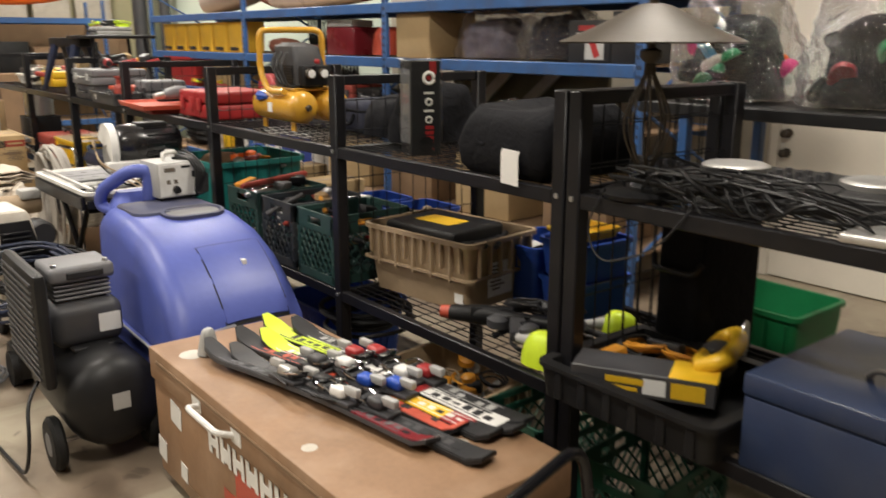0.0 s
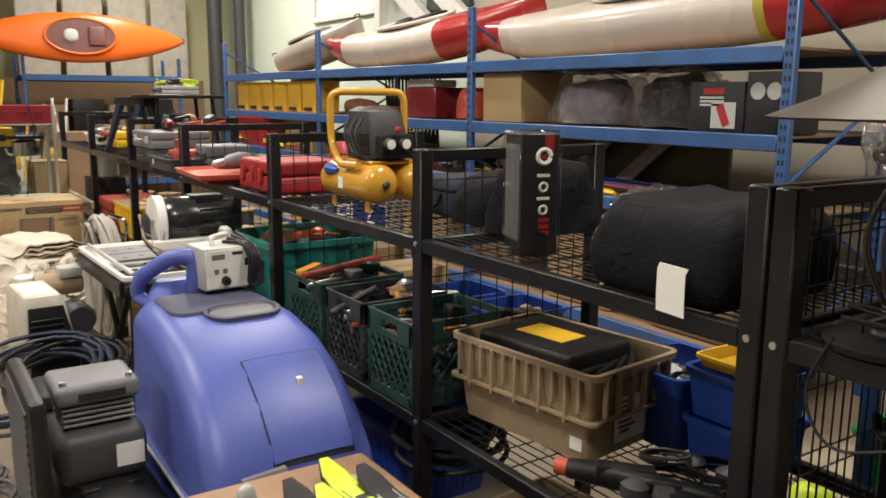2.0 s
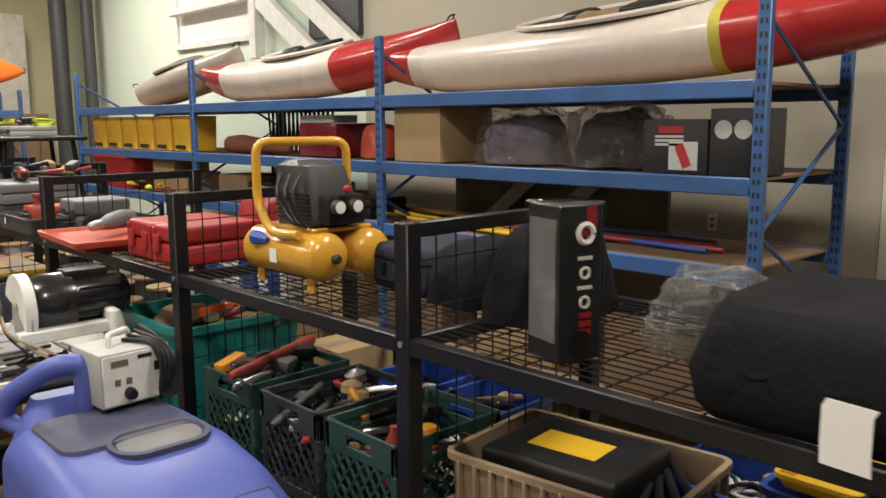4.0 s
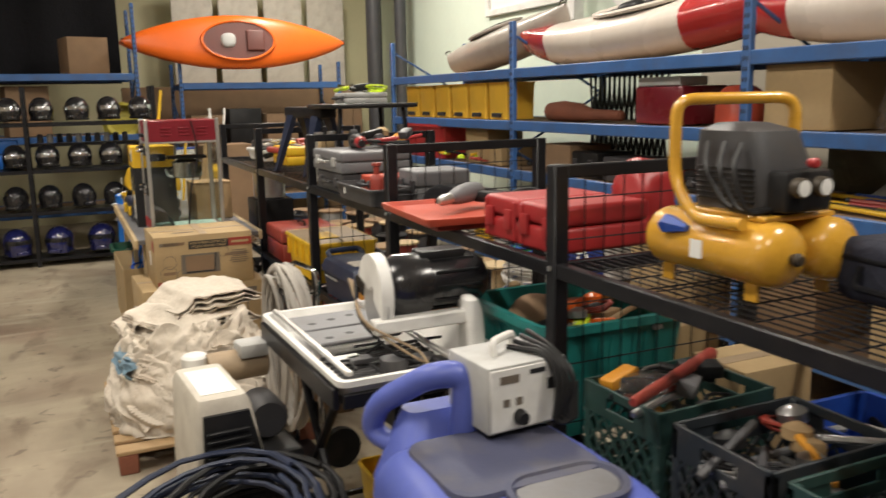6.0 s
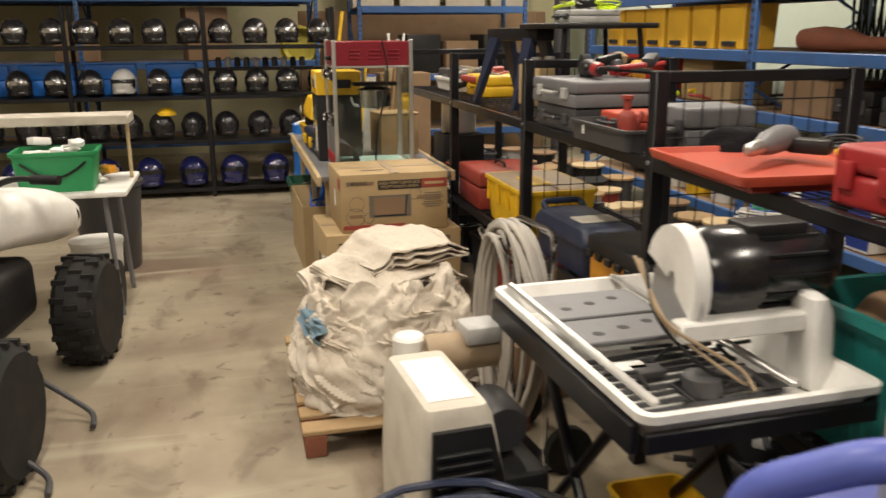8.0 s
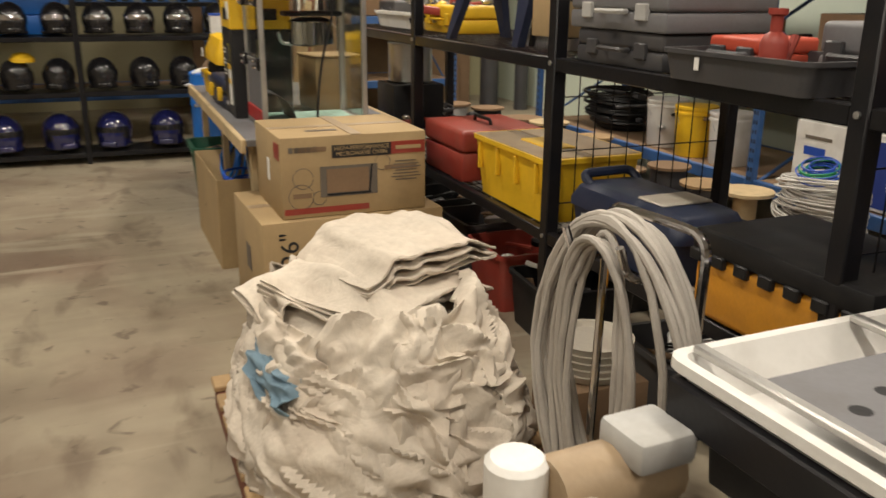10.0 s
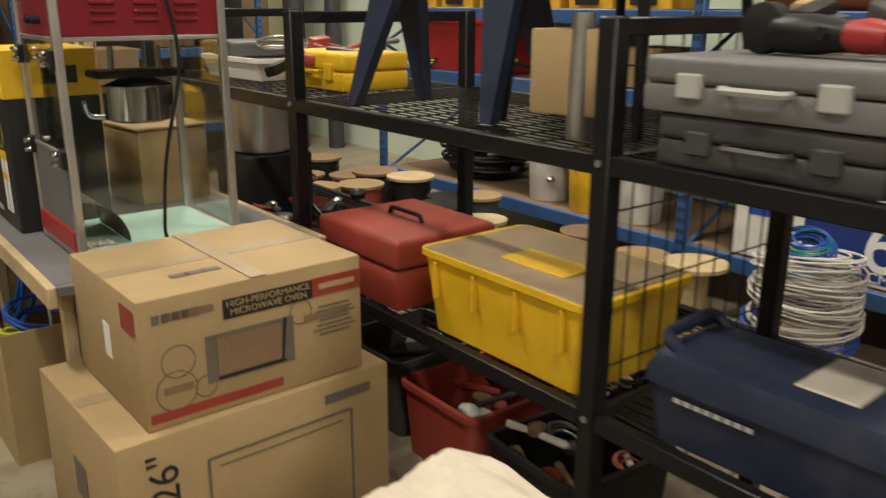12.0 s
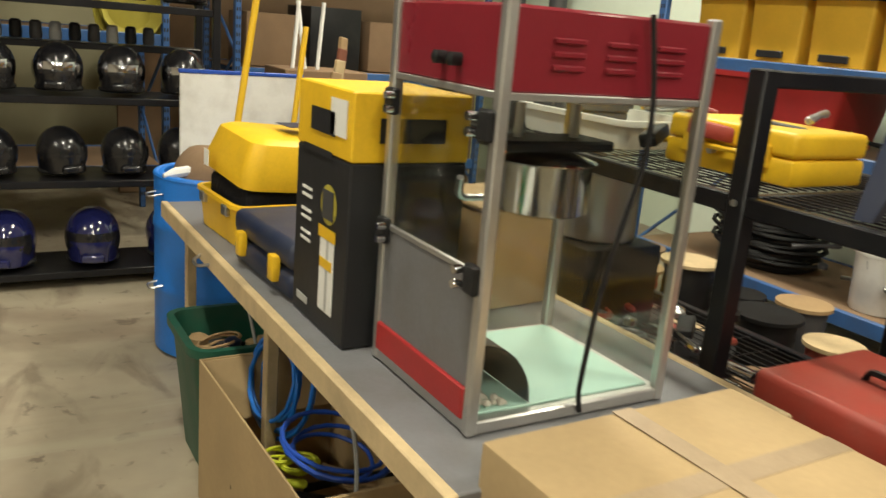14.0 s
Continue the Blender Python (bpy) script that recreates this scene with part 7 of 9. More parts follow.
bm = B()
spin(bm, [(0.13, 0), (0.14, 0.01), (0.14, 0.24), (0.15, 0.245), (0.135, 0.25), (0.135, 0.02)], 26)
part("body", bm, "steel", pot)
st = thing("black_stand", 2.24, 10.0, LOW, 0, "black box under the pot", "box")
bm = B()
box(bm, -0.17, -0.17, 0, 0.17, 0.17, 0.334, 0.01, 2)
part("body", bm, "black", st)

# lower deck
yb = thing("yellow_tote", 2.20, 8.04, LOW + 0.004, 0, "yellow plastic tote with a dusty translucent hinged lid", "tote")
bm = B()
tub(bm, 0.44, 0.69, 0.270, 0.006, 0.10, 0.03, 0.02)
part("body", bm, "yellow", yb)
bm = B()
for k in range(4):
    yy = -0.27 + 0.18 * k
    box(bm, -0.235, yy - 0.006, 0.12, -0.212, yy + 0.006, 0.24, 0.003)
part("ribs", bm, "yellow", yb, kind="stuff")
for s in (-1, 1):
    bm = B()
    box(bm, s * 0.115 - 0.11, -0.335, 0.257, s * 0.115 + 0.11, 0.335, 0.272, 0.004)
    part("lid_flap", bm, "tan_plastic", yb, "dusty translucent lid flap")
bm = B()
box(bm, -0.11, -0.16, 0.268, 0.02, 0.10, 0.278, 0.003)
part("label_plate", bm, "yellow", yb)
rt = thing("red_toolbox", 2.20, 8.78, LOW + 0.004, 0, "dull red steel cantilever toolbox", "toolbox")
bm = B()
box(bm, -0.22, -0.25, 0, 0.22, 0.25, 0.14, 0.012, 2)
part("body", bm, "dull_red", rt)
bm = B()
box(bm, -0.225, -0.255, 0.145, 0.225, 0.255, 0.25, 0.02, 3)
part("lid", bm, "dull_red", rt)
bm = B()
sweep(bm, rounded([(0, -0.10, 0.248), (0, -0.09, 0.275), (0, 0.09, 0.275), (0, 0.10, 0.248)], 0.02), 0.009, 6)
part("handle", bm, "black", rt)
nb = thing("navy_toolbox", 2.13, 7.20, LOW + 0.004, 2, "navy plastic toolbox with a cream lid panel", "toolbox")
nb.scale = (0.98, 0.86, 0.97)
bm = B()
loft(bm, [rrect(0.26, 0.66, 0.04, 0, 4), rrect(0.29, 0.72, 0.05, 0.15, 4), rrect(0.31, 0.74, 0.05, 0.155, 4), rrect(0.31, 0.74, 0.05, 0.18, 4), rrect(0.28, 0.68, 0.06, 0.23, 4), rrect(0.22, 0.60, 0.05, 0.245, 4)])
part("body", bm, "navy", nb)
bm = B()
box(bm, -0.10, -0.20, 0.243, 0.11, -0.04, 0.253, 0.006)
part("lid_panel", bm, "beige", nb, "cream lid panel")
bm = B()
sweep(bm, rounded([(-0.10, 0.26, 0.225), (-0.12, 0.32, 0.27), (0.11, 0.33, 0.27), (0.11, 0.26, 0.225)], 0.05), 0.018, 8)
part("carry_handle", bm, "navy", nb)
for k in range(8):
    decal("letter_bar", 0.022, 0.012, "light_grey", nb, pose(-0.152, 0.24 - 0.03 * k, 0.13, 0, 0, 90))
oc = thing("orange_case", 2.16, 6.45, LOW + 0.004, 1, "large orange tool case with a black lid", "tool case")
bm = B()
box(bm, -0.20, -0.30, 0, 0.20, 0.30, 0.19, 0.02, 3)
part("body", bm, "amber", oc)
bm = B()
box(bm, -0.21, -0.31, 0.19, 0.21, 0.31, 0.26, 0.015, 2)
part("lid", bm, "black", oc)
for k in range(7):
    bm = B()
    box(bm, -0.216, -0.28 + 0.09 * k, 0.165, -0.196, -0.23 + 0.09 * k, 0.20, 0.004)
    part("lid_tab", bm, "black", oc)
sp = thing("cable_spool", 3.84, 8.08, 0, 0, "pale wooden cable spool under the coils", "spool")
bm = B()
spin(bm, [(0.19, 0), (0.19, 0.02), (0.09, 0.022), (0.09, 0.16), (0.19, 0.162), (0.19, 0.182)], 28)
part("spool_body", bm, "pale_wood", sp)
for k in range(7):
    bm = B()
    coil(bm, (0, 0, 0), 0.215 - 0.006 * (k % 3) - 0.003 * k, 0.032, 9, 0.0045, random.Random(60 + k), "z", 5, 26)
    solo("cable_coil", bm, ("cable_white", "cable_white", "cable_grey")[k % 3] if k else "blue", "coil of thin pale network cable" if k else "coil of blue network cable", "cable", group="cable coils", m=pose(3.84 + 0.01 * (k % 2), 8.08 - 0.012 * (k % 3), 0.225 + 0.052 * k, 5 * (-1) ** k, -6 + 3 * (k % 3), 30 * k))
for k, mat in enumerate(("blue", "green", "blue")):
    bm = B()
    coil(bm, (0, 0, 0), 0.10 - 0.012 * k, 0.02, 6, 0.0045, random.Random(75 + k), "z", 5, 22)
    solo("cable_coil", bm, mat, "coil of blue and green network cable", "cable", group="cable coils", m=pose(3.82, 8.08, 0.60 + 0.014 * k, 6, -16, 0))
ps = thing("cable_spool", 3.88, 8.66, 0, 0, "pale yellow empty cable spool standing on the floor", "spool")
bm = B()
spin(bm, [(0.16, 0), (0.16, 0.02), (0.07, 0.022), (0.07, 0.35), (0.16, 0.352), (0.16, 0.372)], 28)
part("spool_body", bm, "pale_wood", ps)
six = thing("cable_carton", 4.46, 8.18, 0.352, 0, "blue and white network cable carton with a large 6", "box")
bm = B()
box(bm, -0.22, -0.52, 0, 0.22, 0.52, 0.42, 0.006)
part("carton", bm, "white", six)
decal("blue_face", 0.66, 0.36, "deep_blue", six, pose(-0.2215, -0.19, 0.20, 0, 0, -90))
writing("numeral", "6", 0.38, "paper", six, pose(-0.223, -0.24, 0.19, 90, 0, -90), "large white numeral")
writing("lettering", "CMR", 0.07, "paper", six, pose(-0.223, -0.26, 0.045, 90, 0, -90))
decal("print_bar", 0.2, 0.02, "print_grey", six, pose(-0.2215, 0.34, 0.33, 0, 0, -90))
decal("print_bar", 0.16, 0.05, "blue", six, pose(-0.2215, 0.36, 0.25, 0, 0, -90))
jumble(2.5, 5.6, LOW + 0.02, 0.5, 0.3, 0.24, 90, ["cable_white", "black", "dark_grey", "wood", "blue"], 18)
jumble(2.5, 5.95, LOW + 0.02, 0.5, 0.3, 0.24, 91, ["cable_white", "blue", "dark_grey", "cardboard", "white"], 18)
jumble(2.3, 9.9, LOW + 0.02, 0.6, 1.2, 0.14, 92, ["dark_grey", "chrome", "steel", "black", "dull_red"], 26)
jumble(2.55, 8.4, LOW + 0.02, 0.3, 1.2, 0.10, 93, ["dark_grey", "black", "steel"], 12)
for k, (x, y, ww, dd, hh, mat) in enumerate(((2.6, 4.6, 0.3, 0.26, 0.30, "cardboard"), (2.62, 5.0, 0.24, 0.2, 0.34, "cardboard"), (2.62, 5.36, 0.2, 0.3, 0.24, "cardboard_dark"))):
    carton("cardboard_box", ww, dd, hh, x + 0.06, y, LOW, 4 * k, "brown cardboard box on the lower wire deck", mat)
for k in range(3):
    bm = B()
    tub(bm, 0.34, 0.30, 0.26, 0.005, 0.1, 0.03, 0.018)
    solo("blue_bin", bm, "blue", "blue plastic stacking bin of odds and ends", "bin", (2.66, 2.62, 2.66)[k], (3.72, 4.10, 2.80)[k], LOW + 0.004, 0, "blue bins")
    jumble((2.66, 2.62, 2.66)[k], (3.72, 4.10, 2.80)[k], LOW + 0.12, 0.28, 0.24, 0.12, 100 + k, ["white", "light_grey", "tan_plastic", "black"], 10)
bm = B()
tub(bm, 0.30, 0.26, 0.16, 0.005, 0.1, 0.03, 0.018)
solo("blue_bin", bm, "blue", "blue plastic stacking bin with a yellow tray on top", "bin", 2.64, 2.50, LOW + 0.004, 0, "blue bins")
bm = B()
tub(bm, 0.30, 0.26, 0.16, 0.005, 0.1, 0.03, 0.018)
solo("blue_bin", bm, "blue", "upper blue plastic stacking bin", "bin", 2.64, 2.50, LOW + 0.168, 0, "blue bins")
bm = B()
tub(bm, 0.24, 0.2, 0.04, 0.004, 0.1, 0.02, 0.012)
solo("yellow_tray", bm, "yellow", "small yellow tray on the blue bins", "tray", 2.62, 2.50, LOW + 0.332)
jumble(2.25, 2.42, LOW + 0.01, 0.4, 0.5, 0.07, 110, ["black", "dark_grey", "black", "dull_red", "black_cloth"], 20)
dl = thing("power_tool", 2.14, 2.50, LOW + 0.03, 120, "black and orange power tool on the wire deck", "power tool")
bm = B()
sweep(bm, [(-0.25, 0, 0.04), (-0.22, 0, 0.04), (0.0, 0, 0.045), (0.05, 0, 0.045), (0.2, 0, 0.04)], [0.012, 0.028, 0.03, 0.042, 0.03], 12)
part("body", bm, "black", dl)
bm = B()
sweep(bm, [(0.06, 0, 0.043), (0.10, 0, 0.043), (0.24, 0, 0.04)], [0.038, 0.036, 0.025], 12)
part("grip", bm, "orange_red", dl)
for k, (x, y) in enumerate(((2.06, 2.16), (2.45, 2.14))):
    ng = thing("power_tool", x, y, LOW + 0.004, 40 * k, "lime-green cordless power tool", "power tool", "lime tools")
    bm = B()
    lump(bm, 0.13, 0.16, 0.13, 0.025, 120 + k, 20, 10, 3)
    part("motor_case", bm, "neon", ng)
    bm = B()
    sweep(bm, [(0, 0.06, 0.07), (0.0, 0.14, 0.06)], [0.025, 0.018], 10)
    part("chuck", bm, "light_grey", ng)

# under the near racks
tt = ribbed_tote(0.62, 0.42, 0.26, 2.32, 2.95, 0.0, 97, "tan_plastic", "lower tan plastic tote with odds and ends on the floor")
jumble(2.32, 2.95, 0.12, 0.34, 0.5, 0.14, 130, ["amber", "white", "tan_plastic", "black", "light_grey"], 16)
milk_crate(2.25, 2.32, 0.0, "dark_green", "dark green milk crate on the floor under the rack")
milk_crate(2.25, 1.80, 0.0, "dark_green", "green milk crate standing under the rack", 6)
mesh_basket(2.35, 4.0, 0.0, 0.5, 0.55, 0.34, "blue", "dark blue basket under the rack")
for k in range(2):
    bm = B()
    coil(bm, (0, 0, 0), 0.19, 0.05, 7, 0.012, random.Random(140 + k), "z", 6, 22)
    solo("extension_cable", bm, "black", "thick coiled black power cord under the rack", "cable", group="cords", m=pose(2.25, 3.62 + 0.55 * k, 0.36 if k == 0 else 0.06, 0, 0, 0))
jumble(2.4, 6.8, 0.005, 0.6, 2.0, 0.04, 150, ["black", "dark_grey", "white", "cardboard_dark", "dull_red"], 30)
jumble(2.4, 9.0, 0.005, 0.6, 1.6, 0.04, 151, ["black", "dark_grey", "steel", "dull_red"], 24)
for k in range(5):
    bm = B()
    spin(bm, [(0.12, 0), (0.13, 0.008), (0.14, 0.03), (0.125, 0.03), (0.115, 0.012)], 24)
    solo("plastic_bowl", bm, "beige", "stacked pale plastic bowl on the floor", "bowl", 1.82, 7.05, 0.28 + 0.024 * k, group="bowls")
carton("cardboard_box", 0.28, 0.28, 0.28, 1.82, 7.05, 0, 0, "small box under the stacked bowls", "cardboard_dark")

# ---- behind the racks: spools and buckets on the floor ----
rng = random.Random(200)
for k in range(27):
    x, y = 3.08 + 0.36 * (k % 3) + rng.uniform(-0.03, 0.03), 8.95 + 0.40 * (k // 3) + rng.uniform(-0.03, 0.03)
    sp = thing("cable_spool", x, y, 0, rng.uniform(0, 90), "wooden cable spool wound with dark cable", "spool", "floor spools")
    r, h = rng.uniform(0.12, 0.17), rng.uniform(0.22, 0.52)
    for zz in (0, h - 0.018):
        bm = B()
        spin(bm, [(0.02, zz), (r, zz), (r, zz + 0.018), (0.02, zz + 0.018)], 26)
        part("flange", bm, rng.choice(["pale_wood", "wood", "cardboard_dark", "black", "cardboard_dark"]), sp)
    bm = B()
    spin(bm, [(r * 0.82, 0.018)] + [(r * (0.86 if q % 2 else 0.82), 0.018 + (h - 0.036) * q / 16) for q in range(1, 16)] + [(r * 0.82, h - 0.018)], 24)
    part("wound_cable", bm, rng.choice(["black", "dark_grey", "navy", "dull_red", "light_grey"]), sp)
for k, (x, y, mat) in enumerate(((4.38, 9.80, "yellow"), (4.40, 9.44, "white"), (4.42, 10.2, "white"))):
    bk = thing("bucket", x, y, 0.346, 0, ("yellow" if mat == "yellow" else "white") + " plastic bucket with ribbed rim", "bucket", "buckets")
    bm = B()
    spin(bm, [(0.13, 0), (0.135, 0.01), (0.148, 0.30), (0.156, 0.302), (0.156, 0.318), (0.150, 0.32), (0.150, 0.34), (0.157, 0.342), (0.157, 0.36), (0.145, 0.362)], 28)
    part("body", bm, mat, bk)
    bm = B()
    sweep(bm, arc((0, 0, 0.31), 0.162, 190, 350, 16, "xz"), 0.003, 5)
    part("bail", bm, "steel", bk)
ch = thing("cable_heap", 4.6, 11.0, 0.352, 0, "heap of thick black cable on a low shelf", "cable")
for k in range(12):
    bm = B()
    coil(bm, (0, 0.05 * (k % 4), 0.05 + 0.02 * k), 0.24 + 0.01 * (k % 3), 0.04, 3, 0.014, random.Random(300 + k), "z", 5, 18)
    part("cable_loop", bm, "black", ch)
for k in range(7):
    bm = B()
    rod(bm, (0, -0.65, 0), (0, 0.65, 0), 0.014 + 0.003 * (k % 3), 10)
    solo("chrome_tube", bm, "chrome", "long chrome tube lying on the lower deck", "tube", 2.06 + 0.055 * k, 9.96, LOW + 0.02 + 0.03 * (k % 2), (k - 3) * 0.8, "chrome tubes")
for k, (x, y, mat, lab) in enumerate(((2.28, 7.95, "black", "black"), (2.28, 8.42, "dull_red", "dull red"), (2.30, 8.88, "dark_grey", "dark grey"), (2.28, 6.55, "black", "black"), (2.30, 7.10, "dark_grey", "dark grey"), (2.28, 5.35, "black", "black"), (2.30, 5.85, "dark_grey", "dark grey"), (2.30, 9.55, "black", "black"), (2.30, 10.1, "dark_grey", "dark grey"), (2.72, 8.2, "black", "black"), (2.72, 6.8, "black", "black"))):
    bn = thing("storage_bin", x, y, 0, 3 * (k % 4) - 4, lab + " plastic storage bin on the floor under the rack", "bin", "floor bins")
    bm = B()
    tub(bm, 0.44, 0.40, 0.26 + 0.03 * (k % 3), 0.006, 0.08, 0.03, 0.02)
    part("body", bm, mat, bn)
    jumble(x, y, 0.10, 0.36, 0.32, 0.18, 700 + k, ["black", "dark_grey", "cardboard_dark", "steel", "dull_red", "white"], 10)

# ---- kayaks ----
def kayak(x, y, z, turn, length, width, height, bands, label, cockpit="black", rise=0.16, seat=None):
    """A kayak: hull in coloured bands along its length, deck, coaming and cockpit. bands: (from, to, material)."""
    ob = thing("kayak", 0, 0, 0, 0, label, "kayak", "kayaks")
    ob.matrix_basis = pose(x, y, z) @ turn
    n = 48

    def station(t, grow=0.0):
        s = math.sin(math.pi * min(max(t, 0.0), 1.0))
        w = width / 2 * max(s, 0.0) ** 0.75 + 0.012 + grow
        keel = rise * abs(2 * t - 1) ** 3.2
        top = height + rise * 0.8 * abs(2 * t - 1) ** 2.2 - height * 0.45 * abs(2 * t - 1) ** 2
        top = max(top, keel + 0.05)
        yy = (t - 0.5) * length
        out = []
        for k in range(20):
            a = 2 * math.pi * k / 20
            c, q = math.cos(a), math.sin(a)
            mid = keel + (top - keel) * 0.58
            zz = mid + (top - mid + grow) * (abs(q) ** 0.8) if q > 0 else mid - (mid - keel + grow) * (abs(q) ** 0.7)
            out.append((w * (abs(c) ** 0.75) * (1 if c > 0 else -1), yy, zz))
        return out

    for a, b, mat in bands:
        ts = [a + (b - a) * k / max(3, int(n * (b - a))) for k in range(max(3, int(n * (b - a))) + 1)]
        bm = B()
        loft(bm, [station(t) for t in ts])
        part("hull", bm, mat, ob)
    zc = height + 0.005
    bm = B()
    ring = []
    for k in range(30):
        a = 2 * math.pi * k / 30
        ring.append((width * 0.37 * math.cos(a), length * 0.165 * math.sin(a) * (1.0 if math.sin(a) > 0 else 0.95), zc + 0.004))
    sweep(bm, ring, 0.018, 8, closed=True)
    part("coaming", bm, bands[len(bands) // 2][2], ob)
    # Shallow cap closes the opening; the hollow's shade is put into its dark colour.
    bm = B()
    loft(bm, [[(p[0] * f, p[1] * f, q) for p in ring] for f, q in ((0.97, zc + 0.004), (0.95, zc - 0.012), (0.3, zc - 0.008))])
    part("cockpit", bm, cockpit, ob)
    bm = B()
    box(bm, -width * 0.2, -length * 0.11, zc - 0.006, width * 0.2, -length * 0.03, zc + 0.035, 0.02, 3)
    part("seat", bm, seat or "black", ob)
    bm = B()
    lump(bm, width * 0.28, length * 0.07, 0.05, 0.01, 4, 16, 6)
    part("foot_pad", bm, "light_grey" if seat else "black", ob, "", pose(0, length * 0.05, zc - 0.004))
    for s in (-1, 1):
        bm = B()
        e = station(0.5 + s * 0.49)
        zt = max(p[2] for p in e)
        sweep(bm, rounded([(-0.03, s * length * 0.485, zt), (-0.03, s * length * 0.495, zt + 0.03), (0.03, s * length * 0.495, zt + 0.03), (0.03, s * length * 0.485, zt)], 0.012, 3), 0.006, 6)
        part("toggle", bm, "black", ob)
    return ob


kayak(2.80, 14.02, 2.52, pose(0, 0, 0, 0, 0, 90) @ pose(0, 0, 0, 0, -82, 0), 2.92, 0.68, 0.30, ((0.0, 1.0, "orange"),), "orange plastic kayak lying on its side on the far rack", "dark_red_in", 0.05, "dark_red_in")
ROLL = pose(0, 0, 0, 0, -17, 0)
kayak(4.70, 4.60, 2.06, pose(0, 0, 0, -2.5, 0, 3) @ ROLL, 3.95, 0.60, 0.40, ((0.0, 0.31, "hull_red"), (0.31, 0.325, "olive_yellow"), (0.325, 0.90, "skin_white"), (0.90, 1.0, "hull_red")), "white kayak with red ends on the top rack level", "black", 0.20)
kayak(4.62, 7.55, 2.06, pose(0, 0, 0, -3.0, 0, 4) @ ROLL, 3.30, 0.58, 0.38, ((0.0, 0.34, "hull_red"), (0.34, 0.83, "skin_white"), (0.83, 1.0, "hull_red")), "white and red kayak lying across the top level", "black", 0.25)
kayak(4.70, 10.0, 2.09, pose(0, 0, 0, -5.0, 0, -6) @ ROLL, 3.0, 0.56, 0.36, ((0.0, 1.0, "hull_grey"),), "weathered grey kayak on the top rack level", "black", 0.16)
soft_bag("brown_bag", 4.58, 4.62, 2.34, 0.26, 0.42, 0.14, "cardboard_dark", "brown canvas bag lying in the kayak", 301)

# ---- goods on the blue rack ----
S2, S1, S0 = 1.572, 1.142, 0.352
carton("cardboard_box", 0.50, 0.46, 0.36, 4.50, 5.92, S2, 0, "tall plain cardboard box with a small label")
for k, (y, w, h, mat, seed) in enumerate(((5.20, 0.70, 0.34, "film", 310), (4.50, 0.62, 0.36, "film", 311))):
    bg = thing("clear_sack", 4.55, y, S2, 0, "clear plastic sack stuffed with dark clothing", "sack", "clear sacks")
    bm = B()
    lump(bm, 0.50, w, h, 0.05, seed, 120, 46, 2.5, 9)
    crease(bm, 0.014, 11, seed)
    part("film", bm, mat, bg)
    bm = B()
    lump(bm, 0.40, w * 0.84, h * 0.84, 0.04, seed + 5, 60, 24, 2.5, 7)
    crease(bm, 0.012, 9, seed + 2)
    part("contents", bm, "slate" if k else "lilac", bg)
sb = carton("saw_carton", 0.30, 0.36, 0.27, 4.38, 3.96, S2, 0, "black and red circular saw carton", "print_black")
decal("red_mark", 0.14, 0.035, "red", sb, pose(-0.1515, 0.02, 0.22, 0, 0, 90))
decal("saw_picture", 0.16, 0.14, "light_grey", sb, pose(-0.1515, -0.05, 0.09, 0, 0, 90))
decal("blade_picture", 0.05, 0.12, "red", sb, pose(-0.1525, -0.05, 0.09, 0, 25, 90))
for k in range(3):
    decal("print_bar", 0.16, 0.012, "light_grey", sb, pose(-0.1515, 0.03, 0.185 - 0.02 * k, 0, 0, 90))
kb = carton("kit_carton", 0.30, 0.24, 0.32, 4.38, 3.65, S2, 0, "black tool kit carton with round pictures", "print_black")
for k in range(2):
    bm = B()
    spin(bm, [(0.001, -0.0016), (0.045, -0.001), (0.001, 0)], 18, "x", (-0.1505, 0.05 - 0.1 * k, 0.22))
    part("round_picture", bm, "light_grey", kb)
bm = B()
lump(bm, 0.26, 0.32, 0.26, 0.05, 320, 26, 10)
solo("orange_strap", bm, "orange_red", "bundle of orange webbing straps", "straps", 4.42, 6.52, S2)
bm = B()
box(bm, -0.2, -0.25, 0, 0.2, 0.25, 0.26, 0.02, 2)
solo("red_crate", bm, "maroon", "dark red storage box on the blue rack", "box", 4.5, 7.15, S2)
wk = thing("white_kit_box", 4.42, 7.15, S2 + 0.262, 0, "white folding rack lid on the red box", "box")
bm = B()
box(bm, -0.12, -0.22, 0, 0.12, 0.22, 0.06, 0.01, 2)
part("body", bm, "light_grey", wk)
gt = thing("guitar_case", 4.42, 8.20, S2, 0, "brown guitar-shaped wooden case", "case")
bm = B()
sweep(bm, [(0, -0.5, 0.05), (0, -0.48, 0.05), (0, -0.1, 0.055), (0, 0.05, 0.07), (0, 0.3, 0.08), (0, 0.5, 0.075), (0, 0.55, 0.07)], [0.02, 0.04, 0.045, 0.075, 0.085, 0.075, 0.03], 16)
part("body", bm, "red_wood", gt)
for k in range(3):
    gr = thing("accordion_gate", 4.95, 8.7 - 0.35 * k, S1, 0, "black folding lattice gate behind the shelf", "gate", "lattice gates")
    bm = B()
    for q in range(5):
        rod(bm, (0, -0.16 + 0.07 * q, 0.1), (0, -0.09 + 0.07 * q, 0.8), 0.012, 5)
        rod(bm, (0.01, -0.09 + 0.07 * q, 0.1), (0.01, -0.16 + 0.07 * q, 0.8), 0.012, 5)
    part("lattice", bm, "black_steel", gr)
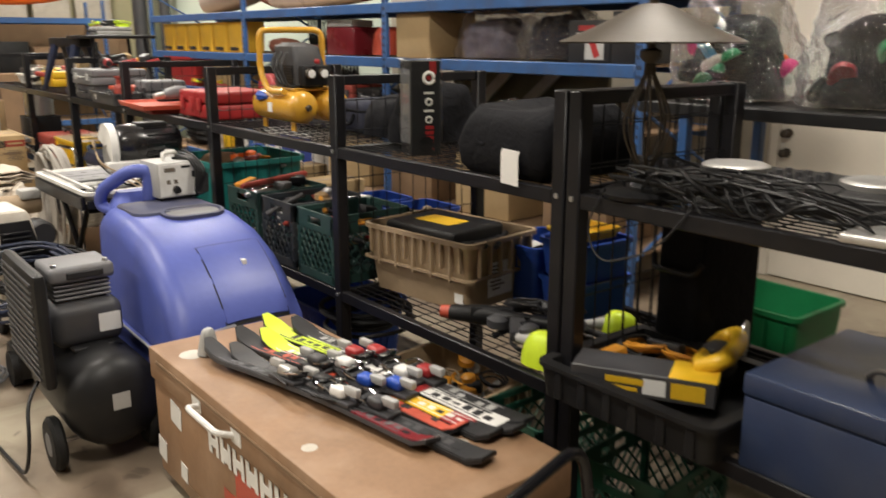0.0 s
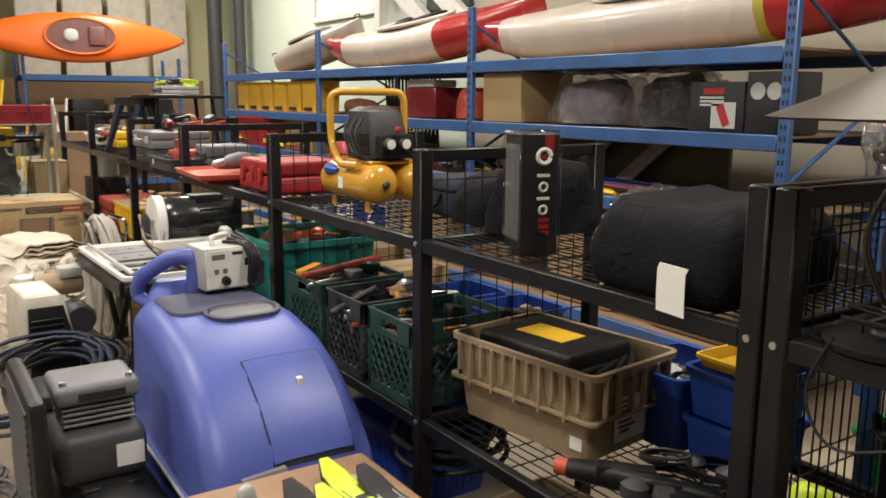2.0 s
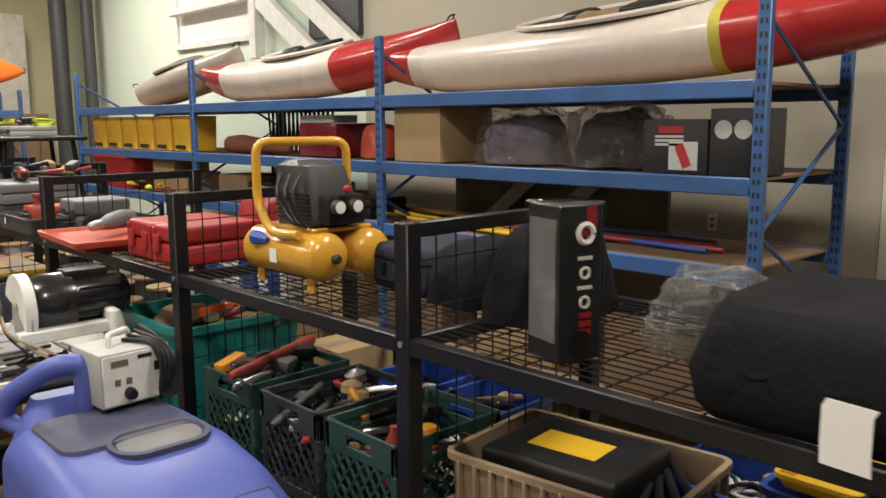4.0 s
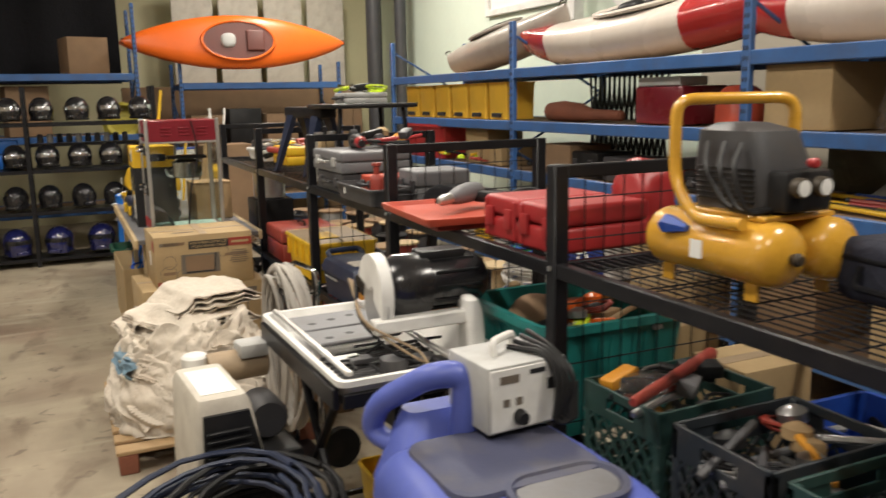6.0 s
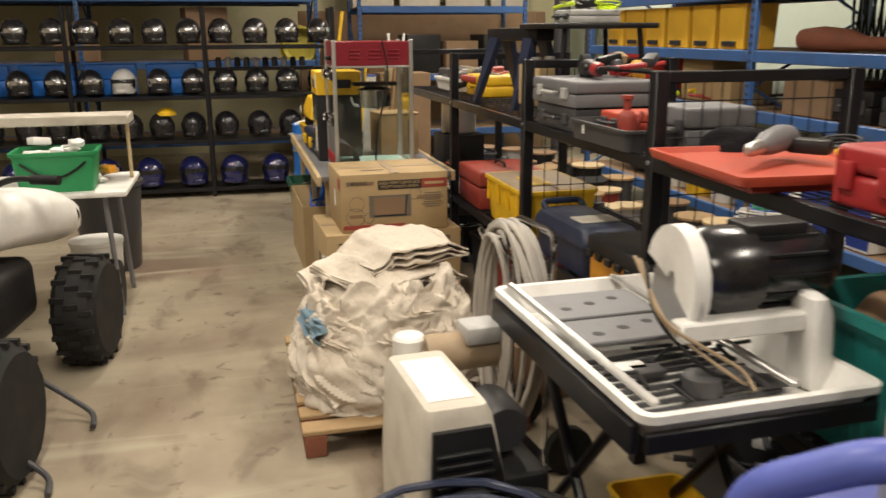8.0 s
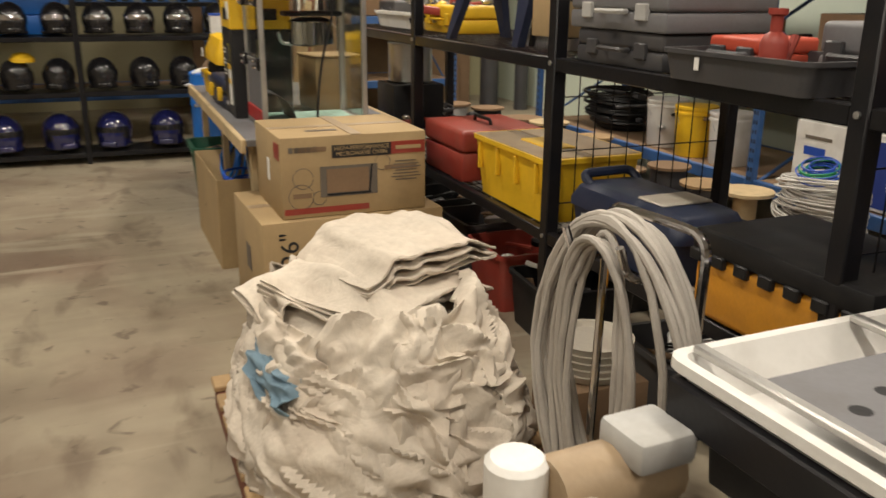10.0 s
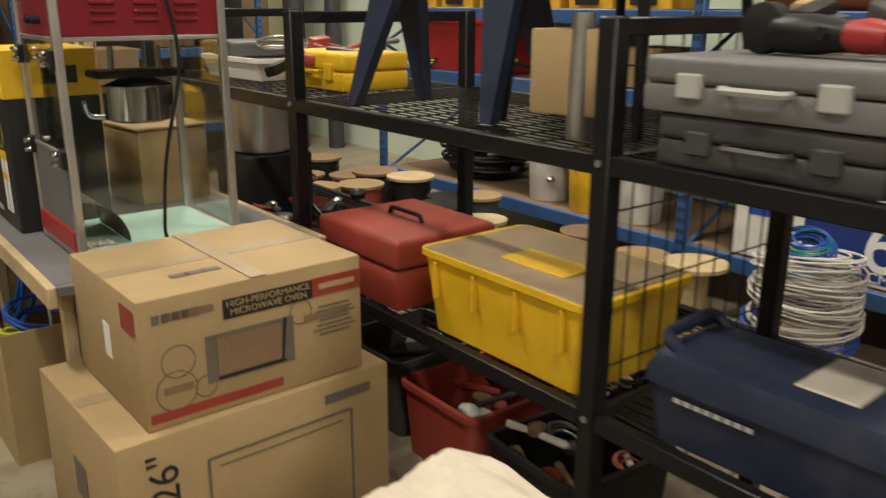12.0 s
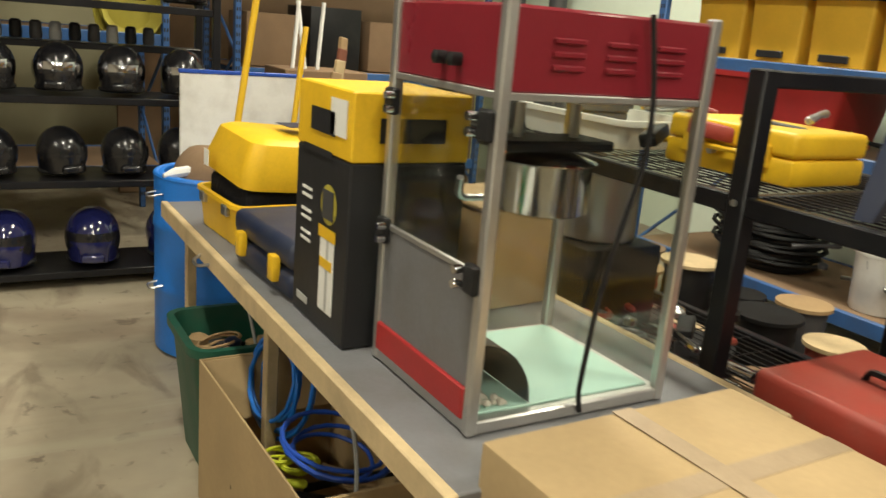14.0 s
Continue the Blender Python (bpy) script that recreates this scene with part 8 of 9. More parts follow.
for k in range(6):
    yb = thing("parts_bin", 4.42, 11.45 - 0.41 * k, S2, 0, "mustard-yellow open-front plastic parts bin", "bin", "parts bins")
    bm = B()
    tub(bm, 0.30, 0.36, 0.34, 0.006, 0.06, 0.02, 0.010)
    body = part("body", bm, "bin_yellow", yb)
    bm = B()
    box(bm, -0.168, -0.09, 0.02, -0.152, 0.09, 0.06, 0.004)
    part("label_slot", bm, "print_black", yb)
rb = thing("red_tub", 4.45, 11.0, S1, 0, "large dark red plastic tub", "tub")
bm = B()
tub(bm, 0.50, 1.0, 0.36, 0.006, 0.12, 0.06, 0.03)
part("body", bm, "red", rb)
carton("cardboard_box", 0.40, 0.44, 0.34, 4.5, 9.9, S1, 3, "brown cardboard box on the blue rack")
carton("cardboard_box", 0.36, 0.3, 0.22, 4.45, 9.45, S1, -4, "flat brown cardboard box on the blue rack")
carton("cardboard_box", 0.40, 0.5, 0.24, 4.45, 8.4, S1, 0, "brown box on the blue rack", "cardboard_dark")
for k in range(4):
    hard_case("tool_case", 4.45, 8.0 - 0.45 * k, S1, 0.36, 0.38, 0.20 - 0.02 * k, ("black", "dark_grey", "dull_red", "black")[k], ("black", "dark grey", "dull red", "black")[k] + " tool case on the blue rack", 0)
jumble(4.4, 10.4, S1 + 0.01, 0.5, 2.4, 0.10, 330, ["yellow", "green", "amber", "dull_red", "neon", "black"], 26)
for k in range(9):
    bm = B()
    rod(bm, (0, -0.9, 0), (0, 0.9, 0.02), 0.014, 8)
    solo("pole", bm, ("yellow", "black", "yellow", "red", "blue", "dull_red", "black", "yellow", "blue")[k], "long painted handle lying on the blue rack", "pole", 4.30 + 0.06 * k, (5.6 if k in (0, 1, 2, 7) else 4.6) + 0.05 * k, S1 + 0.014, (-4, 3, -7, 6, -3, 5, 8, -2, 2)[k], "poles")
# dark green flat sheets and pale panels leaning behind
tp = thing("green_tarp_panel", 5.10, 5.45, S1, 0, "dark olive covered panel standing behind the rack", "panel")
bm = B()
box(bm, -0.02, -0.95, 0.0, 0.02, 0.95, 0.36, 0.01, 2)
part("panel", bm, "olive_tarp", tp)
bm = B()
box(bm, -0.026, -0.95, 0.30, -0.021, 0.95, 0.345, 0.002)
part("hem", bm, "green_dark_tarp", tp)
for k in range(2):
    bm = B()
    box(bm, -0.01, -0.05, 0, 0.01, 0.05, 1.25, 0.004)
    solo("pale_plank", bm, "light_grey", "pale grey plank leaning behind the rack", "plank", group="planks", m=pose(4.95, 6.4 - 0.55 * k, 0.75, 52, 0, 0))
for k in range(4):
    carton("cardboard_box", 0.5, 0.6, 0.42 + 0.06 * (k % 3), 4.55, 4.1 + 1.0 * k, S0, 3 * k, "brown storage carton on the low rack level", ("cardboard_dark", "cardboard")[k % 2])
jumble(4.5, 10.3, S0 + 0.01, 0.5, 2.2, 0.3, 340, ["black", "dark_grey", "steel", "cardboard_dark"], 24)
jumble(4.5, 9.3, S1 + 0.01, 0.5, 0.8, 0.1, 341, ["black", "dark_grey", "steel", "yellow"], 8)


# ---- helmets ----
HX, HY = [-2.46, -1.12, 0.22, 1.56], 12.66
hr = thing("helmet_shelving", 0, HY, 0, 0, "black steel shelving filled with motorcycle helmets", "shelving")
for x in HX:
    for y in (0, 0.42):
        bm = B()
        box(bm, x - 0.022, y - 0.02, 0, x + 0.022, y + 0.02, 1.98, 0.004)
        part("post", bm, "black_steel", hr)
for xa, xb in zip(HX, HX[1:]):
    for z in (0.10, 0.62, 1.08, 1.59):
        bm = B()
        box(bm, xa + 0.023, -0.018, z - 0.04, xb - 0.023, 0.43, z, 0.004)
        part("shelf", bm, "black_steel", hr)


def helmet(mat, visor, label):
    ob = thing("helmet", 0, 0, 0, 0, label, "helmet", "helmets")
    bm = B()
    rings = []
    for j in range(13):
        ph = radians(-48 + 136 * j / 12)
        ring = []
        for i in range(28):
            a = 2 * math.pi * i / 28
            r = math.cos(ph) if ph > radians(-20) else math.cos(radians(-20)) * (1 - 0.10 * (radians(-20) - ph))
            ring.append((0.118 * r * math.cos(a), 0.142 * r * math.sin(a) - 0.012 * (ph < 0) * (math.sin(a) < -0.3), 0.125 + 0.132 * math.sin(ph)))
        rings.append(ring)
    loft(bm, rings)
    part("shell", bm, mat, ob)
    bm = B()
    rings = []
    for j in range(6):
        ph = radians(-24 + 40 * j / 5)
        rings.append([(0.124 * math.cos(ph) * math.cos(a), 0.150 * math.cos(ph) * math.sin(a), 0.125 + 0.138 * math.sin(ph)) for a in [radians(200 + 140 * i / 16) for i in range(17)]])
    loft(bm, rings, caps=False, close=False)
    part("visor", bm, visor, ob)
    bm = B()
    box(bm, -0.05, -0.162, 0.03, 0.05, -0.10, 0.07, 0.014, 3)
    part("chin_vent", bm, mat, ob)
    bm = B()
    sweep(bm, arc((0, 0, 0.028), 0.105, 0, 350, 24, "xy"), 0.012, 6)
    part("neck_roll", bm, "rubber", ob)
    return ob


KINDS = [helmet("black_gloss", "chrome", "glossy black motorcycle helmet with mirrored visor"), helmet("black_gloss", "black_gloss", "plain glossy black motorcycle helmet"),
         helmet("purple", "black_gloss", "metallic dark blue and purple motorcycle helmet"), helmet("light_grey", "black_gloss", "silver-grey motorcycle helmet with dark visor")]
rng = random.Random(400)
used = [False] * 4


def put_helmet(k, x, y, z, s):
    m = pose(x, y, z, 0, 0, rng.uniform(-25, 25)) @ Matrix.Scale(s, 4)
    if not used[k]:
        used[k] = True
        KINDS[k].matrix_basis = m
    else:
        c = copy_thing(KINDS[k], pose(x, y, z, 0, 0, rng.uniform(-25, 25)))


for bay, (xa, xb) in enumerate(zip(HX, HX[1:])):
    for row, z in enumerate((0.102, 0.622, 1.082, 1.592)):
        n = 3 if row == 0 else 4
        for k in range(n):
            x = xa + (xb - xa) * (k + 0.55) / n + rng.uniform(-0.02, 0.02)
            kind = {0: 2, 1: 1, 2: (3 if bay == 1 and k == 1 else 0), 3: 0}[row]
            put_helmet(kind, x, HY + 0.17, z, 1.28 if row == 0 else 1.08)
for k in range(4):
    hard_case("blue_case", -2.0 + 0.62 * k, 13.02, 1.082 + 0.002, 0.12, 0.52, 0.32, "drum_blue", "flat blue plastic case behind the helmets", -90)
yl = thing("baseball_cap", -0.22, HY + 0.16, 0.87, 0, "yellow cap lying on a helmet", "cap")
bm = B()
spin(bm, [(0.10, 0), (0.098, 0.03), (0.06, 0.07), (0.01, 0.08)], 20)
part("crown", bm, "yellow", yl)
for k in range(10):
    bm = B()
    spin(bm, [(0.03, 0), (0.034, 0.02), (0.03, 0.09), (0.018, 0.10)], 10)
    solo("goggles_stand", bm, ("dark_grey", "light_grey", "black")[k % 3], "small goggles box in a row", "box", 0.35 + 0.1 * k, 13.0, 1.36, 0, "goggle boxes")
bm = B()
box(bm, 0.24, 12.90, 1.32, 1.54, 13.08, 1.355, 0.004)
solo("helmet_ledge", bm, "black_steel", "narrow black shelf ledge above the helmets", "shelf")
for k in range(3):
    bm = B()
    rod(bm, (0, 0, 0), (0.05 * (-1) ** k, 0.05, 0.45), 0.015, 8)
    solo("white_tube", bm, "white", "white plastic tube leaning by the rack", "tube", 2.25 + 0.09 * k, 13.3, 1.25, 0, "tubes")
bm = B()
box(bm, 2.15, 13.15, 0, 2.75, 13.6, 1.25, 0.006)
solo("far_cabinet", bm, "cardboard_dark", "dark wooden cabinet by the far rack", "cabinet")
for k in range(7):
    carton("cardboard_box", 0.48, 0.5, 0.45 + 0.08 * (k % 3), -3.4 + 0.72 * k, 14.2, 1.402 if k % 2 else 2.152, 2 * k, "brown storage carton on the far rack", ("cardboard_dark", "cardboard")[k % 3 == 1])
for k in range(4):
    carton("cardboard_box", 0.44, 0.5, 0.40 + 0.08 * (k % 2), 2.4 + 0.5 * k, 14.4, 1.202, 2 * k, "brown storage carton below the kayak", ("cardboard_dark", "black")[k % 2])
# Added black sheet: fills the dark area above the far shelving.
dk = thing("dark_curtain", -1.6, 14.9, 0, 0, "added black sheet backing the dark area above the far rack", "tarpaulin")
bm = B()
rings = []
for k in range(40):
    x = -2.4 + 5.4 * k / 39
    yy = 0.05 * math.sin(k * 1.1)
    rings.append([(x, yy, 2.05), (x, yy + 0.02, 2.05), (x, yy + 0.02, 4.999), (x, yy, 4.999)])
loft(bm, rings)
part("cloth", bm, "black_cloth", dk)

# ---- building fittings: columns, window, door, stair ----
for k, x in enumerate((5.10, 5.42)):
    bm = B()
    spin(bm, [(0.12 - 0.03 * k, 0), (0.12 - 0.03 * k, WH)], 18)
    part("pipe_column", bm, "dark_grey", None, "", pose(x, 14.9 - 0.3 * k, 0), "structure")
wd = thing("window_1", WX1, 11.2, 2.78, 0, "", "", "", "structure")
for s in (-1, 1):
    bm = B()
    box(bm, -0.06, s * 1.0 - 0.05, 0, 0.0, s * 1.0 + 0.05, 1.1, 0.006)
    part("window_frame", bm, "white", wd)
for z in (0, 1.02):
    bm = B()
    box(bm, -0.06, -0.95, z, 0.0, 0.95, z + 0.08, 0.006)
    part("window_frame", bm, "white", wd)
# Opaque white sheet: the bright rectangle is put into its colour.
bm = B()
cube(bm, -0.02, -0.95, 0.08, -0.004, 0.95, 1.02)
part("pane", bm, "paper", wd)
for k in range(2):
    bm = B()
    box(bm, -0.05, -0.10, 0, 0.05, 0.10, 1.9, 0.006)
    part("trim", bm, "white", None, "", pose(5.55, 8.95 - 0.72 * k, 2.52, -56, 0, 0), "structure")
bm = B()
box(bm, -0.06, -0.07, 0, 0.06, 0.07, 2.2, 0.006)
part("trim", bm, "white", None, "", pose(5.55, 10.05, 2.55), "structure")
bm = B()
box(bm, -0.05, 0, 0, 0.05, 2.0, 0.09, 0.006)
part("trim", bm, "white", None, "", pose(5.55, 10.13, 3.20), "structure")
# Added dark slab: fills the dark gap between the two slanting braces.
bm = B()
box(bm, -0.03, 0, 0, 0.03, 0.85, 1.6, 0.006)
part("trim", bm, "dark_grey", None, "", pose(5.66, 8.30, 2.70), "structure")
dw = thing("door_1", WX1, 2.92, 0, 0, "", "", "", "structure")
bm = B()
box(bm, -0.03, -0.46, 0.01, -0.002, 0.46, 2.05, 0.004)
part("leaf", bm, "door_paint", dw)
for s in (-1, 1):
    bm = B()
    box(bm, -0.04, s * 0.50 - 0.035, 0, -0.001, s * 0.50 + 0.035, 2.1, 0.004)
    part("jamb", bm, "door_paint", dw)
bm = B()
box(bm, -0.04, -0.465, 2.06, -0.001, 0.465, 2.13, 0.004)
part("head", bm, "door_paint", dw)
for z in (0.93, 1.07):
    bm = B()
    spin(bm, [(0.034, -0.032), (0.034, -0.045), (0.014, -0.05), (0.014, -0.075), (0.028, -0.085), (0.03, -0.10), (0.012, -0.112)], 18, "x", (0, 0.40, z))
    part("door_knob" if z < 1 else "deadbolt", bm, "brass", dw)
ou = thing("wall_outlet", WX1, 4.53, 1.15, 0, "white wall power outlet", "outlet")
bm = B()
box(bm, -0.008, -0.036, -0.058, 0.0, 0.036, 0.058, 0.004)
part("plate", bm, "white", ou)
for z in (-0.022, 0.022):
    bm = B()
    box(bm, -0.0095, -0.013, z - 0.013, -0.0075, 0.013, z + 0.013, 0.001)
    part("socket", bm, "grey", ou)

# ---- near bay: lamp, mixing decks, black tray, chest ----
lp = thing("table_lamp", 2.07, 1.78, DECK, 0, "bronze wire-cage table lamp with a wide shade", "lamp")
lp.scale = (1.08, 1.08, 0.87)
bm = B()
spin(bm, [(0.001, 0), (0.115, 0.004), (0.12, 0.02), (0.10, 0.032), (0.04, 0.04), (0.03, 0.055), (0.02, 0.06), (0.012, 0.09)], 32)
part("base", bm, "black", lp)
for k in range(8):
    a = 2 * math.pi * k / 8
    bm = B()
    sweep(bm, [((0.012 + 0.05 * math.sin(math.pi * min(1, t * 1.15)) ** 1.2) * math.cos(a), (0.012 + 0.05 * math.sin(math.pi * min(1, t * 1.15)) ** 1.2) * math.sin(a), 0.08 + 0.40 * t) for t in [q / 14 for q in range(15)]], 0.004, 6)
    part("cage_wire", bm, "brass", lp)
bm = B()
spin(bm, [(0.015, 0.46), (0.03, 0.48), (0.03, 0.50), (0.012, 0.51), (0.012, 0.56)], 16)
part("socket", bm, "brass", lp)
bm = B()
loft(bm, [[(r * math.cos(2 * math.pi * i / 40), r * math.sin(2 * math.pi * i / 40), h) for i in range(40)] for r, h in ((0.245, 0.525), (0.25, 0.53), (0.16, 0.575), (0.05, 0.645), (0.02, 0.655), (0.02, 0.645), (0.05, 0.635), (0.16, 0.567))], caps=False)
part("shade", bm, "brass", lp)
bm = B()
spin(bm, [(0.012, 0.65), (0.012, 0.67), (0.018, 0.685), (0.006, 0.70)], 12)
part("finial", bm, "brass", lp)
dj = thing("mixing_deck", 2.36, 1.44, DECK, 2, "black disc-jockey controller with silver jog wheels", "controller")
bm = B()
box(bm, -0.18, -0.36, 0, 0.18, 0.36, 0.07, 0.01, 2)
part("body", bm, "black", dj)
for s in (-1, 1):
    bm = B()
    spin(bm, [(0.105, 0.07), (0.105, 0.085), (0.09, 0.092), (0.06, 0.09), (0.02, 0.095)], 30, "z", (0.02, s * 0.22, 0))
    part("jog_wheel", bm, "alu", dj)
for q in range(12):
    bm = B()
    spin(bm, [(0.011, 0.07), (0.010, 0.092), (0.002, 0.093)], 10, "z", (-0.12 + 0.055 * (q % 4), -0.06 + 0.06 * (q // 4), 0))
    part("knob", bm, "dark_grey", dj)
rng = random.Random(500)
for k in range(16):
    bm = B()
    pts, px, py = [], rng.uniform(-0.06, 0.06), rng.uniform(-0.34, 0.28)
    up = rng.uniform(0.03, 0.11)
    for q in range(30):
        a = q * 0.5 + k
        pts.append((px + 0.05 * math.cos(a) + 0.05 * math.sin(a * 0.37), py + 0.15 * math.sin(a * 0.8) + 0.06 * math.cos(a * 1.3), 0.010 + up * abs(math.sin(a * 0.5 + k))))
    sweep(bm, pts, rng.choice((0.0032, 0.0045, 0.005)), 6)
    solo("audio_cable", bm, "black", "tangled black audio cable on the rack", "cable", 2.06, 1.40, DECK, 0, "audio cables")
for k in range(1):
    bm = B()
    sweep(bm, rounded([(0, 0.12 - 0.12 * k, 0.02), (-0.04, 0.16 - 0.1 * k, -0.10), (-0.06, 0.08 - 0.1 * k, -0.20), (-0.05, -0.12 - 0.1 * k, -0.12), (0, -0.2 - 0.12 * k, 0.02)], 0.1, 6), 0.0035, 7)
    solo("audio_cable", bm, "black", "loop of black cable hanging off the rack", "cable", 1.965, 1.72, DECK + 0.01, 0, "audio cables")
lt2 = thing("laptop", 2.08, 0.98, DECK + 0.002, 6, "closed silver laptop on the rack", "laptop")
bm = B()
box(bm, -0.11, -0.15, 0.0, 0.11, 0.15, 0.022, 0.006, 2)
part("body", bm, "alu", lt2)
ap = thing("amplifier", 2.44, 0.86, DECK, 0, "black rack amplifier beside the mixing deck", "amplifier")
bm = B()
box(bm, -0.2, -0.18, 0, 0.2, 0.2, 0.12, 0.006, 2)
part("body", bm, "black", ap)
bt = thing("tool_tray", 2.14, 1.68, LOW, 0, "large black moulded tray holding yellow tool cases", "tray")
bm = B()
tub(bm, 0.54, 0.66, 0.12, 0.03, 0.04, 0.04, 0.015)
part("body", bm, "black", bt)
bm = B()
for k in range(6):
    box(bm, -0.274, -0.28 + 0.1 * k, 0.01, -0.255, -0.25 + 0.1 * k, 0.10, 0.003)
part("ribs", bm, "black", bt, kind="stuff")
yk = thing("tool_box", 2.03, 1.70, LOW + 0.07, -62, "grey and yellow power tool carton lying in the tray", "box")
bm = B()
box(bm, -0.22, -0.06, 0, 0.22, 0.09, 0.08, 0.004)
part("carton", bm, "dark_grey", yk)
for w, h, xx, zz, mat in ((0.10, 0.05, 0.14, 0.04, "yellow"), (0.12, 0.02, -0.05, 0.05, "yellow"), (0.08, 0.012, -0.05, 0.025, "yellow"), (0.07, 0.05, 0.04, 0.04, "paper")):
    decal("print_mark", w, h, mat, yk, pose(xx, -0.0615, zz))
bm = B()
box(bm, 0.08, -0.061, 0.0805, 0.222, 0.091, 0.082, 0.0005)
part("yellow_face", bm, "yellow", yk)
sw = thing("power_saw", 2.30, 1.62, LOW + 0.10, 20, "yellow power saw body with a loop handle", "saw")
bm = B()
pts = rounded([(-0.16, 0, 0.02), (-0.14, 0.0, 0.09), (0.02, 0.0, 0.10), (0.16, 0, 0.06), (0.14, 0, 0.01), (-0.10, 0.0, 0.0)], 0.05, 5)
sweep(bm, pts, 0.028, 12, closed=True)
part("handle_body", bm, "yellow", sw, "", pose(0, 0.03, 0.05, 65, 0, 0))
bm = B()
spin(bm, [(0.001, -0.002), (0.08, -0.0015), (0.08, 0.0015), (0.001, 0.002)], 26, "y", (0.14, -0.05, 0.05))
part("blade", bm, "steel", sw)
bm = B()
lump(bm, 0.2, 0.12, 0.09, 0.015, 510, 20, 8)
part("motor", bm, "dark_grey", sw)
jumble(2.12, 1.85, LOW + 0.06, 0.4, 0.3, 0.06, 520, ["black", "amber", "dark_grey"], 10)
ch = thing("blue_chest", 2.24, 0.98, LOW, 0, "dark blue steel box with a hasp", "chest")
bm = B()
box(bm, -0.28, -0.34, 0, 0.28, 0.34, 0.21, 0.008, 2)
part("body", bm, "steel_navy", ch)
bm = B()
box(bm, -0.285, -0.345, 0.213, 0.285, 0.345, 0.275, 0.01, 2)
part("lid", bm, "steel_navy", ch)
bm = B()
sweep(bm, rounded([(-0.06, 0.12, 0.275), (-0.06, 0.10, 0.30), (-0.06, 0.0, 0.30), (-0.06, -0.02, 0.275)], 0.02), 0.008, 6)
part("handle", bm, "steel", ch)
ben = thing("workbench", 3.25, 1.3, 0, 0, "black-topped workbench with blue steel legs", "workbench")
bm = B()
box(bm, -0.32, -1.2, 1.42, 0.32, 1.2, 1.47, 0.006)
part("top", bm, "black", ben)
for sx in (-1, 1):
    for y in (-1.1, 0.0, 0.98):
        bm = B()
        box(bm, sx * 0.28 - 0.022, y - 0.022, 0, sx * 0.28 + 0.022, y + 0.022, 1.42, 0.004)
        part("leg", bm, "blue_steel", ben)
for k, (y, seed, cols) in enumerate(((2.22, 530, ("green", "pink", "sky_blue", "beige", "black_cloth", "orange")), (1.64, 531, ("black_cloth", "dull_red", "black_cloth", "green", "red", "slate")))):
    bg = thing("clear_sack", 3.22, y, 1.47, 0, "tied clear plastic sack full of coloured toys and clothes", "sack", "clear sacks")
    bm = B()
    lump(bm, 0.50, 0.50, 0.44, 0.04, seed, 120, 48, 2.3, 8)
    crease(bm, 0.012, 10, seed)
    part("film", bm, "film", bg)
    bm = B()
    spin(bm, [(0.05, 0.45), (0.025, 0.48), (0.03, 0.51), (0.07, 0.56)], 14)
    part("tied_neck", bm, "film", bg)
    bm = B()
    lump(bm, 0.36, 0.36, 0.34, 0.05, seed + 3, 24, 10)
    part("filling", bm, "black_cloth", bg)
    for q in range(16):
        bm = B()
        lump(bm, 0.11, 0.07, 0.035, 0.02, seed + 10 + q, 14, 6)
        a = rng.uniform(0, 6.28)
        part("soft_item", bm, cols[q % 6], bg, "", pose(0.19 * math.cos(a), 0.20 * math.sin(a), rng.uniform(0.03, 0.26), 60 * math.sin(a), rng.uniform(-60, 60), rng.uniform(0, 180)))
gb = thing("green_crate", 3.35, 2.12, 0.30, 0, "green plastic stacking crate", "crate")
bm = B()
tub(bm, 0.40, 0.62, 0.32, 0.006, 0.06, 0.03, 0.02)
part("body", bm, "green", gb)
bm = B()
for k in range(7):
    box(bm, -0.212, -0.27 + 0.09 * k, 0.06, -0.196, -0.262 + 0.09 * k, 0.28, 0.002)
part("ribs", bm, "green", gb, kind="stuff")
carton("cardboard_box", 0.4, 0.62, 0.30, 3.35, 2.12, 0, 0, "box under the green crate", "cardboard_dark")
vc = thing("shop_vacuum", 3.15, 1.45, 0, 0, "black and yellow shop vacuum with a paper tag", "vacuum")
bm = B()
spin(bm, [(0.19, 0.02), (0.21, 0.05), (0.20, 0.38), (0.215, 0.40), (0.215, 0.44), (0.20, 0.50), (0.14, 0.60), (0.05, 0.63)], 28)
part("drum", bm, "black", vc)
bm = B()
sweep(bm, arc((0, 0, 0.47), 0.21, 90, 270, 16, "xy"), 0.018, 8)
part("band", bm, "yellow", vc)
decal("paper_tag", 0.12, 0.16, "paper", vc, pose(-0.225, 0.05, 0.42, 0, 0, 80))
jumble(2.3, 1.2, 0.005, 0.6, 1.0, 0.04, 540, ["white", "light_grey", "tan_plastic", "black"], 14)
# Added black box: fills the dark zone on the lower deck by the end panel.
hang = thing("equipment_case", 2.58, 1.86, LOW + 0.004, 0, "added black box that fills the dark zone on the lower deck", "case")
bm = B()
box(bm, -0.19, -0.09, 0, 0.19, 0.09, 0.56, 0.03, 3)
part("body", bm, "black_cloth", hang)
bm = B()
sweep(bm, rounded([(-0.19, -0.1, 0.40), (-0.215, -0.08, 0.36), (-0.215, 0.08, 0.36), (-0.19, 0.1, 0.40)], 0.03), 0.011, 7)
part("handle", bm, "black", hang)

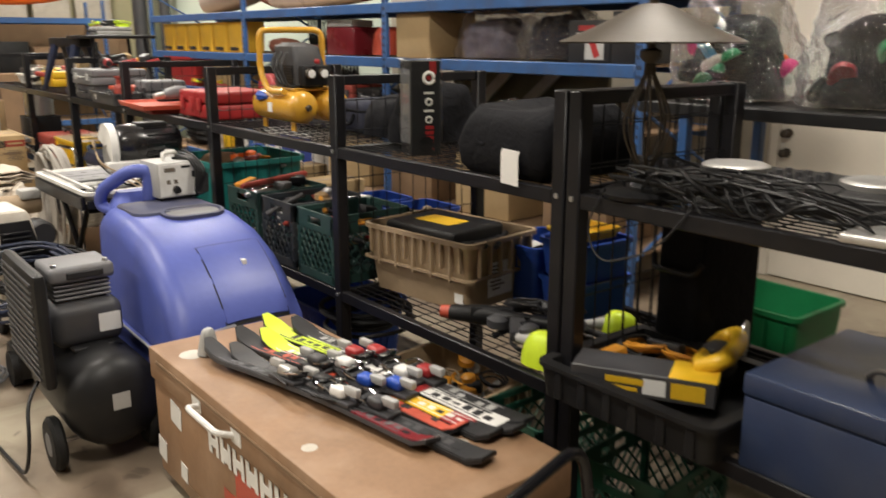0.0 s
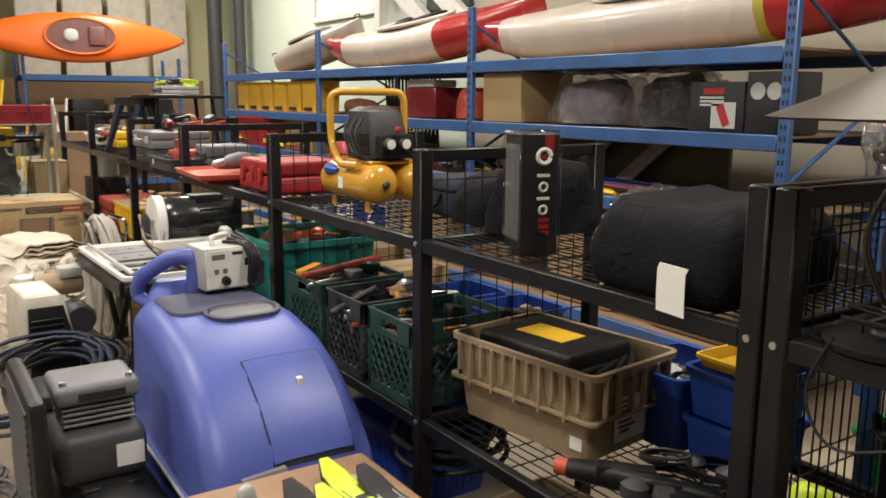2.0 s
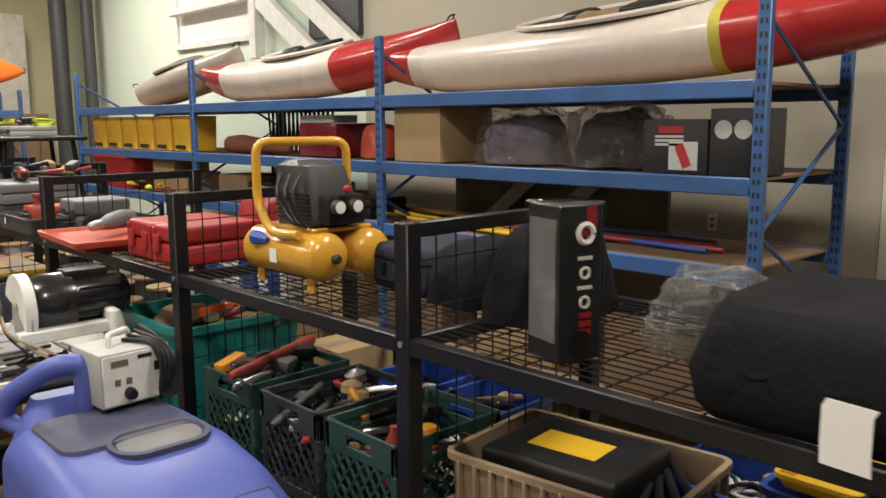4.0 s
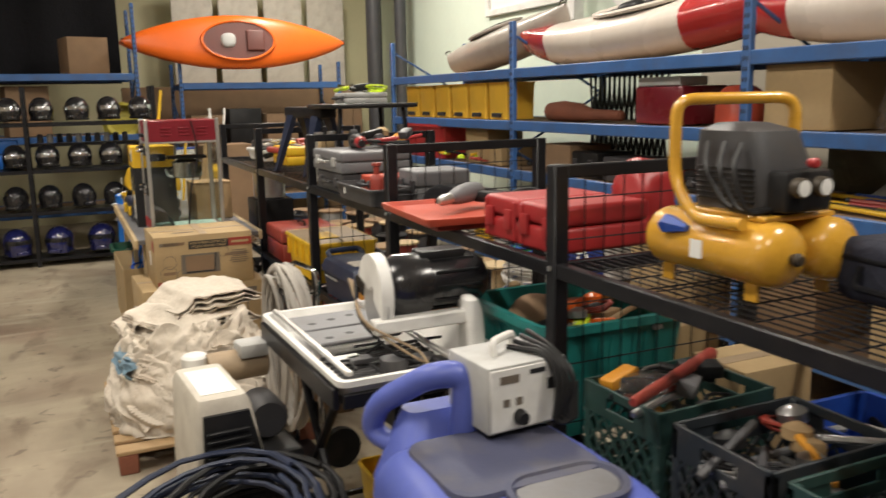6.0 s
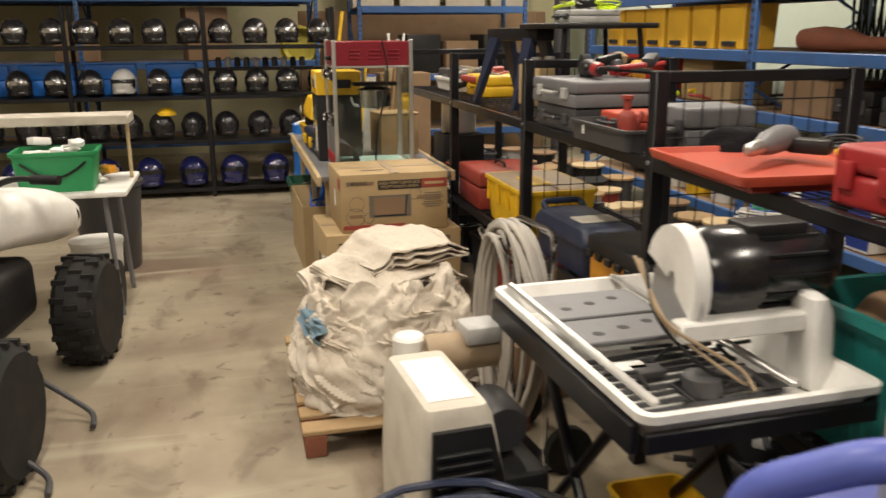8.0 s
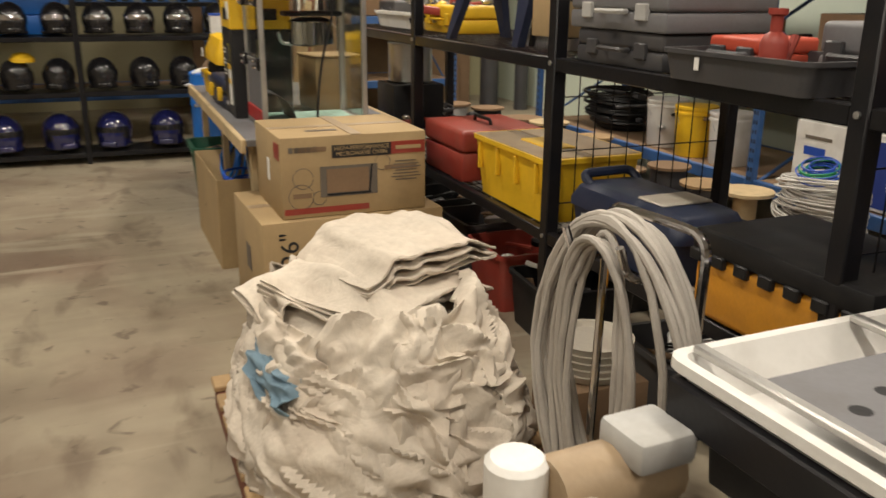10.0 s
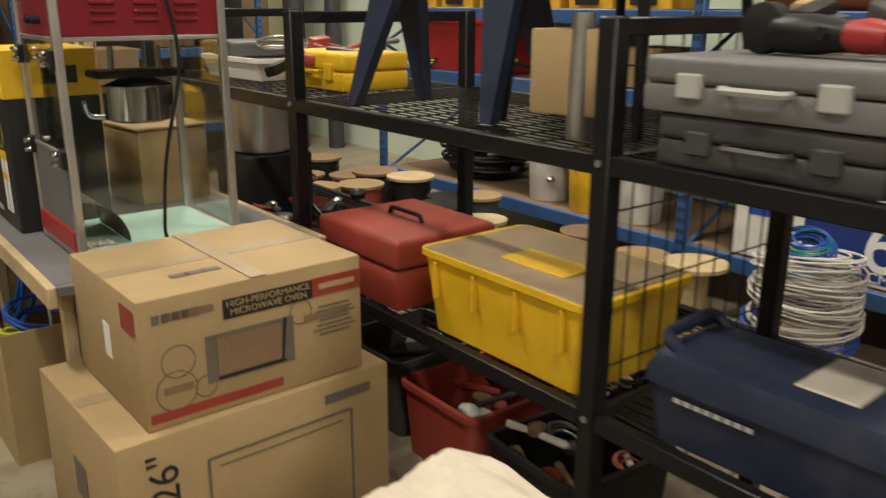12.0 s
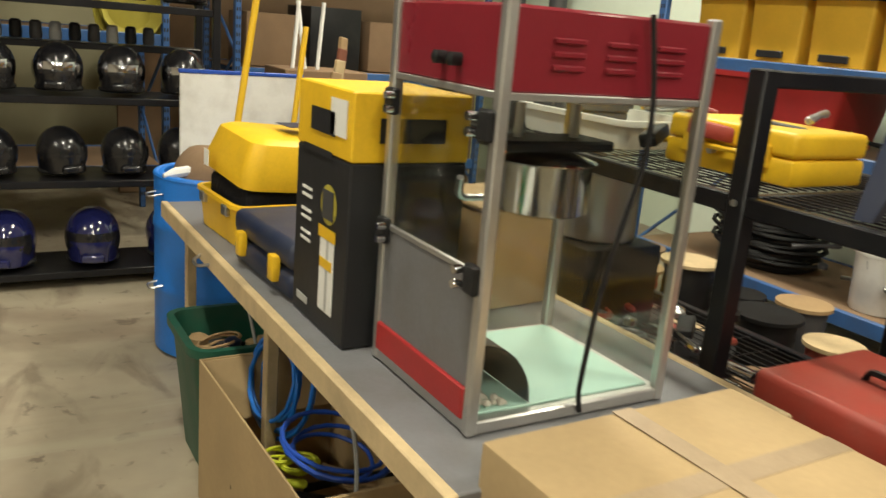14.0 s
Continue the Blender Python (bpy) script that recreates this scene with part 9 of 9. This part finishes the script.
# ---- across the aisle: quad bike, table, waste bin ----
def tyre(parent, x, y, z, r, w, mat="rubber"):
    bm = B()
    spin(bm, [(r * 0.5, -w / 2), (r * 0.85, -w / 2), (r, -w * 0.34), (r, w * 0.34), (r * 0.85, w / 2), (r * 0.5, w / 2)], 28, "x", (x, y, z))
    t = part("tyre", bm, mat, parent)
    bm = B()
    for k in range(18):
        a = 2 * math.pi * k / 18
        c, s = math.cos(a), math.sin(a)
        for q in (-1, 0, 1):
            o = 0.12 * q
            rod(bm, (x + q * w * 0.3 - 0.03, y + r * 0.99 * math.cos(a + o), z + r * 0.99 * math.sin(a + o)), (x + q * w * 0.3 + 0.03, y + r * 0.99 * math.cos(a + o), z + r * 0.99 * math.sin(a + o)), 0.016, 4)
    part("tread", bm, mat, t, kind="stuff")
    bm = B()
    spin(bm, [(0.03, -w * 0.3), (r * 0.5, -w * 0.42), (r * 0.52, w * 0.42), (0.03, w * 0.3)], 20, "x", (x, y, z))
    part("rim", bm, "dark_grey", t)


qb = thing("quad_bike", -0.86, 7.62, 0, -8, "white and black quad bike with knobbly tyres", "quad bike")
qb.scale = (1.14, 1.14, 1.14)
qb.location.y = 7.5
qb.location.x = -0.84
for x in (-0.42, 0.36):
    tyre(qb, x, 0.52, 0.25, 0.25, 0.20)
    tyre(qb, x, -0.62, 0.25, 0.25, 0.24)
bm = B()
loft(bm, [[(px, yy, za + (zb - za) * (0.5 + pz)) for px, pz in [(w / 2 * math.copysign(abs(math.cos(2 * math.pi * q / 24)) ** 0.6, math.cos(2 * math.pi * q / 24)), 0.5 * math.copysign(abs(math.sin(2 * math.pi * q / 24)) ** 0.7, math.sin(2 * math.pi * q / 24))) for q in range(24)]]
          for yy, w, za, zb in ((0.97, 0.14, 0.56, 0.62), (0.90, 0.38, 0.54, 0.68), (0.72, 0.62, 0.54, 0.77), (0.50, 0.72, 0.57, 0.84), (0.30, 0.56, 0.60, 0.87), (0.10, 0.26, 0.62, 0.80), (0.02, 0.10, 0.66, 0.76))])
fair = part("front_fairing", bm, "white", qb, "white plastic front fairing")
for s in (-1, 1):
    bm = B()
    lump(bm, 0.15, 0.18, 0.05, 0.0, 1, 20, 8)
    part("headlight", bm, "chrome", fair, "", pose(s * 0.27, 0.62, 0.70, -25, s * 55, 0))
    bm = B()
    sweep(bm, rounded([(0, 0.28, 0.82), (s * 0.2, 0.25, 0.92), (s * 0.40, 0.18, 0.92)], 0.06), 0.014, 8)
    part("handlebar", bm, "black", qb)
    bm = B()
    rod(bm, (s * 0.30, 0.20, 0.92), (s * 0.42, 0.17, 0.92), 0.02, 10)
    part("grip", bm, "rubber", qb)
bm = B()
box(bm, -0.20, -0.75, 0.28, 0.20, 0.40, 0.56, 0.06, 3)
part("engine_body", bm, "black", qb)
bm = B()
box(bm, -0.15, -0.62, 0.56, 0.15, 0.12, 0.72, 0.06, 4)
part("seat", bm, "black_cloth", qb)
for k in range(2):
    bm = B()
    sweep(bm, rounded([(0.2, -0.15 - 0.5 * k, 0.30), (0.42, -0.10 - 0.5 * k, 0.10), (0.56, -0.16 - 0.5 * k, 0.03), (0.58, -0.26 - 0.5 * k, 0.02)], 0.06), 0.011, 8)
    part("foot_peg", bm, "dark_grey", qb)
lt = thing("folding_table", -0.98, 9.05, 0, 0, "white folding table loaded with boxes", "table")
bm = B()
box(bm, -0.80, -0.38, 0.765, 0.80, 0.40, 0.80, 0.012, 2)
part("tabletop", bm, "white", lt)
for sx in (-1, 1):
    for sy in (-1, 1):
        bm = B()
        rod(bm, (sx * 0.7, sy * 0.3, 0), (sx * 0.66, sy * 0.28, 0.765), 0.016, 8)
        part("leg", bm, "grey", lt)
gt = thing("green_tub", -0.58, 8.88, 0.80, 2, "green plastic tub of papers and bottles", "tub")
bm = B()
tub(bm, 0.46, 0.34, 0.24, 0.005, 0.12, 0.03, 0.02)
part("body", bm, "green", gt)
bm = B()
sweep(bm, [(-0.18 + 0.36 * q / 12, -0.175, 0.18 - 0.09 * math.sin(math.pi * q / 12)) for q in range(13)], 0.008, 6)
part("strap", bm, "black", gt)
jumble(-0.58, 8.88, 0.93, 0.36, 0.26, 0.14, 600, ["white", "paper", "light_grey", "tan_plastic"], 12)
sh = thing("white_shelf_board", -0.62, 9.18, 0.80, 0, "white board on short posts across the table", "board")
bm = B()
box(bm, -0.45, -0.14, 0.36, 0.45, 0.14, 0.42, 0.006)
part("board", bm, "beige", sh)
for s in (-1, 1):
    bm = B()
    rod(bm, (s * 0.42, 0, 0), (s * 0.42, 0, 0.36), 0.012, 8)
    part("post", bm, "pale_wood", sh)
jumble(-1.2, 9.0, 0.81, 0.7, 0.5, 0.06, 601, ["red", "orange", "white", "black", "purple"], 12)
jumble(-0.30, 9.1, 0.81, 0.2, 0.4, 0.05, 602, ["tan_plastic", "amber", "white"], 5)
wbn = thing("waste_bin", -0.48, 9.95, 0, 0, "grey plastic waste bin with a brown lid", "bin")
bm = B()
spin(bm, [(0.19, 0), (0.20, 0.02), (0.245, 0.62), (0.265, 0.63), (0.265, 0.66), (0.24, 0.66), (0.225, 0.3)], 30)
part("body", bm, "dark_grey", wbn)
bm = B()
spin(bm, [(0.23, 0.655), (0.22, 0.68), (0.05, 0.72)], 24)
part("lid", bm, "cardboard", wbn)
bm = B()
spin(bm, [(0.15, 0), (0.155, 0.01), (0.17, 0.32), (0.18, 0.325), (0.18, 0.35), (0.16, 0.35)], 24)
solo("white_bucket", bm, "white", "white plastic bucket by the quad bike", "bucket", -0.50, 9.40, 0)
bm = B()
spin(bm, [(0.06, -0.06), (0.15, -0.06), (0.17, -0.03), (0.17, 0.03), (0.15, 0.06), (0.06, 0.06)], 26, "x", (0, 0, 0.17))
solo("spare_tyre", bm, "rubber", "small black spare tyre standing by the bin", "tyre", -0.34, 8.85, 0)
hang2 = thing("dark_screen", 1.2, 15.2, 0, 0, "dark panel leaning behind the far rack", "panel")
bm = B()
box(bm, 0.2, -0.02, 0, 3.6, 0.02, 2.0, 0.01)
part("panel", bm, "cardboard_dark", hang2)
for k in range(4):
    bm = B()
    box(bm, -0.30, -0.02, 0, 0.30, 0.02, 1.5, 0.01)
    solo("plywood_sheet", bm, "beige", "pale yellowish board standing above the far rack", "panel", group="wall panels", m=pose(2.5 + 0.68 * k, 15.6, 2.0, 0, 0, 0))
bm = B()
box(bm, 2.0, 15.3, 0, 5.0, 15.9, 1.998, 0.01)
solo("timber_locker", bm, "cardboard_dark", "dark timber locker along the far wall", "locker")
